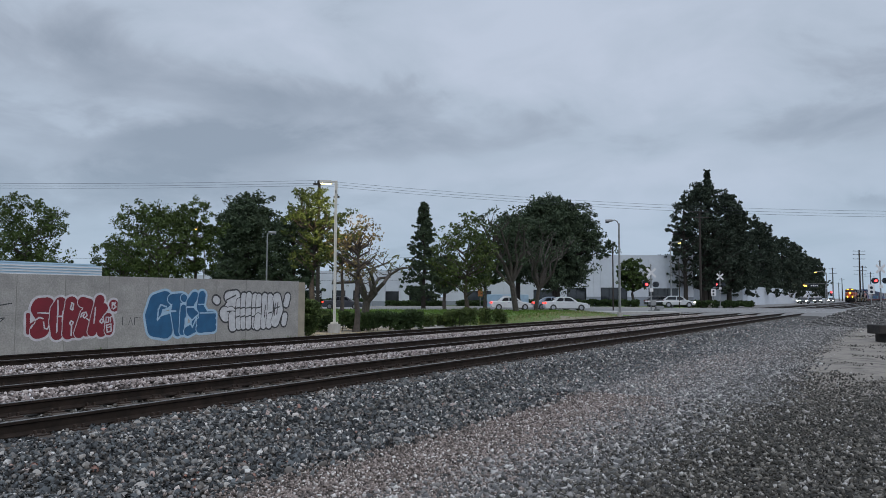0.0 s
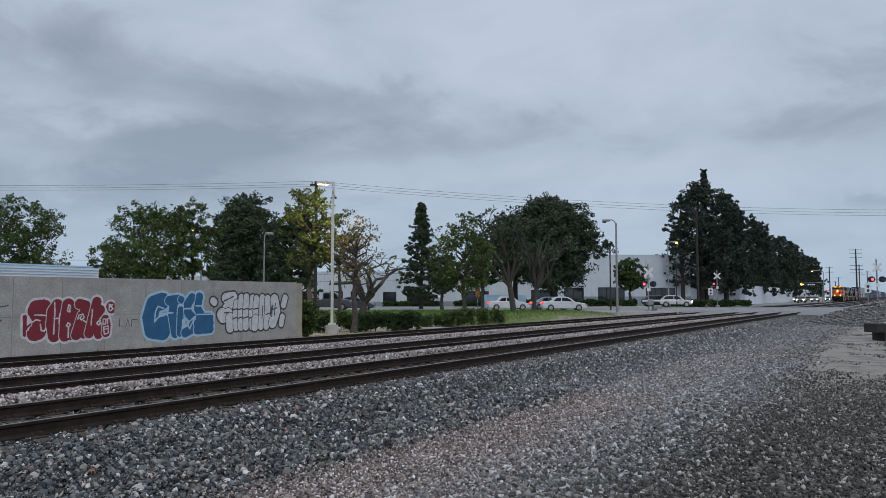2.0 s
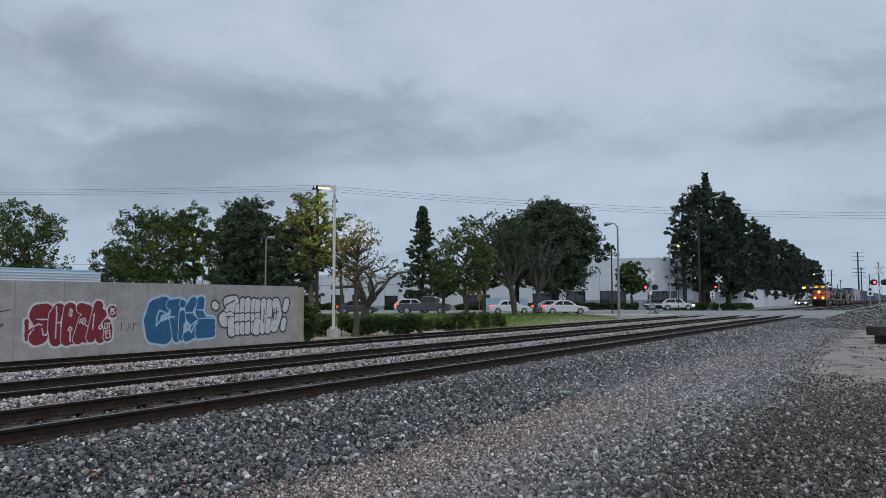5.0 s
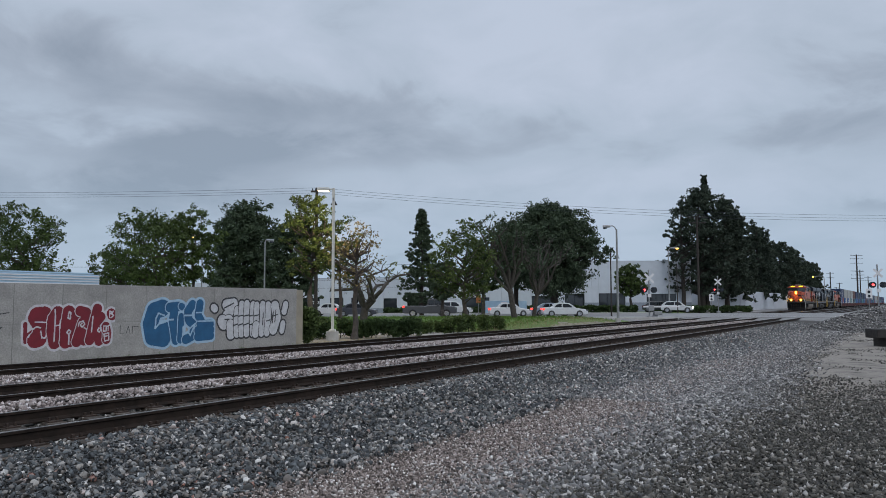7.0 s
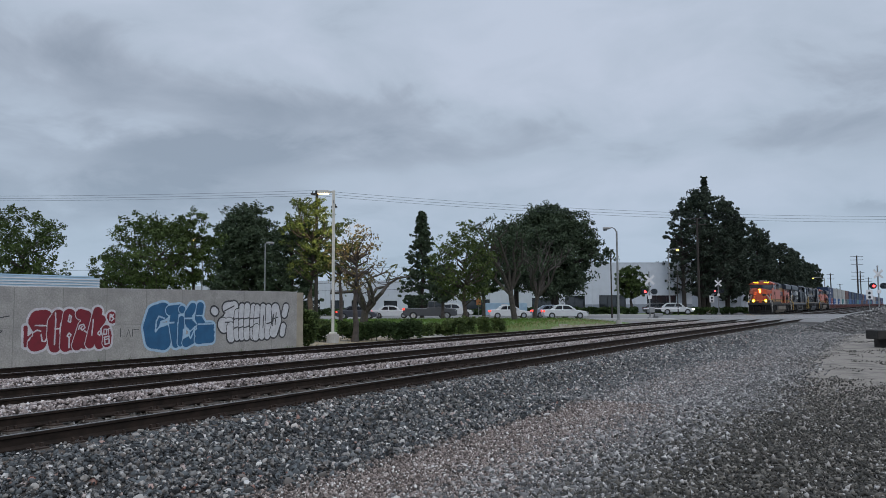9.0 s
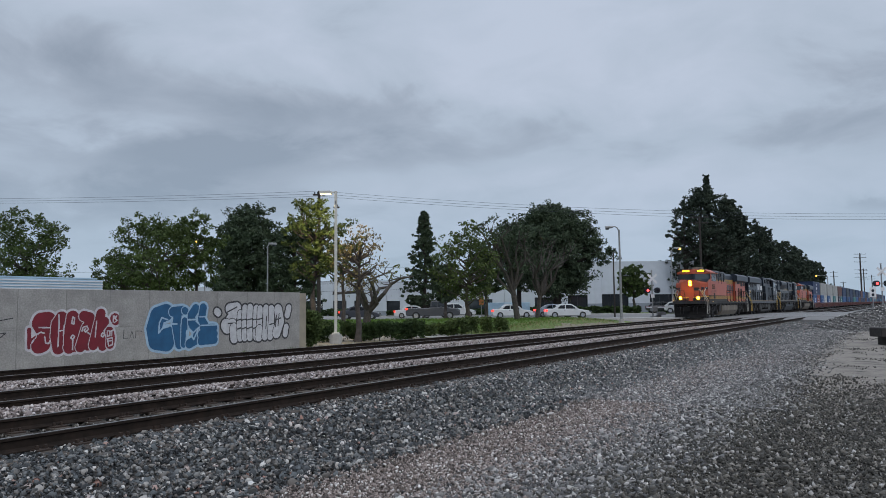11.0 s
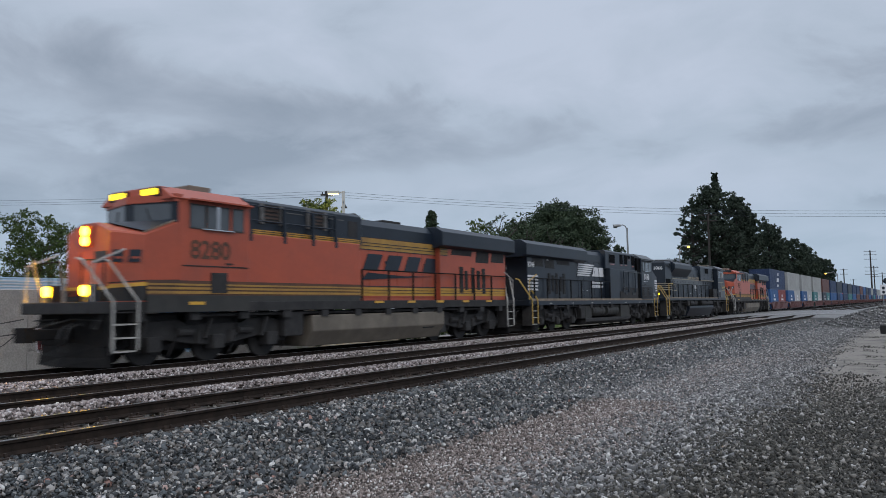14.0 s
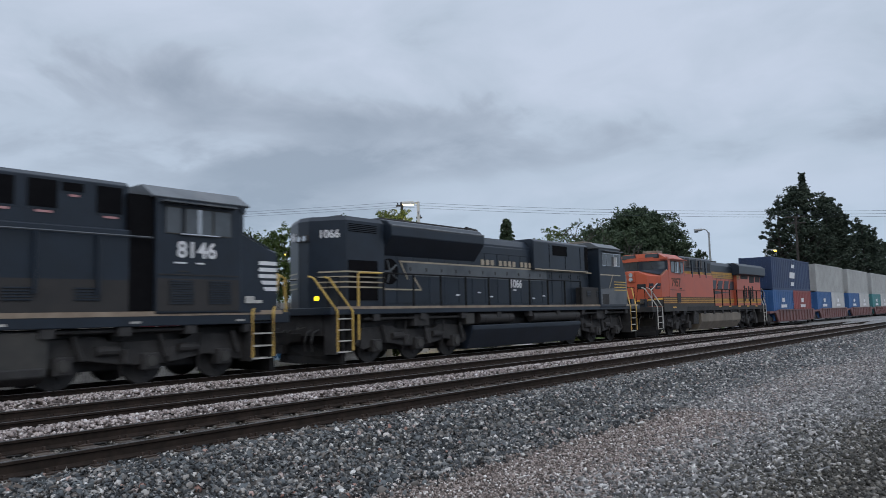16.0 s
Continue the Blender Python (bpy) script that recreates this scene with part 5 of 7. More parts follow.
    for a in (-0.6, 0.1, 0.6):
        part("antenna", crate(a - 0.08, a + 0.08, 20.6, 20.8, 4.44, 4.56), "under", t)
    # lightning stripes
    slab("grey_band", 1.066, 9.2, 18.1, 2.74, 3.18, "grey_loco", t)
    slab("stripe", 1.076, 4.9, 18.5, 3.18, 3.235, "stripe_tan", t)
    slab("stripe", 1.256, 5.8, 10.4, 3.205, 3.25, "stripe_tan", t)
    slab("stripe", 1.502, 3.0, 5.1, 3.1, 3.15, "stripe_tan", t)
    slab("grey_band", 1.502, 2.4, 5.1, 1.74, 2.5, "grey_loco", t)
    decal("stripe", [(18.44, 3.235), (18.5, 3.235), (18.1, 2.62), (18.04, 2.62)], 1.076, "stripe_tan", t)
    decal("stripe", [(17.36, 2.27), (17.44, 2.27), (17.86, 2.76), (17.78, 2.76)], 1.076, "stripe_tan", t)
    slab("stripe", 1.076, 17.4, 19.38, 2.26, 2.31, "stripe_tan", t)
    decal("stripe", [(4.2, 2.5), (4.26, 2.5), (3.9, 3.1), (3.84, 3.1)], 1.51, "stripe_tan", t)
    for k in range(4):
        slab("stripe", 1.51, 2.4, 3.7, 2.4 + k * 0.13, 2.44 + k * 0.13, "yellow_rail", t)
    for a, n in ((13.1, 3), (11.6, 4), (9.15, 7)):
        for k in range(n):
            slab("lettering", 1.082, a + 0.315 * k, a + 0.315 * k + 0.2, 3.27, 3.47, "stripe_tan", t, "cream company lettering")
    numbers("1066", 0.44, "paint_white", t, 1.09, 11.6, 2.58)
    for y, z in ((15.3, 2.1), (14.0, 2.2), (13.2, 2.05), (10.2, 2.0), (9.4, 2.1), (11.6, 2.32)):
        slab("notice", 1.082, y, y + 0.2, z, z + 0.05, "paint_white", t)
    stripes(t, "sill_dust", 1.46, 1.0, 21.6, [(1.66, 1.74)], "sill_edge")
    ends(t, 0.0, True, "yellow_rail")
    ends(t, L, False, "yellow_rail")
    for sx in (-1.42, 1.42):
        handrails(t, "pilot_dark", 6.9, 19.6, sx, z0, 9)
        part("corner_rail", bars([(sx, 20.7, 0.75), (sx, 20.7, 2.7), (sx, 20.62, 2.76), (sx, 19.7, 2.76)], 0.034, 6), "yellow_rail", t)
    return t, truck(4.9, t) + truck(17.7, t)


# ---- containers and well cars ----
def rgb_material(name, c, dirt=0.6):
    M[name] = material(name, c, 0.55, 0, tuple(a * 0.8 for a in c), 0.7, stain=tuple(a * dirt + 0.02 for a in c))


for nm, c in (("container_navy", (0.015, 0.036, 0.1)), ("container_grey", (0.36, 0.36, 0.345)), ("container_blue", (0.025, 0.1, 0.27)), ("container_red", (0.25, 0.045, 0.04)), ("container_teal", (0.05, 0.2, 0.21)),
              ("container_brown", (0.13, 0.05, 0.04)), ("container_dark", (0.035, 0.045, 0.065)), ("container_white", (0.5, 0.5, 0.49)), ("well_red", (0.17, 0.075, 0.07)), ("well_yellow", (0.4, 0.25, 0.04))):
    rgb_material(nm, c)


def container_mesh(length, height, color):
    """Corrugated steel box: ribbed sides, corner posts, roof and end doors."""
    bm = bmesh.new()
    w = 1.22
    n = int(length / 0.28)
    for side in (-1, 1):
        rows = []
        for k in range(n * 2 + 1):
            y = 0.12 + (length - 0.24) * k / (n * 2)
            x = side * (w - (0.035 if (k // 1) % 4 in (1, 2) else 0.0))
            rows.append((bm.verts.new((x, y, 0.14)), bm.verts.new((x, y, height - 0.1))))
        for a, b in zip(rows, rows[1:]):
            bm.faces.new((a[0], b[0], b[1], a[1]))
        for z0, z1 in ((0, 0.15), (height - 0.11, height)):
            box(bm, min(side * w, side * (w - 0.1)), max(side * w, side * (w - 0.1)), 0.1, length - 0.1, z0, z1)
        for y in (0.0, length - 0.16):
            box(bm, min(side * (w + 0.005), side * (w - 0.16)), max(side * (w + 0.005), side * (w - 0.16)), y, y + 0.16, 0, height)
    box(bm, -w + 0.1, w - 0.1, 0.06, length - 0.06, height - 0.05, height - 0.02)
    for k in range(8):
        x = -w + 0.2 + k * 0.28
        box(bm, x, x + 0.14, 0.02, 0.06, 0.1, height - 0.1)
    box(bm, -w + 0.1, w - 0.1, 0.05, 0.08, 0.05, height - 0.05)
    box(bm, -w + 0.1, w - 0.1, length - 0.08, length - 0.05, 0.05, height - 0.05)
    for x in (-0.8, -0.3, 0.3, 0.8):
        tube(bm, [(x, length - 0.03, 0.1), (x, length - 0.03, height - 0.1)], 0.025, 6)
    me = bpy.data.meshes.new("container_body")
    bm.to_mesh(me)
    bm.free()
    me.materials.append(M[color])
    return me


MESHES = {}


def container(length, height, color, label, logo=None):
    key = (length, height, color)
    if key not in MESHES:
        MESHES[key] = container_mesh(*key)
    t = thing("shipping_container", Matrix(), label, "container", "containers of the train")
    share("body", MESHES[key], t, Matrix())
    if logo == "round":
        for dy, dz, a, b in ((0.0, 0.0, 0.9, 0.5), (0.35, 0.75, 0.5, 0.3), (-0.1, -0.75, 0.55, 0.3)):
            y, z = length / 2 + dy, height / 2 + dz
            part("logo", solid([(y - a, z - b * 0.6), (y + a * 0.8, z - b * 0.6), (y + a, z + b * 0.4), (y - a * 0.8, z + b * 0.4)], 1.226, 1.232), "paint_white", t, "white company mark")
    elif logo == "bars":
        part("logo", crate(1.226, 1.232, length * 0.36, length * 0.64, height * 0.42, height * 0.52), "paint_white", t, "white company mark")
        part("logo", crate(1.226, 1.232, length * 0.42, length * 0.55, height * 0.6, height * 0.74), "paint_white", t, "white company mark")
    return t


WELL = 14.7


def well_mesh():
    bm = bmesh.new()
    for side in (-1, 1):
        prof = [(0.9, 1.0), (1.9, 1.22), (WELL - 1.9, 1.22), (WELL - 0.9, 1.0), (WELL - 1.6, 0.32), (1.6, 0.32)]
        solid(prof, min(side * 1.3, side * 1.44), max(side * 1.3, side * 1.44), bm)
        for k in range(12):
            y = 2.0 + k * (WELL - 4) / 11
            box(bm, min(side * 1.44, side * 1.5), max(side * 1.44, side * 1.5), y - 0.04, y + 0.04, 0.36, 1.2)
        box(bm, min(side * 1.44, side * 1.52), max(side * 1.44, side * 1.52), 1.7, WELL - 1.7, 1.16, 1.24)
    box(bm, -1.3, 1.3, 1.7, WELL - 1.7, 0.26, 0.34)
    for y in (0.0, WELL - 1.7):
        box(bm, -1.25, 1.25, y, y + 1.7, 0.95, 1.12)
        box(bm, -0.2, 0.2, y - 0.1, y + 1.8, 0.7, 1.0)
    me = bpy.data.meshes.new("well_body")
    bm.to_mesh(me)
    bm.free()
    me.materials.append(M["well_red"])
    return me


def car_bogie():
    bm = bmesh.new()
    for side in (-1, 1):
        solid([(-1.25, 0.35), (-1.0, 0.62), (-0.4, 0.72), (0.4, 0.72), (1.0, 0.62), (1.25, 0.35), (0.6, 0.3), (-0.6, 0.3)], side * 1.0 - 0.08, side * 1.0 + 0.08, bm)
        for y in (-0.85, 0.85):
            tube(bm, [(side * 0.68, y, 0.46), (side * 0.82, y, 0.46)], 0.46, 18)
            tube(bm, [(side * 1.08, y, 0.46), (side * 1.16, y, 0.46)], 0.12, 10)
    box(bm, -1.1, 1.1, -0.25, 0.25, 0.45, 0.85)
    me = bpy.data.meshes.new("bogie")
    bm.to_mesh(me)
    bm.free()
    me.materials.append(M["under"])
    return me


# ---- the train's order: (top colour, lower colours, kind of mark on top) ----
STACKS = [("navy", "blue red", "round"), ("grey", "blue white", ""), ("grey", "blue white", ""), ("grey", "teal white", ""), ("brown", "dark teal", ""),
          ("navy", "blue", ""), ("dark", "navy blue", ""), ("navy", "navy", ""), ("dark", "teal", ""), ("navy", "blue", ""), ("navy", "brown", ""), ("brown", "navy", ""),
          ("blue", "navy", ""), ("dark", "brown", ""), ("navy", "blue", ""), ("grey", "navy", ""), ("navy", "teal", "")]
NAMES = {"navy": "navy blue", "grey": "light grey", "blue": "blue", "red": "red", "teal": "teal", "brown": "red brown", "dark": "dark grey blue", "white": "off-white"}
TRAIN_X, SPEED, FRONT = TRACKS[2], 19.89, 287.35
train = []
turning = []


def build_train():
    y = 0.0
    for maker, flip in ((lambda: ge_loco("locomotive", "leading orange and black diesel locomotive with burning headlights", "lead"), False),
                        (lambda: ge_loco("locomotive", "black diesel locomotive with white stripes running backwards", "black"), True),
                        (lambda: emd_loco("locomotive", "black heritage locomotive with grey lightning stripes running backwards"), True),
                        (lambda: ge_loco("locomotive", "orange and black diesel locomotive coupled before the containers", "trail"), False)):
        t, sets = maker()
        L = 22.6 if len(train) == 2 else GE_LENGTH
        train.append((t, y + (L if flip else 0), 0.0, 180 if flip else 0))
        turning.append((sets, -1 if flip else 1))
        y += L
    wm, bmesh_car = well_mesh(), car_bogie()
    for k in range(32):
        top, low, mark = STACKS[k % len(STACKS)]
        t = thing("well_car", Matrix(), "dull red double-stack well car", "freight car", "well cars of the train")
        share("well", wm, t, Matrix())
        share("bogie", bmesh_car, t, pose(0, 0.25, 0))
        if k == 31 or k % 5 == 4:
            share("bogie", bmesh_car, t, pose(0, WELL - 0.25, 0))
        y0 = y + 0.9 + k * WELL
        train.append((t, y0, 0.0, 0))
        lows = low.split()
        if len(lows) == 2:
            for c, a in zip(lows, (1.25, 7.4)):
                train.append((container(6.05, 2.44, "container_" + c, NAMES[c] + " short corrugated shipping container in the well", "bars" if k < 6 else None), y0 + a, 0.36, 0))
        else:
            train.append((container(12.19, 2.44, "container_" + lows[0], NAMES[lows[0]] + " corrugated shipping container in the well"), y0 + 1.25, 0.36, 0))
        train.append((container(12.19, 2.6, "container_" + top, NAMES[top] + " corrugated shipping container stacked on top", mark), y0 + 1.25, 2.81, 0))


build_train()


# ---- spray paint on the wall ----
def blobs(letters, y0, y1, z0, z1, fills, outline, name, label, rim=0.06, thin=0.016):
    """Bubble lettering: every letter is a set of thick strokes in the piece's own unit square; the paint is laid out on a fine grid."""
    step = 0.0125
    ny, nz = int((y1 - y0 + 0.3) / step), int((z1 - z0 + 0.3) / step)
    gy = y0 - 0.15 + (np.arange(ny) + 0.5) * step
    gz = z0 - 0.15 + (np.arange(nz) + 0.5) * step
    py, pz = np.meshgrid(gy, gz, indexing="ij")
    state = np.zeros((ny, nz), int)

    def dist(pts):
        best = np.full(py.shape, 9.0)
        p = [(y0 + u * (y1 - y0), z0 + v * (z1 - z0)) for u, v in pts]
        for (a, b), (c, e) in zip(p, p[1:] or p):
            dy, dz = c - a, e - b
            k = np.clip(((py - a) * dy + (pz - b) * dz) / max(dy * dy + dz * dz, 1e-9), 0, 1)
            best = np.minimum(best, np.hypot(py - a - k * dy, pz - b - k * dz))
        return best

    layers = [(fat, [dist(s) for s in strokes], [dist(s) for s in lines]) for fat, strokes, lines in letters]
    for fat, ds, _ in layers:
        state[np.minimum.reduce(ds) < fat + rim] = 1
    for i, (fat, ds, lines) in enumerate(layers):
        d = np.minimum.reduce(ds)
        state[(d < fat + thin) & (d >= fat)] = 1
        state[d < fat] = 2 + i % len(fills)
        for e in lines:
            state[(e < thin * 0.85) & (d < fat)] = 1
    t = thing(name, pose(WALL_X, 0, 0), label, "graffiti", "graffiti on the wall")
    for value, mat in enumerate([outline, *fills], 1):
        quads = []
        for j in range(nz):
            row = np.concatenate([[0], (state[:, j] == value).astype(int), [0]])
            edge = np.flatnonzero(np.diff(row))
            quads += [(a, b, j) for a, b in zip(edge[::2], edge[1::2])]
        if not quads:
            continue
        q = np.array(quads)
        ya, yb, zb = y0 - 0.15 + q[:, 0] * step, y0 - 0.15 + q[:, 1] * step, z0 - 0.15 + q[:, 2] * step
        x = np.full(len(q), 0.006 if value == 1 else 0.009)
        v = np.stack([np.stack([x, ya, zb], 1), np.stack([x, yb, zb], 1), np.stack([x, yb, zb + step], 1), np.stack([x, ya, zb + step], 1)], 1).reshape(-1, 3)
        ob = bulk("paint_outline" if value == 1 else "paint_fill", v, np.arange(len(v)).reshape(-1, 4), mat)
        ob.parent = t
    return t


M["spray_red"] = material("dark red spray paint", (0.2, 0.012, 0.025), 0.6, 0, (0.15, 0.01, 0.02), 3)
M["spray_white"] = material("white spray paint", (0.62, 0.6, 0.63), 0.7, 0, (0.48, 0.47, 0.5), 4)
M["spray_blue"] = material("blue spray paint", (0.018, 0.11, 0.24), 0.6, 0, (0.014, 0.085, 0.19), 2.5)
M["spray_sky"] = material("pale blue spray paint", (0.36, 0.52, 0.66), 0.7, 0, (0.3, 0.44, 0.58), 4)
M["spray_silver"] = material("silver spray paint", (0.6, 0.6, 0.615), 0.5, 0.1, (0.47, 0.47, 0.485), 6)
M["spray_black"] = material("black spray paint", (0.03, 0.03, 0.035), 0.7, 0, (0.06, 0.06, 0.065), 5)


def graffiti():
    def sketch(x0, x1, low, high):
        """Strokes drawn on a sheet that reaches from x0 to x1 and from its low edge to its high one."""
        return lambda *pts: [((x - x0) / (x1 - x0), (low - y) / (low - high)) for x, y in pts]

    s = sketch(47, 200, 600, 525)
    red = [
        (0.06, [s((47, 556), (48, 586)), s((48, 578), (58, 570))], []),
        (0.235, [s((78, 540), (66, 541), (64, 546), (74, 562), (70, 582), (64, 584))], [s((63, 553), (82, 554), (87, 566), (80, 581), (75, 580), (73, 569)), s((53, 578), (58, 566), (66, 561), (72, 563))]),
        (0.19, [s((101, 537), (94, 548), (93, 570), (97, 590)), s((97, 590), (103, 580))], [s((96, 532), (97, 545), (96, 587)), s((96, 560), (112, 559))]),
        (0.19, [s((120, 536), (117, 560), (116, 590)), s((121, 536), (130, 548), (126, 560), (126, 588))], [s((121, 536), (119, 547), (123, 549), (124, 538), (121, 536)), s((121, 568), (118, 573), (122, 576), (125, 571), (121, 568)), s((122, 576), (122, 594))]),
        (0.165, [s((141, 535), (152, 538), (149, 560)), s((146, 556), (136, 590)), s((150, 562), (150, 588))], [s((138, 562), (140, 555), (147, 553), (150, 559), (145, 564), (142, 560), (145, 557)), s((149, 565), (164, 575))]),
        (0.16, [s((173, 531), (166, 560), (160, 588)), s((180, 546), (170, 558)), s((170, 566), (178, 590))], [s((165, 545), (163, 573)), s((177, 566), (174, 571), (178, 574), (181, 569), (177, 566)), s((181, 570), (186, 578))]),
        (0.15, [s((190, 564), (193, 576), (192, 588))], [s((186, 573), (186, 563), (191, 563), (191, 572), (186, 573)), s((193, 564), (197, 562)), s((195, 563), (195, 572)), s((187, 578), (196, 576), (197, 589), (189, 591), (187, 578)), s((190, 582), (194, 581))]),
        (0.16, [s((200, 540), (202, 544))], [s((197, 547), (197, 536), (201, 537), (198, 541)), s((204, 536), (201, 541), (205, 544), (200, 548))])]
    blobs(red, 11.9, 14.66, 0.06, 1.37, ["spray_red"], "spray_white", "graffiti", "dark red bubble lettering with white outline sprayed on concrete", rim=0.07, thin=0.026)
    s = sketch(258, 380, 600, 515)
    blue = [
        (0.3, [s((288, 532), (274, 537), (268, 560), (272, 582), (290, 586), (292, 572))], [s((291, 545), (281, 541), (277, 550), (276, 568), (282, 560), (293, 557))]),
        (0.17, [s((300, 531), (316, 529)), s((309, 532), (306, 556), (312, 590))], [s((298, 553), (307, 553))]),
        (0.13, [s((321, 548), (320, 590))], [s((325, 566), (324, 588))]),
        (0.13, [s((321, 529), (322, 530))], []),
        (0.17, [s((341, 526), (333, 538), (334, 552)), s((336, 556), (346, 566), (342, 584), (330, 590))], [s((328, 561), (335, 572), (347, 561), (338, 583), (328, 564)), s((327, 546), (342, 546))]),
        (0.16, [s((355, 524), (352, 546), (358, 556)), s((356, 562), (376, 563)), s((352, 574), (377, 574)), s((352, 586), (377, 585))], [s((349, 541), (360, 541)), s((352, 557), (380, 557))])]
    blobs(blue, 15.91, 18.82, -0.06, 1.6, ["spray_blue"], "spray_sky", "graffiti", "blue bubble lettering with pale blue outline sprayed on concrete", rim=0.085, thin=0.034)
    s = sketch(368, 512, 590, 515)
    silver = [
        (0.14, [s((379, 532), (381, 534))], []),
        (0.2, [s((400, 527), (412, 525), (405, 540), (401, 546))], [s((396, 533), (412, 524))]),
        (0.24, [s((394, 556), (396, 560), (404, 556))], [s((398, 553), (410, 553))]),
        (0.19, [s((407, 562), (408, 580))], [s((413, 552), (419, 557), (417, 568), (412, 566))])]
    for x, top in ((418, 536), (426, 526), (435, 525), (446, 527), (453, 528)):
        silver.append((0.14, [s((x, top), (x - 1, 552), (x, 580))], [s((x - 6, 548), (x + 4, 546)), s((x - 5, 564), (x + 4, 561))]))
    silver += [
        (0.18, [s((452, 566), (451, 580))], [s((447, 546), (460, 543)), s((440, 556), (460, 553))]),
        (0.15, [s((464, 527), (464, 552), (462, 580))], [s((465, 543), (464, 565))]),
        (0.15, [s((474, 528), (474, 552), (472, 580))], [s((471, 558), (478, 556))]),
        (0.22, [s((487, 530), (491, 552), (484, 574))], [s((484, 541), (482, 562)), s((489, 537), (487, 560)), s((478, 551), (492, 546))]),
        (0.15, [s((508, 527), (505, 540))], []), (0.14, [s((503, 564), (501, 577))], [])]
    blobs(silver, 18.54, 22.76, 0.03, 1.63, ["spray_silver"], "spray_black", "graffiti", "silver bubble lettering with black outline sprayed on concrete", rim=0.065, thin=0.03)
    scrawl = [(0.013, [[(0.0, 0.75), (0.5, 0.7), (0.9, 0.78)], [(0.2, 0.9), (0.3, 0.45), (0.8, 0.5), (0.6, 0.3), (0.2, 0.05)], [(0.0, 0.3), (0.5, 0.33)]], [])]
    blobs(scrawl, 9.8, 11.6, 0.0, 1.5, ["spray_black"], "spray_black", "graffiti", "thin black scrawl sprayed on the concrete wall", rim=0.001, thin=0.001)
    tag = [(0.008, [[(0.0, 0.2), (0.0, 0.9)], [(0.0, 0.2), (0.2, 0.2)], [(0.3, 0.2), (0.4, 0.8), (0.5, 0.2)], [(0.6, 0.2), (0.6, 0.8), (0.9, 0.75)]], [])]
    blobs(tag, 15.0, 15.75, 0.35, 0.75, ["spray_black"], "spray_black", "graffiti", "small thin black tag between two graffiti", rim=0.001, thin=0.001)


graffiti()


# ---- trees, hedges, shrubs ----
def leaves(name, centres, spread, per, size, mat, parent, rng, long=1.0, keep=None):
    n = len(centres) * per
    c = np.repeat(centres, per, 0)
    sp = np.repeat(np.broadcast_to(np.asarray(spread, float).reshape(-1, 1) if np.ndim(spread) else spread, (len(centres), 1)), per, 0)
    q = rng.normal(size=(n, 3))
    q /= np.linalg.norm(q, axis=1, keepdims=True)
    p = c + q * rng.uniform(0, 1, (n, 1)) ** 0.45 * sp * 1.9 * np.array([1, 1, 0.75])
    if keep is not None:
        p = p[keep(p)]
        n = len(p)
    a = rng.normal(size=(n, 3))
    a[:, 2] += 0.4
    a /= np.linalg.norm(a, axis=1, keepdims=True)
    b = np.cross(a, rng.normal(size=(n, 3)))
    b /= np.linalg.norm(b, axis=1, keepdims=True)
    e = np.cross(a, b)
    k = size * rng.uniform(0.6, 1.4, (n, 1))
    v = np.stack([p - b * k * long, p - e * k * 0.45, p + b * k * long, p + e * k * 0.45], 1).reshape(-1, 3)
    ob = bulk(name, v, np.arange(n * 4).reshape(-1, 4), mat)
    ob.parent = parent
    ob["kind"] = "stuff"
    return ob


def profile(kind, u):
    if kind == "cone":
        return (1 - u) ** 0.95 * np.minimum(1, 0.35 + u * 6)
    if kind == "pine":
        return np.where(u < 0.72, 0.75 + 0.25 * np.sin(u * 5.2), 0.75 * (1 - (u - 0.72) / 0.28) ** 0.8) * np.minimum(1, 0.55 + u * 3)
    if kind in ("column", "ragged"):
        return np.minimum(1, 0.6 + u * 2) * (1 - u ** 3) ** 0.6
    return np.sqrt(np.clip(1 - (2 * u - 1) ** 2, 0, 1)) ** 0.8


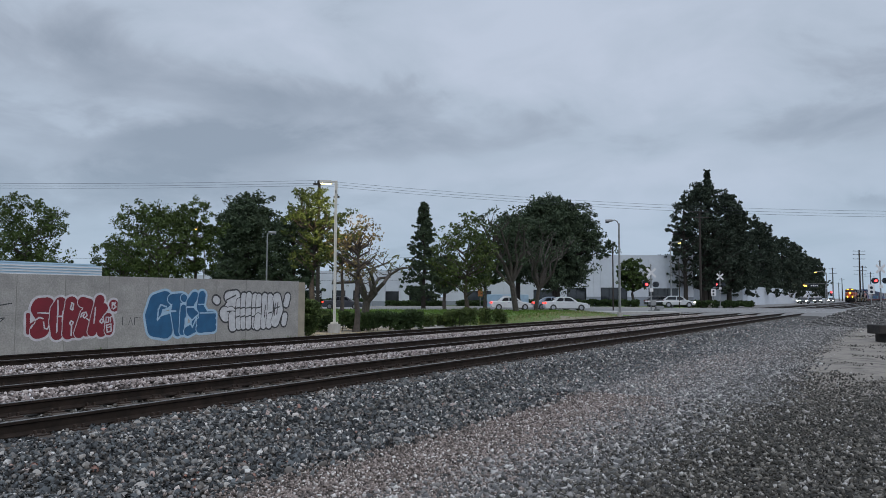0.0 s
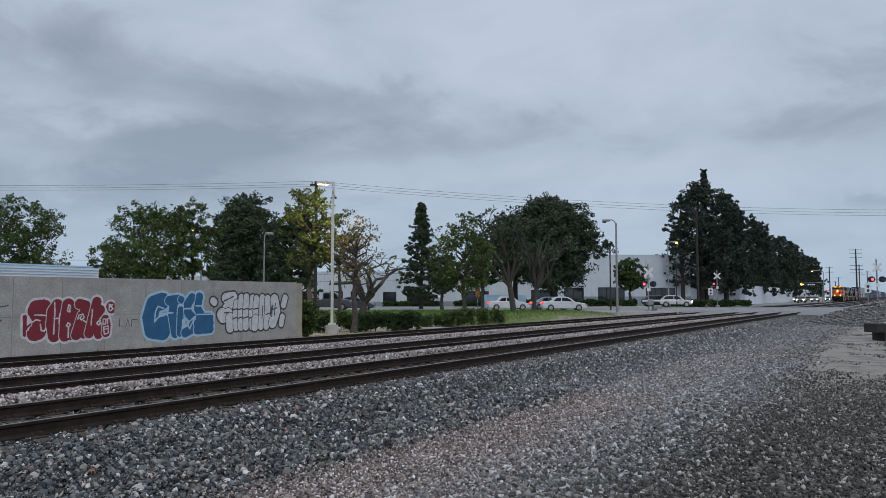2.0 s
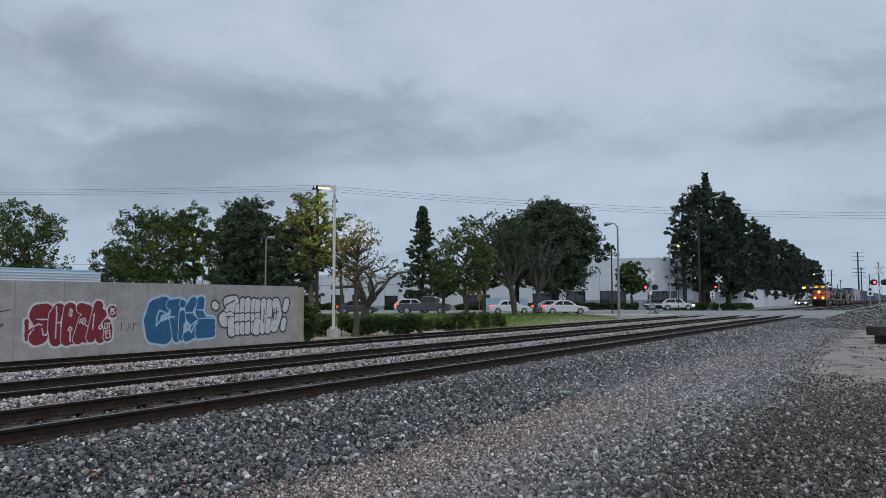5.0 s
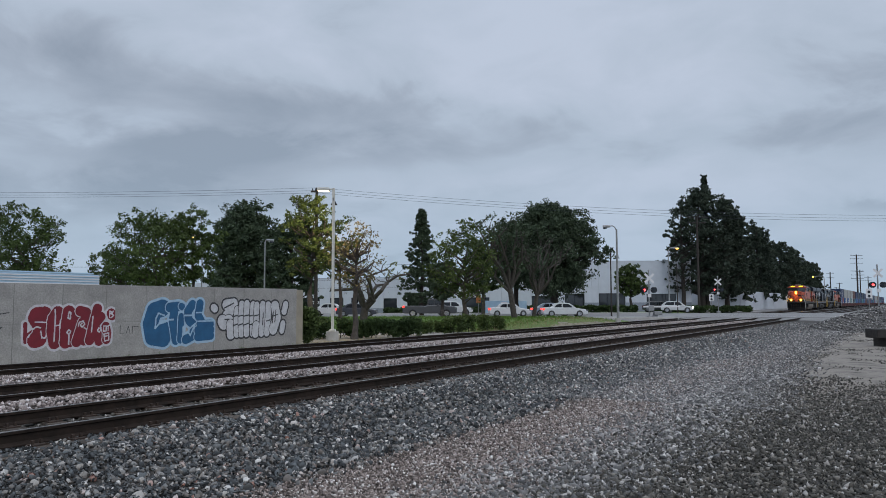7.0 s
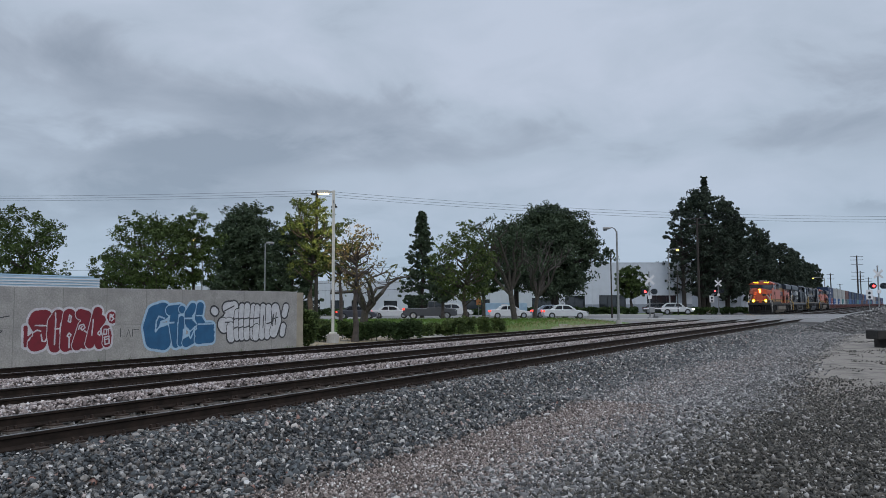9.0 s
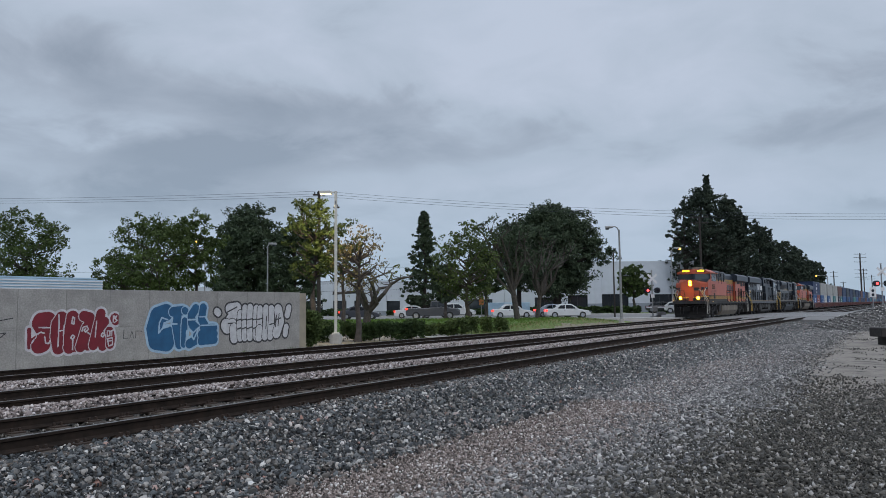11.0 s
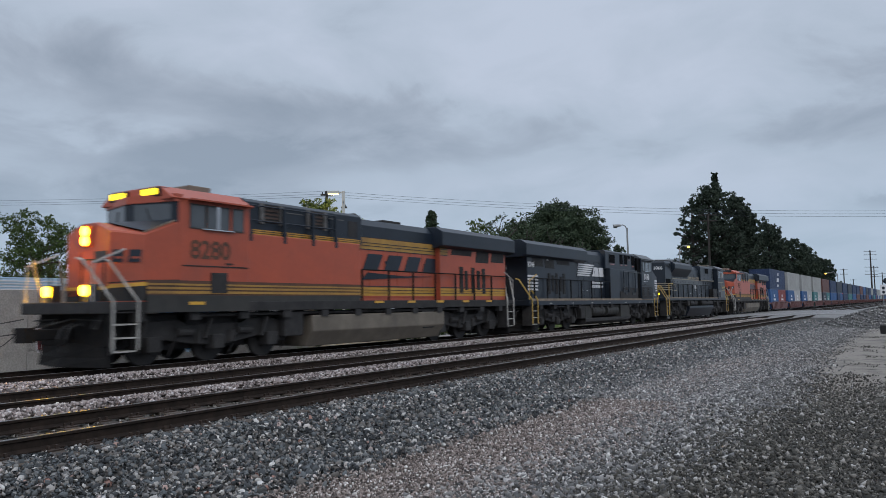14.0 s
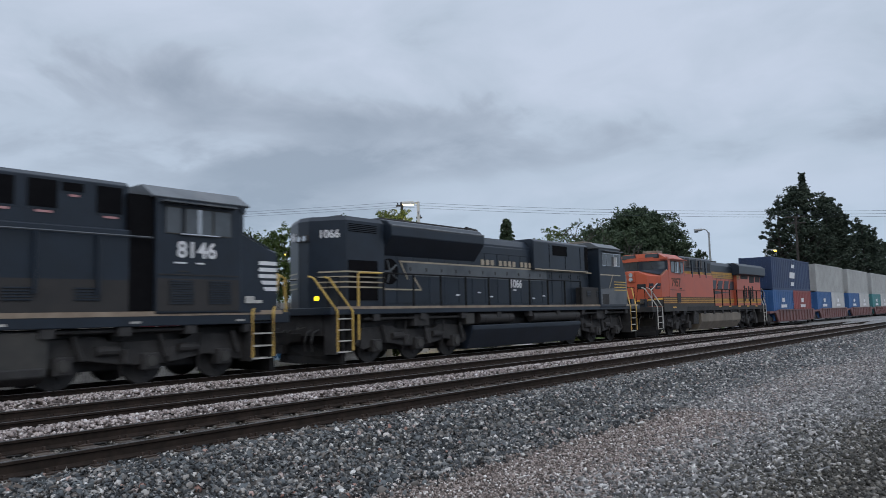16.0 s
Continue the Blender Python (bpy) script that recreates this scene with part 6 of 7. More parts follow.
def tree(m, label, crown, radius, leaf, seed, clumps=60, per=90, size=0.16, kind="round", bark="bark", trunk=0.18, lean=(0, 0), limbs=26, spread=0.16, long=1.0, fill=0.75, foot=-0.4, category="tree", name="tree"):
    rng = np.random.default_rng(seed)
    t = thing(name, m, label, category, "trees behind the tracks")
    z0, z1 = crown
    clumps = int(clumps * (1.0 if kind in ("pine", "ragged") else 1.5))
    u = rng.uniform(0.02, 0.98, clumps)
    r = radius * profile(kind, u) * rng.uniform(0, 1, clumps) ** (0.5 * fill)
    # an uneven outline: some sides reach further out
    a = rng.uniform(0, 2 * math.pi, clumps)
    r = r * (0.85 + 0.2 * np.sin(3 * a + seed) + 0.12 * np.sin(5 * a + 2.1 * seed + 6 * u))
    if kind in ("pine", "cone", "ragged"):
        # whorls of level branches with ragged ends
        level = np.clip(np.round(u * 19) / 19 + rng.normal(size=clumps) * 0.02, 0.005, 0.99)
        reach = 0.62 + 0.5 * np.abs(np.sin(level * 61 + np.round(a * 1.4) * 2.3 + seed))
        r = radius * profile(kind, np.clip(level, 0, 0.99)) * reach * rng.uniform(0.2, 1.0, clumps) ** 0.6
        u = np.clip(level - 0.03 * r / radius, 0, 1)
    c = np.stack([r * np.cos(a) + lean[0] * u, r * np.sin(a) + lean[1] * u, z0 + (z1 - z0) * u], 1)
    top = z0 + (z1 - z0) * (0.9 if kind in ("cone", "pine", "column", "ragged") else 0.55)
    bend = [(rng.normal() * 0.05 * trunk * 8, rng.normal() * 0.05 * trunk * 8) for _ in range(6)]
    line = [(bend[k][0] * (k > 0) + lean[0] * k / 6, bend[k][1] * (k > 0), foot + (top - foot) * k / 5) for k in range(6)]
    bm = tube(bmesh.new(), line, trunk * 1.15, 10, trunk * 0.28)
    tube(bm, [(0, 0, foot - 0.1), (0, 0, foot + 0.35)], trunk * 1.7, 10, trunk * 1.05)
    tr = part("trunk", bm, bark, t)
    order = np.argsort(-r)[:limbs] if kind != "cone" else rng.permutation(clumps)[:limbs]
    for i in order:
        cx, cy, cz = c[i]
        hz = max(foot + (z0 - foot) * 0.75, min(cz - 0.45 * math.hypot(cx, cy) - 0.2, top * 0.92))
        f = np.clip((hz - foot) / (top - foot), 0, 1)
        sx, sy = np.interp(f * 5, range(6), [p[0] for p in line]), np.interp(f * 5, range(6), [p[1] for p in line])
        mid = ((sx + cx) / 2 + rng.normal() * 0.1 * radius, (sy + cy) / 2 + rng.normal() * 0.1 * radius, hz + (cz - hz) * 0.42)
        part("limb", tube(bmesh.new(), [(sx, sy, hz), mid, (cx, cy, cz)], trunk * 0.42, 5, trunk * 0.08), bark, t)
    # each clump breaks into a few tufts, so that the sky shows between them
    tufts = np.repeat(c, 3, 0) + rng.normal(size=(len(c) * 3, 3)) * spread * radius * np.array([1.0, 1.0, 0.6])
    leaves("crown", tufts, spread * radius * 0.43 * rng.uniform(0.6, 1.4, len(tufts)), max(6, per // 4), size * 0.95, leaf, t, rng, long)
    return t


def along(p, d):
    """Metres along the street for a bearing p at distance d."""
    return p / 1304.0 * d


def bare_tree(m, label, reach, top, seed, trunk, foot=-0.3, arms=7, twigs=5, leaf=None, tuft=20, lean=0.0, fork=1.5):
    """A pruned tree: a stout trunk that forks into crooked limbs and twigs."""
    rng = np.random.default_rng(seed)
    t = thing("tree", m, label, "tree", "trees behind the tracks")
    bm = tube(bmesh.new(), [(0, 0, foot), (0.05, 0, foot + 0.5), (lean * 0.4, 0, fork)], trunk * 1.1, 9, trunk * 0.8)
    part("trunk", bm, "bark", t)
    tips = []
    for k in range(arms):
        a = 2 * math.pi * k / arms + rng.uniform(-0.4, 0.4)
        R = reach * rng.uniform(0.55, 1.0)
        h = fork + (top - fork) * rng.uniform(0.65, 1.0)
        p0 = Vector((lean * 0.4, 0, fork - rng.uniform(0, 0.3)))
        p3 = Vector((R * math.cos(a) + lean, R * math.sin(a), h))
        pts = [p0]
        for q in (0.3, 0.55, 0.8):
            pts.append(p0.lerp(p3, q) + Vector(rng.normal(size=3)) * 0.12 * reach + Vector((0, 0, 0.1 * reach * math.sin(q * 3))))
        pts.append(p3)
        part("limb", tube(bmesh.new(), pts, trunk * 0.55, 7, trunk * 0.16), "bark", t)
        for _ in range(twigs):
            i = rng.integers(1, 5)
            b = pts[i]
            e = b + Vector((rng.normal() * 0.22 * reach, rng.normal() * 0.22 * reach, min(1.3, abs(rng.normal())) * 0.2 * (top - fork)))
            part("twig", tube(bmesh.new(), [b, b.lerp(e, 0.5) + Vector(rng.normal(size=3)) * 0.08, e], trunk * 0.16, 5, trunk * 0.04), "bark", t)
            tips.append(e)
    if leaf:
        leaves("crown", np.array([list(p) for p in tips]), 0.12 * reach, tuft, 0.13, leaf, t, rng)
    return t


def trees():
    tree(at(-31.2, 55), "leafy green street tree above the graffiti wall", (3.0, 8.4), 3.3, "leaf", 11, 84, 130, 0.115, limbs=20)
    tree(at(-20.1, 52), "spreading green tree with open pale limbs", (2.6, 7.6), 3.3, "leaf", 12, 96, 120, 0.115, limbs=34, trunk=0.2)
    tree(at(-18.2, 54), "leafy green tree beside a street lamp", (3.2, 8.1), 2.0, "leaf", 31, 46, 120, 0.115, limbs=16, trunk=0.15)
    tree(at(-26.2, 60), "low dense green tree behind the wall", (1.8, 5.6), 2.6, "leaf", 13, 56, 130, 0.12)
    tree(at(-18.6, 70), "dense dark green evergreen tree", (1.0, 10.5), 4.2, "leaf_dark", 14, 170, 240, 0.15, "column", "bark_dark", 0.3, limbs=18)
    tree(at(-13.4, 66), "dark green evergreen tree", (1.0, 8.6), 2.6, "leaf_dark", 15, 90, 190, 0.14, "column", "bark_dark", 0.25, limbs=14)
    tree(at(-7.1, 41), "tall tree with yellowing leaves lit by a street lamp", (3.0, 7.3), 1.75, "leaf", 16, 74, 80, 0.1, limbs=40, trunk=0.17, foot=-0.4)
    tree(at(-6.0, 44), "thin tree with yellow brown leaves beside a lamp post", (3.0, 6.4), 1.4, "leaf", 17, 40, 60, 0.1, limbs=26, trunk=0.13, foot=-0.35)
    tree(at(-4.45, 38.2), "slender street tree with sparse drying leaves before a hedge", (2.4, 5.5), 1.4, "leaf_dry", 18, 46, 18, 0.08, limbs=40, trunk=0.15, foot=-0.45, spread=0.2)
    bare_tree(at(-5.4, 51), "pruned bare tree with crooked limbs", 3.0, 4.2, 19, 0.3, leaf="leaf_olive", tuft=4, fork=1.2, lean=0.4)
    tree(at(-2.3, 88), "tall dark cone-shaped conifer", (1.0, 12.7), 3.3, "leaf_dark", 20, 230, 100, 0.15, "cone", "bark_dark", 0.25, limbs=20, foot=-0.2, spread=0.07)
    tree(at(1.6, 50), "dark leafy tree over the lawn", (1.8, 6.7), 2.5, "leaf", 22, 90, 60, 0.105, limbs=34, trunk=0.16, foot=-0.35)
    tree(at(3.6, 62), "dark green leafy tree on the lawn", (2.2, 6.6), 1.6, "leaf_dark", 23, 50, 110, 0.15, limbs=20, trunk=0.16, foot=-0.2)
    tree(at(0.2, 70), "dark bushy tree beside the street", (1.8, 5.4), 1.5, "leaf_dark", 24, 50, 120, 0.17, limbs=16, trunk=0.2, foot=-0.1)
    bare_tree(at(5.9, 60), "old tree with a thick trunk and mostly bare limbs", 2.3, 7.6, 25, 0.26, foot=-0.25, arms=11, twigs=9, leaf="leaf_dark", tuft=22, fork=2.6, lean=-0.7)
    bare_tree(at(8.0, 64), "bare grey tree with many upright twigs", 2.4, 7.0, 26, 0.2, foot=-0.2, arms=11, twigs=9, leaf="leaf_dark", tuft=3, fork=2.2, lean=0.8)
    tree(at(13.4, 88), "broad dark evergreen with a wide crown", (3.0, 12.5), 5.2, "leaf_dark", 27, 260, 230, 0.17, "round", "bark_dark", 0.5, limbs=26, foot=-0.1)
    tree(at(9.2, 90), "dark evergreen behind the bare trees", (3.6, 11.2), 3.6, "leaf_dark", 28, 120, 190, 0.16, "round", "bark_dark", 0.35, foot=-0.1)
    tree(at(28.4, 110), "small round-crowned street tree", (2.6, 6.8), 2.5, "leaf", 29, 60, 110, 0.2, trunk=0.22, foot=0.0)
    tree(at(46.0, 130), "tall ragged dark pine beside the crossing", (3.0, 21.6), 6.2, "leaf_pine", 30, 270, 120, 0.24, "ragged", "bark_dark", 0.5, limbs=40, foot=-0.2, spread=0.11)
    tree(at(47.3, 131), "dark pine with a tall pointed top", (4.0, 24.2), 2.0, "leaf_pine", 35, 220, 120, 0.24, "cone", "bark_dark", 0.4, limbs=20, foot=-0.2, spread=0.1)
    tree(at(41.8, 127), "ragged dark pine with drooping branches", (3.4, 18.6), 3.4, "leaf_pine", 33, 130, 90, 0.22, "ragged", "bark_dark", 0.35, limbs=34, foot=-0.2, spread=0.09)
    tree(at(51.6, 133), "ragged dark pine in a row", (3.0, 20.2), 4.2, "leaf_pine", 34, 260, 130, 0.26, "ragged", "bark_dark", 0.4, limbs=26, foot=-0.2, spread=0.09)
    for k in range(13):
        y = 152 + k * 13
        rng = random.Random(k)
        tree(pose(-29.2 + rng.uniform(-1, 1), y, 0), "tall dark evergreen in a row along the road", (1.7, 19.0 - 0.3 * k + rng.uniform(-1.8, 1.4)), 4.2, "leaf_pine", 40 + k, 150, 92, 0.34, "cone" if k % 3 == 1 else "ragged", "bark_dark", 0.4, limbs=8, foot=-0.2, spread=0.13)


trees()


def hedge(m, label, w, depth, h, seed, n, mat="leaf_hedge", size=0.06, name="hedge", foot=-0.42):
    """A clipped hedge: dense leaves over an uneven box of stems."""
    rng = np.random.default_rng(seed)
    t = thing(name, m, label, "hedge" if name == "hedge" else "shrub", "hedges and shrubs")
    bm = bmesh.new()
    for k in range(max(3, int(w * 2.5))):
        x = rng.uniform(-w / 2, w / 2)
        tube(bm, [(x, rng.uniform(-0.1, 0.1) * depth, foot), (x + rng.normal() * 0.1, 0, foot + h * 0.8)], 0.025, 5, 0.01)
    part("stems", bm, "bark_dark", t)["kind"] = "stuff"
    c = np.stack([rng.uniform(-w / 2, w / 2, n), rng.uniform(-depth / 2, depth / 2, n), foot + h * (0.12 + 0.8 * rng.uniform(0, 1, n) ** 0.7)], 1)
    if name == "shrub":
        k = (c[:, 2] - foot) / h
        c[:, 0] *= np.sqrt(np.clip(1 - (k * 1.5 - 0.75) ** 2, 0.1, 1))
    c[:, 2] += 0.06 * np.sin(c[:, 0] * 3 + seed)
    leaves("foliage", c, 0.09, 26, size, mat, t, rng)
    return t


def shrubs():
    hedge(at(along(-184 + 70, 39.0) - 0.1, 39.4), "clipped dark green hedge behind the tracks", 3.9, 0.9, 1.02, 1, 560)
    hedge(at(-1.6, 39.6), "clipped dark green hedge end with a rounded top", 1.0, 0.9, 1.08, 2, 150)
    hedge(at(-6.05, 33.0), "tall green shrub at the end of the concrete wall", 1.1, 1.0, 1.75, 3, 210, "leaf", 0.07, "shrub")
    hedge(at(-6.4, 38.5), "dark green shrub behind the wall's end", 1.3, 0.9, 1.2, 4, 130, "leaf_hedge", 0.07, "shrub")
    for k, (p, d, w, h) in enumerate(((-26, 43, 0.8, 0.85), (22, 43, 1.3, 1.15), (45, 44, 1.0, 1.2), (75, 46, 0.8, 1.1), (100, 47, 0.8, 1.0), (0, 44, 0.9, 0.8))):
        hedge(at(along(p, d), d), "loose green shrub beside the tracks", w, w, h, 5 + k, int(70 * w * h + 20), "leaf", 0.06, "shrub")
    for s, d, w, h in ((-14, 104.5, 7, 1.3), (-4, 104.5, 8, 1.0), (5, 104.5, 6, 1.1), (20, 106, 16, 1.3), (36, 112, 10, 1.2), (42.3, 116, 13, 1.15)):
        hedge(at(s, d), "low clipped hedge before the white building", w, 1.2, h, int(s + 40), int(w * 48), "leaf_hedge", 0.15, foot=-0.2)


shrubs()


def blades(name, n, x0, x1, y0, y1, h, mat, label, seed, test=None, z=0.0):
    """Grass blades standing on the ground."""
    rng = np.random.default_rng(seed)
    x, y = rng.uniform(x0, x1, n), rng.uniform(y0, y1, n)
    if test is not None:
        keep = test(x, y, rng.uniform(0, 1, n))
        x, y = x[keep], y[keep]
    n = len(x)
    base = np.stack([x, y, ground_z(x, y) - 0.01 + z], 1)
    a = rng.uniform(0, 2 * math.pi, n)
    side = np.stack([np.cos(a), np.sin(a), np.zeros(n)], 1) * rng.uniform(0.006, 0.016, (n, 1)) * (h / 0.12)
    tip = base + np.stack([rng.normal(size=n) * 0.35 * h, rng.normal(size=n) * 0.35 * h, h * rng.uniform(0.5, 1.3, n)], 1)
    v = np.stack([base - side, base + side, tip], 1).reshape(-1, 3)
    return tagged(bulk(name, v, np.arange(n * 3).reshape(-1, 3), mat, 3), label, "grass", kind="stuff")


M["blade_green"] = leaf_material("fresh grass blades", (0.11, 0.19, 0.032), (0.085, 0.15, 0.03))
M["blade_dry"] = leaf_material("dry straw blades", (0.34, 0.29, 0.18), (0.22, 0.2, 0.1))


def verge():
    away = lambda x, y: -0.5344 * x + 0.8453 * y
    blades("lawn_grass", 60000, -46, -21, 26, 76, 0.16, "blade_green", "short green grass on the mound before the street", 3, lambda x, y, k: (away(x, y) > 45.5) & (away(x, y) < 66) & (x < -21.4 - k))
    blades("dry_grass", 9000, -23.5, -19.9, 23, 62, 0.13, "blade_dry", "dry straw-coloured grass along the outer track", 4)
    blades("wall_weeds", 900, -21.9, -21.2, 12, 23.2, 0.2, "blade_green", "sparse green weeds at the foot of the wall", 5, lambda x, y, k: np.sin(y * 2.3) + np.sin(y * 5.1) > 0.7)


verge()


# ---- buildings ----
M["stucco"] = material("white tilt-up concrete", (0.56, 0.6, 0.66), 0.85, 0, (0.5, 0.54, 0.6), 0.12, 0.1, 20)
M["stucco_grey"] = material("grey base band", (0.26, 0.29, 0.33), 0.85, 0, (0.22, 0.25, 0.29), 0.2)
M["roof_blue"] = material("pale blue painted metal", (0.42, 0.58, 0.7), 0.5, 0, (0.35, 0.5, 0.62), 1.5)


def building(m, label, w, depth, h, openings, joints, band=1.1):
    """A tilt-up warehouse: panels with grooves, a grey base band, recessed dark openings and a parapet."""
    t = thing("warehouse", m, label, "building", "white buildings along the street")
    edges = sorted({0.0, w, *joints, *[a for o in openings for a in o[:2]]})
    for a, b in zip(edges, edges[1:]):
        hole = [o for o in openings if o[0] <= a + 0.01 and o[1] >= b - 0.01]
        lo = hole[0][3] if hole else -0.4
        wall = part("wall", crate(a + 0.015, b - 0.015, 0, 0.35, lo, h), "stucco", t)
        if hole:
            o = hole[0]
            if o[2] > 0.1:
                part("wall", crate(a + 0.015, b - 0.015, 0, 0.35, -0.4, o[2]), "stucco", t)
            else:
                pass
        else:
            part("base_band", crate(a + 0.015, b - 0.015, -0.02, 0.0, -0.4, band), "stucco_grey", wall)
    for a, b, z0, z1 in openings:
        win = part("window", crate(a, b, 0.28, 0.34, z0 - 0.4 * (z0 < 0.1), z1), "glass", t, "dark tinted glazing")
        n = max(1, round((b - a) / 1.6))
        for k in range(n + 1):
            x = a + (b - a) * k / n
            part("mullion", crate(x - 0.04, x + 0.04, 0.2, 0.28, z0, z1), "black", win)
    part("core", crate(0, w, 0.4, depth, -0.4, h - 0.5), "stucco", t)
    part("parapet", crate(-0.05, w + 0.05, -0.03, 0.42, h + 0.002, h + 0.16), "stucco", t)
    for k in range(3):
        x = w * (0.25 + 0.25 * k)
        part("roof_unit", crate(x, x + 1.8, 6, 8, h - 0.5, h + 0.25), "galv", t)
    return t


def buildings():
    building(at(20.5, 128), "long white tilt-up warehouse with a grey base and dark openings", 23, 30, 8.6,
             [(1.0, 4.4, 0.0, 3.0), (6.9, 11.5, 0.0, 3.1), (15.2, 20.3, 0.0, 3.0)], (5.7, 13.0), 1.5)
    building(at(-24.0, 112), "low white office building with dark windows and a sign", 23.5, 25, 5.1,
             [(0.8, 5.6, 0.0, 2.3), (7.2, 9.2, 0.0, 2.3), (10.4, 11.4, 0.0, 2.3), (15.3, 17.3, 0.0, 2.2), (18.9, 22.6, 0.0, 2.2)], (6.4, 13.2), 0.7)
    word("ONS", 0.62, "paint_white", bpy.data.objects["warehouse.001"], pose(4.9, 0.26, 1.55, 90, 0, 0), "sign_letters")
    building(at(-60.0, 118), "low white building behind the trees", 34, 25, 4.6, [(8, 12, 0.0, 2.3), (20, 26, 0.0, 2.3)], (6, 14, 28), 0.7)
    building(at(0.0, 122), "white warehouse wing behind the conifers", 19.8, 20, 5.4, [(4, 8, 0.0, 2.4), (15.0, 18.2, 0.0, 2.6)], (10,), 0.7)
    building(pose(-47, 300, 0, 0, 0, -90), "white warehouse behind the row of evergreens", 150, 20, 4.2, [(20, 26, 0, 3), (70, 76, 0, 3), (120, 126, 0, 3)], (40, 60, 90, 110, 135), 1.2)
    t = thing("blue_shed", at(6.2, 101.5), "pale blue low shed behind the parked cars", "shed")
    part("wall", crate(0, 5.6, 0, 2.5, -0.2, 1.75, bevel=0.03), "roof_blue", t)
    part("door", crate(2.0, 2.9, -0.03, 0.0, 0, 1.6), "paint_white", t)
    part("sign", crate(3.9, 4.2, -0.03, 0.0, 1.2, 1.5), "spray_blue", t)
    # pale blue canopy roof just over the wall
    t = thing("canopy_roof", pose(-27.0, 9.7, 0), "pale blue corrugated metal canopy roof behind the wall", "roof")
    for k in range(9):
        part("roof_panel", crate(-3.0 + 0.5 * k * 0.6, -2.72 + 0.3 * k, 0, 7.7, 2.52 + 0.008 * k, 2.57 + 0.008 * k), "roof_blue", t)
    part("fascia", crate(-0.02, 0.05, 0, 7.7, 2.12, 2.55), "roof_blue", t)
    for k in range(4):
        part("rib", crate(0.05, 0.08, 0, 7.7, 2.16 + 0.1 * k, 2.2 + 0.1 * k), "paint_white", t)
    for y in (0.5, 3.8, 7.2):
        part("post", crate(-0.15, -0.03, y, y + 0.12, -0.5, 2.2), "galv", t)


buildings()


# ---- poles, lamps, signals, wires ----
def lamp_post():
    t = thing("street_lamp", at(-5.42, 37.0), "white steel lamp post on a concrete footing, lit", "street lamp", "street lamps")
    part("footing", bars([(0, 0, -0.5), (0, 0, 0.02)], 0.31, 20), "concrete_light", t)
    part("base_cover", crate(-0.17, 0.17, -0.17, 0.17, 0.02, 0.12, bevel=0.02), "pole_white", t)
    part("pole", crate(-0.065, 0.065, -0.065, 0.065, 0.1, 7.25, bevel=0.012), "pole_white", t)
    part("arm", crate(-0.25, 0.0, -0.03, 0.03, 7.14, 7.22), "pole_white", t)
    h = part("head", crate(-0.82, -0.22, -0.17, 0.17, 7.1, 7.26, bevel=0.02), "pole_white", t)
    part("lens", crate(-0.78, -0.26, -0.15, 0.15, 7.085, 7.1), "lamp_warm", h)
    part("bracket", crate(-0.03, 0.03, -0.1, 0.1, 6.6, 6.75), "galv", t)
    li = bpy.data.lights.new("street_lamp_light", "AREA")
    li.energy, li.color, li.size = 330, (1.0, 0.74, 0.36), 0.5
    lo = new("street_lamp_light", li)
    lo.matrix_basis = at(-5.95, 37.3) @ pose(0, 0, 7.06, 48, -25, 0)


def cobra_lamp(m, height, arm, side, mat, lamp, label, r=0.1, lit=True):
    t = thing("street_lamp", m, label, "street lamp", "street lamps")
    part("pole", bars([(0, 0, -0.3), (0, 0, height * 0.5), (0, 0, height * 0.97)], r, 12, r * 0.6), mat, t)
    part("footing", bars([(0, 0, -0.4), (0, 0, 0.12)], r * 2, 12), "concrete_light", t)
    part("arm", bars([(0, 0, height * 0.95), (side * arm * 0.25, 0, height * 0.99), (side * arm * 0.6, 0, height * 1.005), (side * arm, 0, height)], r * 0.4, 8), mat, t)
    bm = bmesh.new()
    tube(bm, [(side * arm * 0.9, 0, height), (side * (arm + 0.2), 0, height - 0.02), (side * (arm + 0.55), 0, height - 0.06)], 0.1, 10, 0.14)
    h = part("head", bm, "galv", t)
    bm = bmesh.new()
    disc(bm, (side * (arm + 0.4), 0, height - 0.12), (0, 0, -1), 0.17, 0.1, 12)
    part("lens", bm, lamp if lit else "glass", h)
    return t


def utility_pole(m, height, arms, label, r=0.16, width=2.4, wire_side=None):
    t = thing("utility_pole", m, label, "utility pole", "utility poles")
    part("pole", bars([(0, 0, -0.5), (0, 0, height)], r, 10, r * 0.7), "wood_pole", t)
    for z in arms:
        a = part("crossarm", crate(-width / 2, width / 2, -0.07, 0.07, z - 0.07, z + 0.07, bevel=0.01), "wood_pole", t)
        for k in range(4):
            x = -width / 2 + 0.15 + k * (width - 0.3) / 3
            part("insulator", bars([(x, 0, z + 0.07), (x, 0, z + 0.24)], 0.05, 6), "glass", a)
    return t


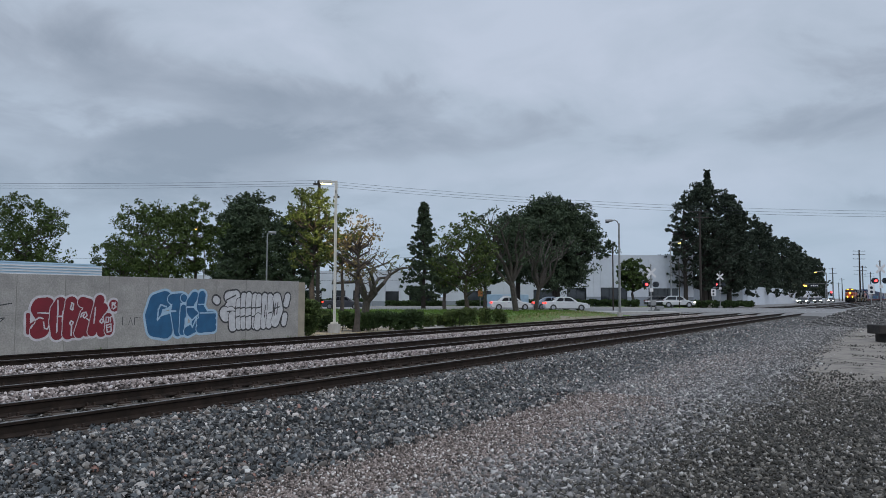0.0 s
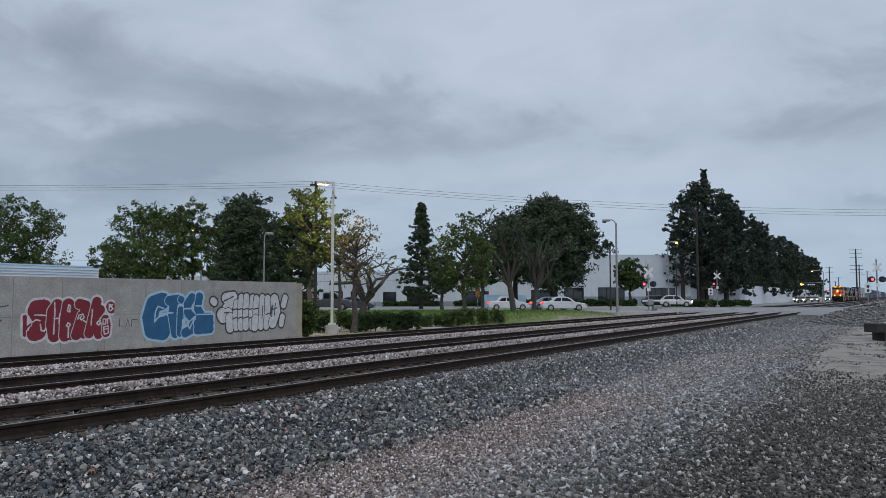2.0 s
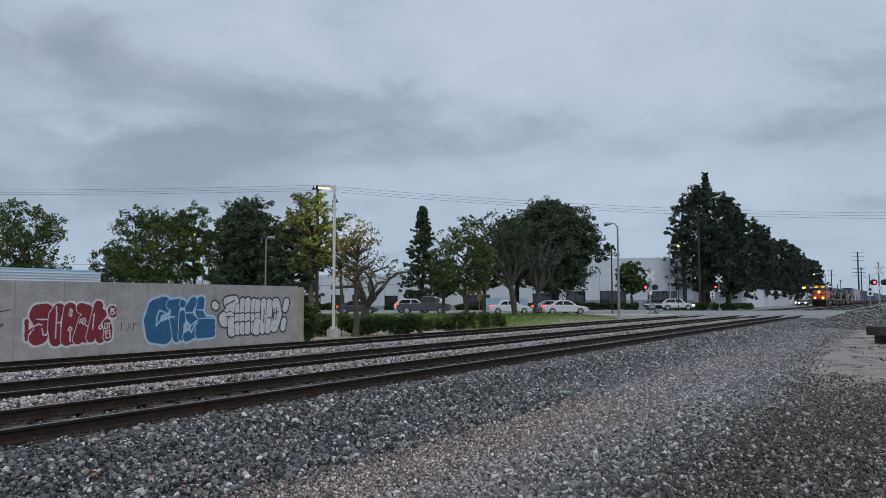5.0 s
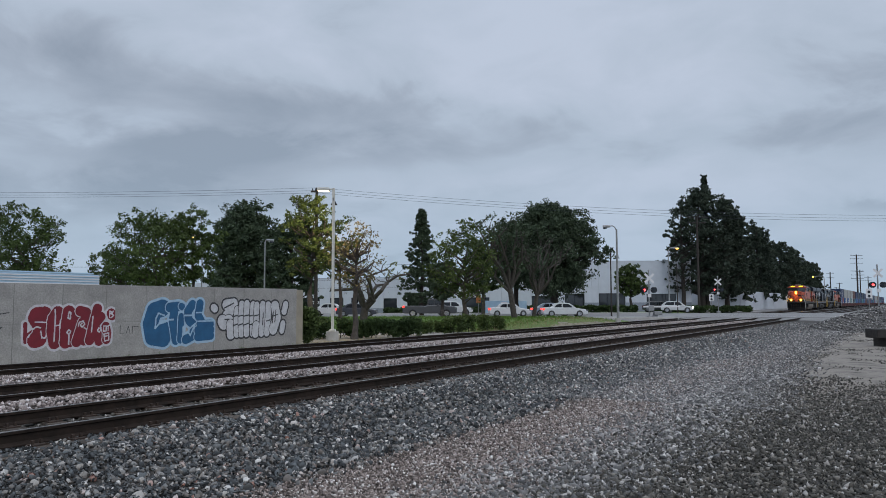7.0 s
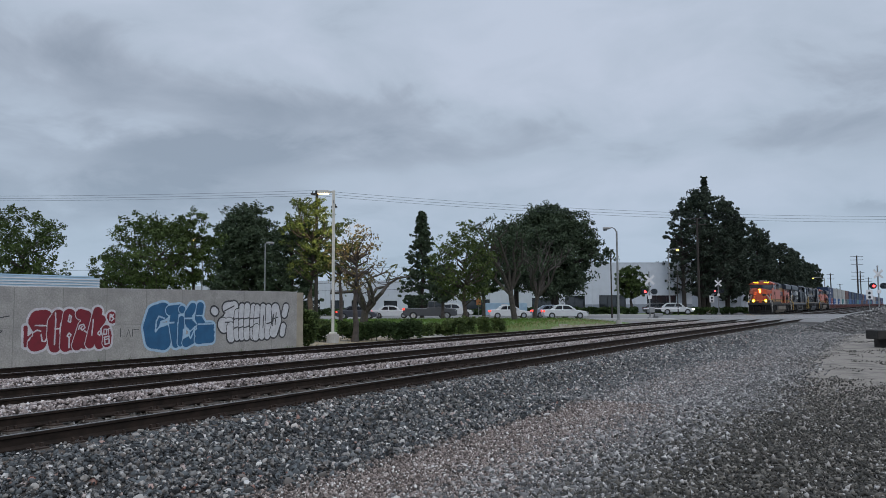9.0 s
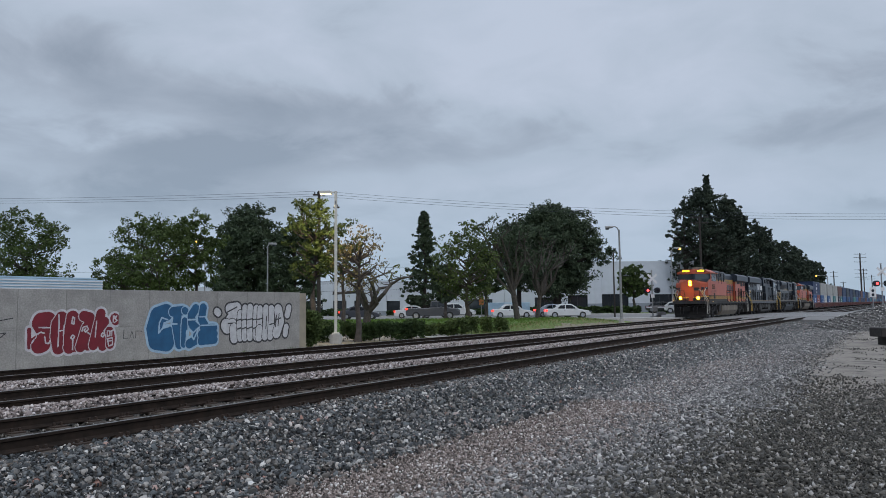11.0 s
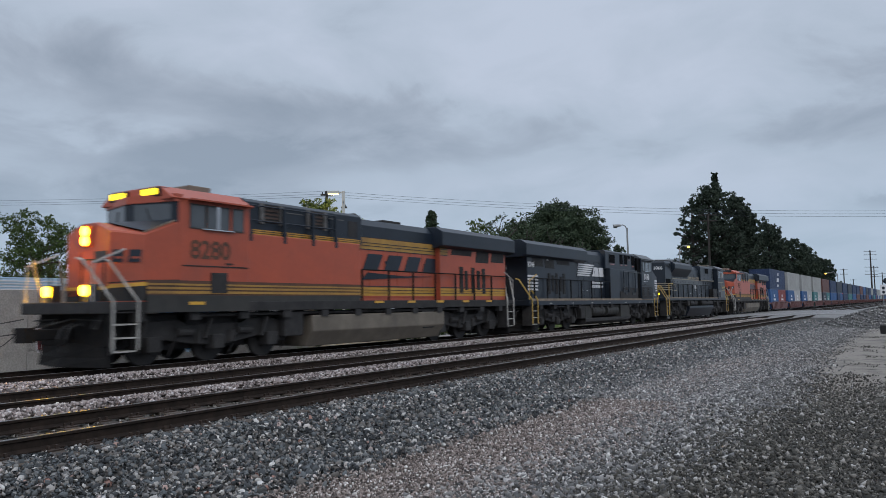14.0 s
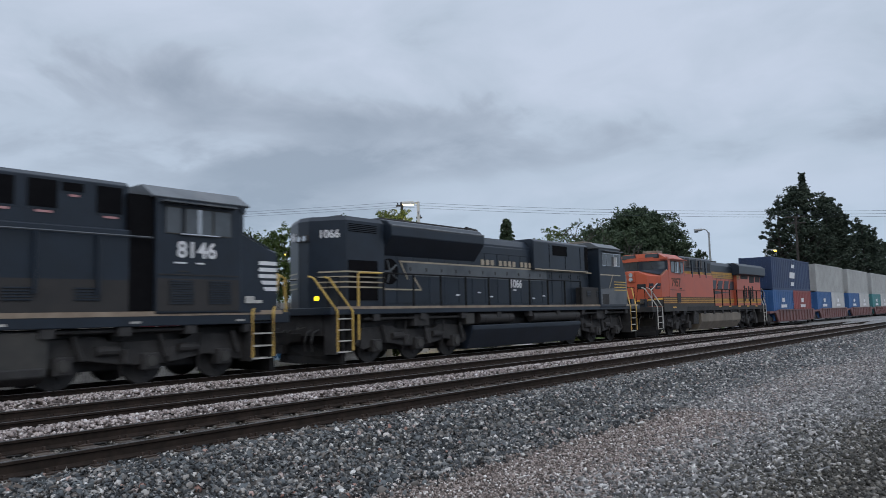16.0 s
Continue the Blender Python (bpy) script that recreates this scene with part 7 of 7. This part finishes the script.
def signal(m, label, height, boom=False, cross=0.9, lit=(True, False)):
    """Railway crossing signal: mast, crossbuck, two round lamps with black shields, bell, gate mechanism."""
    t = thing("crossing_signal", m, label, "crossing signal", "railway crossing signals")
    part("mast", bars([(0, 0, -0.3), (0, 0, height)], 0.07, 10), "galv", t)
    part("base", crate(-0.25, 0.25, -0.25, 0.25, -0.2, 0.12, bevel=0.03), "galv", t)
    zc = height - 0.75
    for k, turn in enumerate((42, -42)):
        ob = part("crossbuck", crate(-cross * 0.75, cross * 0.75, -0.1 - 0.015 * k, -0.09 - 0.015 * k, -0.115, 0.115), "paint_white", t, "white crossbuck board")
        ob.matrix_basis = pose(0, 0, zc, 0, turn, 0)
    zl = height - 1.95
    bar = part("lamp_bar", crate(-0.62, 0.62, -0.05, 0.05, zl - 0.03, zl + 0.03), "galv", t)
    for k, sx in enumerate((-0.55, 0.55)):
        bm = bmesh.new()
        disc(bm, (sx, -0.12, zl), (0, -1, 0), 0.3, 0.03, 20)
        sh = part("shield", bm, "black", bar)
        bm = bmesh.new()
        disc(bm, (sx, -0.15, zl), (0, -1, 0), 0.13, 0.05, 14)
        part("lens", bm, "lamp_red" if lit[k] else "glass", bar)
        part("hood", bars([(sx, -0.14, zl + 0.14), (sx, -0.42, zl + 0.13)], 0.05, 6), "black", bar)
        bm = bmesh.new()
        disc(bm, (sx, 0.12, zl), (0, 1, 0), 0.3, 0.03, 20)
        part("shield", bm, "black", bar)
    part("track_sign", crate(-0.2, 0.2, -0.09, -0.08, zl - 0.75, zl - 0.4), "paint_white", t)
    part("bell", bars([(0, 0, height), (0, 0, height + 0.14)], 0.12, 10, 0.05), "galv", t)
    if boom:
        part("gate_mechanism", crate(-0.3, 0.3, -0.5, 0.1, 0.6, 1.15, bevel=0.04), "galv", t)
        part("counterweight", crate(0.3, 1.2, -0.5, -0.2, 0.2, 0.55, bevel=0.03), "galv", t)
        part("gate_arm", crate(-0.9, 3.2, -0.42, -0.36, 0.95, 1.08), "paint_white", t, "white and red gate arm")
        bm = bmesh.new()
        disc(bm, (0.5, -0.3, 0.05), (0, 1, 0), 0.3, 0.1, 14)
        part("weight_disc", bm, "galv", t)
    return t


def wire(a, b, sag, r, label, n=24):
    pa, pb = Vector(a), Vector(b)
    pts = [pa.lerp(pb, k / n) - Vector((0, 0, sag * 4 * (k / n) * (1 - k / n))) for k in range(n + 1)]
    return tagged(part("overhead_wire", bars(pts, r, 5), "black"), label, "wire", "overhead wires")


def street_furniture():
    lamp_post()
    cobra_lamp(at(15.1, 63), 8.0, 0.6, -1, "galv", "lamp_warm", "grey cobra-head street lamp, unlit", 0.12, False)
    cobra_lamp(at(32.5, 105), 9.3, 0.9, 1, "galv", "lamp_orange", "street lamp with an orange glow", 0.12)
    cobra_lamp(at(along(-423, 56), 56), 6.6, 0.2, -1, "galv", "lamp_orange", "slim street lamp with an orange glow behind the wall", 0.06)
    cobra_lamp(at(along(-312, 60), 60), 6.6, 0.15, 1, "galv", "lamp_warm", "slim grey lamp post behind the wall, unlit", 0.08, False)
    cobra_lamp(at(along(679, 185), 185), 8.0, 2.4, -1, "galv", "lamp_orange", "distant street lamp with an orange glow", 0.14)
    utility_pole(at(along(-221, 60), 60), 10.9, (10.6,), "dark wooden utility pole behind the trees", 0.16, 1.0)
    utility_pole(at(along(-190, 62), 62), 10.0, (9.8,), "dark wooden pole behind the lamp post", 0.1, 0.5)
    utility_pole(at(along(456, 112), 112), 14.6, (14.5, 13.6), "tall wooden utility pole with crossarms beside the crossing", 0.2, 2.8)
    utility_pole(at(along(301, 80), 80), 6.9, (), "thin dark pole on the lawn", 0.09)
    utility_pole(at(along(418, 101), 101), 6.8, (), "thin dark pole beside the crossing", 0.08)
    utility_pole(at(along(738, 300), 300), 21.0, (20.6, 19.2, 17.4, 14.2, 12.6, 11.2), "tall distant power pole with many crossarms", 0.35, 5.0)
    utility_pole(at(along(743, 420), 420), 20.0, (19.0, 17.0, 14.0), "tall distant wooden power pole", 0.35, 5.0)
    utility_pole(at(along(757, 520), 520), 20.0, (19.0, 17.0), "tall distant wooden power pole", 0.35, 5.0)
    utility_pole(at(along(690, 330), 330), 15.0, (14.5, 12.5), "distant wooden power pole", 0.3, 3.4)
    utility_pole(at(along(706, 430), 430), 13.0, (12.5,), "distant wooden power pole", 0.3, 3.4)
    utility_pole(at(along(700, 500), 500), 12.0, (11.5,), "distant wooden power pole", 0.3, 3.4)
    signal(at(along(368, 76), 76, 0, 12), "railway crossing signal with a gate, red lamp lit", 4.7, True, lit=(True, False))
    signal(at(along(490, 114), 114), "railway crossing signal with a white crossbuck and red lamp", 5.4, False, lit=(True, False))
    signal(at(along(774, 75), 75), "tall railway crossing signal beside a gravel heap, red lamp lit", 5.15, False, 0.8, (True, False))
    t = thing("traffic_light", at(along(690, 190), 190), "distant traffic light showing red", "traffic light")
    part("pole", bars([(0, 0, -0.2), (0, 0, 5.2)], 0.1, 8), "galv", t)
    h = part("housing", crate(-0.9, -0.3, -0.2, 0.2, 2.0, 3.2, bevel=0.05), "black", t)
    part("lens", crate(-0.8, -0.4, -0.24, -0.2, 2.75, 3.1), "lamp_red", h)
    t = thing("street_sign", at(along(656, 190), 190), "small lit street name sign on a mast arm", "street sign")
    part("board", crate(-1.4, 1.2, -0.05, 0.05, 4.2, 5.0), "black", t)
    for k in range(4):
        part("lettering", crate(-0.8 + 0.5 * k, -0.45 + 0.5 * k, -0.06, -0.05, 4.45, 4.75), "paint_white", t)
    part("amber_lens", crate(-2.6, -1.9, -0.1, 0.1, 4.45, 4.75), "lamp_orange", t)
    part("arm", bars([(-2.6, 0.1, 5.0), (3.0, 0.1, 5.1), (3.0, 0.1, 0)], 0.08, 6), "galv", t)
    t = thing("road_sign", at(along(478, 112), 112), "white crossing sign board on a post", "road sign", "road signs")
    part("post", bars([(0, 0, -0.2), (0, 0, 2.8)], 0.05, 8), "galv", t)
    b = part("board", crate(-0.35, 0.35, -0.06, -0.04, 1.7, 2.75), "paint_white", t)
    for z in (1.95, 2.4):
        bm = bmesh.new()
        disc(bm, (0, -0.06, z), (0, -1, 0), 0.16, 0.01, 14)
        part("symbol", bm, "black", b)
    t = copy_thing(t, at(along(757, 80), 80, 0.15))
    t = thing("road_sign", at(along(66, 62), 62), "orange diamond road sign on a thin post", "road sign", "road signs")
    part("post", bars([(0, 0, -0.2), (0, 0, 1.9)], 0.03, 6), "galv", t)
    ob = part("board", crate(-0.2, 0.2, -0.04, -0.03, -0.3, 0.3), "lamp_off_orange", t)
    ob.matrix_basis = pose(0, 0, 1.75)
    t = thing("bin", at(along(471, 112), 112), "grey concrete litter bin beside the crossing", "bin")
    part("body", bars([(0, 0, -0.1), (0, 0, 0.85)], 0.36, 14, 0.4), "concrete_light", t)
    part("rim", bars([(0, 0, 0.85), (0, 0, 0.92)], 0.43, 14), "concrete", t)
    # three wires on the tall poles along the street
    for k, dz in enumerate((0.0, -0.22, -0.42)):
        a = STREET @ Vector((along(-221, 60), 60, 10.9 + dz))
        b = STREET @ Vector((along(820, 64), 64, 9.0 + dz * 1.2))
        c = STREET @ Vector((-75, 72, 13.05 + dz))
        wire(a, b, 0.55, 0.010, "thin dark overhead wire above the street")
        wire(a, c, 0.5, 0.010, "thin dark overhead wire above the street")
    for z in (5.1, 4.75, 3.7, 6.9):
        wire(STREET @ Vector((-80, 105, z)), STREET @ Vector((15, 105, z + 0.4)), 0.4, 0.02, "thin dark distant overhead wire")


M["lamp_off_orange"] = material("orange sign paint", (0.45, 0.16, 0.05), 0.6)
street_furniture()


# ---- vehicles on the street ----
CAR_PAINT = {}


def paint(name, c):
    if name not in CAR_PAINT:
        CAR_PAINT[name] = name + " car paint"
        M[CAR_PAINT[name]] = material(CAR_PAINT[name], c, 0.28, 0, tuple(a * 0.92 for a in c), 1.0)
    return CAR_PAINT[name]


def car(color, rgb, length, label, kind="sedan", brake=True, front=False):
    """Drives along +x. Body shell, cabin glass, four wheels, lamps, plates of trim."""
    t = thing({"sedan": "car", "pickup": "pickup_truck", "suv": "car"}[kind], Matrix(), label, "pickup truck" if kind == "pickup" else "car", "vehicles on the street")
    p = paint(color, rgb)
    L, w = length, 0.9
    h = {"sedan": 1.45, "pickup": 1.9, "suv": 1.65}[kind]
    belt = {"sedan": 0.92, "pickup": 1.2, "suv": 1.05}[kind]
    low = 0.24 if kind == "sedan" else 0.38
    X = lambda f: -L / 2 + f * L
    if kind == "pickup":
        body = [(X(0), low + 0.1), (X(0), belt - 0.03), (X(0.44), belt - 0.03), (X(0.44), belt + 0.03), (X(0.74), belt + 0.02), (X(0.97), belt - 0.1), (X(1), belt - 0.35), (X(1), low + 0.1), (X(0.97), low), (X(0.03), low)]
        cabin = [(X(0.45), belt), (X(0.465), h - 0.05), (X(0.5), h), (X(0.66), h), (X(0.7), h - 0.06), (X(0.79), belt)]
        glass = [[(X(0.475), belt + 0.06), (X(0.485), h - 0.12), (X(0.575), h - 0.12), (X(0.575), belt + 0.06)], [(X(0.59), belt + 0.06), (X(0.59), h - 0.12), (X(0.68), h - 0.12), (X(0.745), belt + 0.06)]]
    else:
        r0 = 0.2 if kind == "sedan" else 0.06
        body = [(X(0), low + 0.15), (X(0.005), belt - 0.12), (X(0.03), belt + 0.02), (X(0.18), belt + 0.06), (X(0.7), belt + 0.02), (X(0.95), belt - 0.16), (X(1), belt - 0.36), (X(1), low + 0.1), (X(0.96), low), (X(0.03), low)]
        cabin = [(X(r0 - 0.06), belt), (X(r0 + 0.08), h - 0.1), (X(r0 + 0.17), h), (X(0.52), h), (X(0.6), h - 0.08), (X(0.74), belt)]
        glass = [[(X(r0 + 0.05), belt + 0.05), (X(r0 + 0.12), h - 0.15), (X(0.42), h - 0.1), (X(0.42), belt + 0.05)], [(X(0.44), belt + 0.05), (X(0.44), h - 0.1), (X(0.56), h - 0.12), (X(0.68), belt + 0.05)]]
    # profiles are (x, z): draw them out across the width
    def across(prof, y0, y1, bevel=0.0):
        bm = solid(prof, y0, y1, bevel=bevel)
        for v in bm.verts:
            v.co = Vector((v.co.y, v.co.x, v.co.z))
        bmesh.ops.reverse_faces(bm, faces=bm.faces[:])
        return bm
    part("body", across(body, -w, w, 0.07), p, t)
    part("cabin", across(cabin, -w + 0.14, w - 0.14, 0.06), p, t)
    for g in glass:
        for y in (-w + 0.13, w - 0.138):
            part("side_window", across(g, y, y + 0.008), "glass_car", t)
    a, b = cabin[-2], cabin[-1]
    part("windshield", across([(a[0] + 0.01, a[1] - 0.04), (b[0] - 0.05, b[1] + 0.03), (b[0] - 0.02, b[1] + 0.03), (a[0] + 0.04, a[1] - 0.04)], -w + 0.2, w - 0.2), "glass_car", t)
    a, b = cabin[0], cabin[1]
    part("rear_window", across([(a[0] + 0.03, a[1] + 0.05), (b[0] - 0.03, b[1] - 0.03), (b[0], b[1] - 0.03), (a[0] + 0.06, a[1] + 0.05)], -w + 0.2, w - 0.2), "glass_car", t)
    rad = 0.33 if kind == "sedan" else 0.4
    for fx in (0.19, 0.81):
        for y in (-1, 1):
            bm = bmesh.new()
            tube(bm, [(X(fx), y * (w - 0.2), rad), (X(fx), y * (w + 0.015), rad)], rad, 20)
            wh = part("wheel", bm, "rubber", t)
            bm = bmesh.new()
            tube(bm, [(X(fx), y * (w + 0.01), rad), (X(fx), y * (w + 0.03), rad)], rad * 0.62, 14)
            part("rim", bm, "chrome", wh)
    for y in (-1, 1):
        ya, yb = sorted((y * (w - 0.38), y * (w + 0.006)))
        part("tail_light", crate(X(0) - 0.012, X(0.035), ya, yb, belt - 0.22, belt - 0.03), "lamp_tail" if brake else "spray_red", t)
        part("headlight", crate(X(0.955), X(1) + 0.012, ya, yb, belt - 0.34, belt - 0.2), "lamp_white" if not brake else "chrome", t)
        part("mirror", crate(X(0.64), X(0.67), min(y * w, y * (w + 0.16)), max(y * w, y * (w + 0.16)), belt + 0.03, belt + 0.17), p, t)
        part("door_handle", crate(X(0.4), X(0.44), min(y * w, y * (w + 0.02)), max(y * w, y * (w + 0.02)), belt - 0.12, belt - 0.09), "chrome", t)
    return t


moving_cars = []


def traffic():
    silver = car("white", (0.6, 0.62, 0.63), 4.65, "white sedan waiting at the crossing with brake lights on")
    silver.matrix_basis = at(12.84, 77)
    c = car("grey blue", (0.2, 0.24, 0.3), 4.5, "grey blue sedan waiting in the next lane")
    c.matrix_basis = at(12.19, 81.5)
    c = car("white", (0.6, 0.62, 0.63), 4.5, "white car waiting in line on the street")
    c.matrix_basis = at(7.37, 79.5)
    c = car("white", (0.6, 0.62, 0.63), 4.4, "white car beyond the crossing with headlights on", "suv", False)
    c.matrix_basis = at(along(417, 104), 104, 0, -18)
    c = car("dark", (0.03, 0.034, 0.04), 4.5, "dark car parked beyond the crossing", "suv", False)
    c.matrix_basis = at(along(385, 108), 108)
    far = car("dark", (0.03, 0.034, 0.04), 4.5, "distant car with headlights on coming along the road", "suv", False)
    far.matrix_basis = pose(-22.3, 205, -0.06, 0, 0, -90)
    for x, y in ((-25.3, 225), (-22.4, 240), (-25.6, 255), (-22.6, 285)):
        copy_thing(far, pose(x, y, -0.06, 0, 0, -90))
    rows = {
        "sedan": (car("charcoal", (0.05, 0.055, 0.07), 4.4, "charcoal sedan creeping forward in the traffic line"), 80.5, [(0, -10.83), (0.5, -10.39), (1, -9.90), (1.5, -9.53), (2, -9.34), (3, -9.22), (4, -9.16), (16, -9.16)]),
        "pickup": (car("dark grey", (0.075, 0.08, 0.088), 5.6, "dark grey pickup truck that drives up and stops", "pickup"), 77, [(0, -22.24), (1, -16.33), (2, -11.90), (2.5, -9.25), (3, -6.77), (3.5, -4.99), (4.2, -3.22), (5.2, -1.69), (6.3, -1.33), (7, -1.16), (8, -1.16), (16, -1.16)]),
        "white": (car("white", (0.6, 0.62, 0.63), 4.4, "white hatchback moving with the traffic", "suv"), 84.5, [(0, -34.35), (2.4, -18.15), (3, -14.91), (3.5, -12.12), (4.2, -7.78), (5.2, -2.27), (6.3, 0.97), (7, 1.42), (16, 1.42)]),
        "late": (car("white", (0.6, 0.62, 0.63), 4.6, "white sedan arriving behind the pickup truck"), 84.5, [(0, -58.22), (4.2, -27.12), (6.3, -15.78), (7, -12.47), (8, -8.07), (9, -5.67), (10, -4.12), (11.3, -3.34), (16, -3.34)]),
    }
    for t, d, keys in rows.values():
        moving_cars.append((t, [(s, at(p, d)) for s, p in keys]))


traffic()


# ---- the gravel heap and the stack of ties ----
M["timber_dark"] = material("tarred black timber", (0.02, 0.018, 0.017), 0.85, 0, (0.035, 0.03, 0.027), 5, 0.5, 40)

def heap():
    rng = np.random.default_rng(77)
    xs, ys = np.linspace(-9, 9, 60), np.linspace(-7, 9, 54)
    gx, gy = np.meshgrid(xs, ys, indexing="ij")
    r = np.hypot(gx / 5.6, (gy - 0.5) / 5.0)
    lump = np.array([[0.2 * noise.noise((a * 0.6, b * 0.6, 1)) + 0.09 * noise.noise((a * 1.9, b * 1.9, 4)) for b in ys] for a in xs])
    gz = 1.75 * np.clip(1 - r, 0, 1) ** 0.9 + lump * np.clip(1.15 - r, 0, 1) * 1.4 - 0.38 - 0.1 * np.clip(r - 0.95, 0, 1)
    n, m = gx.shape
    i, j = np.meshgrid(np.arange(n - 1), np.arange(m - 1), indexing="ij")
    k = (i * m + j).ravel()
    ob = tagged(bulk("gravel_heap", np.stack([gx, gy, gz], -1).reshape(-1, 3), np.stack([k, k + m, k + m + 1, k + 1], 1), "ballast_ground"),
                "heap of grey crushed stone beside the tracks", "gravel heap", kind="stuff")
    ob.matrix_basis = at(28.6, 46)
    p = np.stack([rng.uniform(-7, 7, 26000), rng.uniform(-6.5, 4, 26000)], 1)
    fi, fj = (p[:, 0] + 9) / 18 * (n - 1), (p[:, 1] + 7) / 16 * (m - 1)
    z = gz[np.clip(np.round(fi).astype(int), 0, n - 1), np.clip(np.round(fj).astype(int), 0, m - 1)]
    keep = np.hypot(p[:, 0] / 5.6, (p[:, 1] - 0.5) / 5.0) < 1.05
    ob = stones("heap_stones", np.column_stack([p, z + 0.01])[keep], rng.uniform(0.025, 0.07, keep.sum()), "stones_mid", "loose grey stones on the gravel heap", rng, False)
    ob.matrix_basis = at(28.6, 46)
    for k, (z, w, off) in enumerate(((-0.36, 3.6, 0.36), (0.0, 3.8, 0.06))):
        t = thing("timber", at(18.95 + off, 29.6 - 0.05 * k, z, 4 * k), "dark stacked railway timber on the dirt yard", "timber", "stacked timbers")
        part("beam", crate(-w / 2, w / 2, -0.45 + 0.1 * k, 0.4, 0, 0.352, bevel=0.025), "timber_dark", t)


heap()


# ---- what moves ----
def motions():
    for t, offset, z, turn in train:
        walk(t, [(s, pose(TRAIN_X, FRONT - SPEED * s + offset, z, 0, 0, turn)) for s in (0, 4, 8, 12, 16)])
    for t, rows in moving_cars:
        walk(t, rows)
    for sets, way in turning:
        for w in sets:
            y = w.location.y
            walk(w, [(k / 30, pose(0, y, 0.53, math.degrees(way * SPEED / 0.53 * k / 30) % 360)) for k in range(481)])


motions()
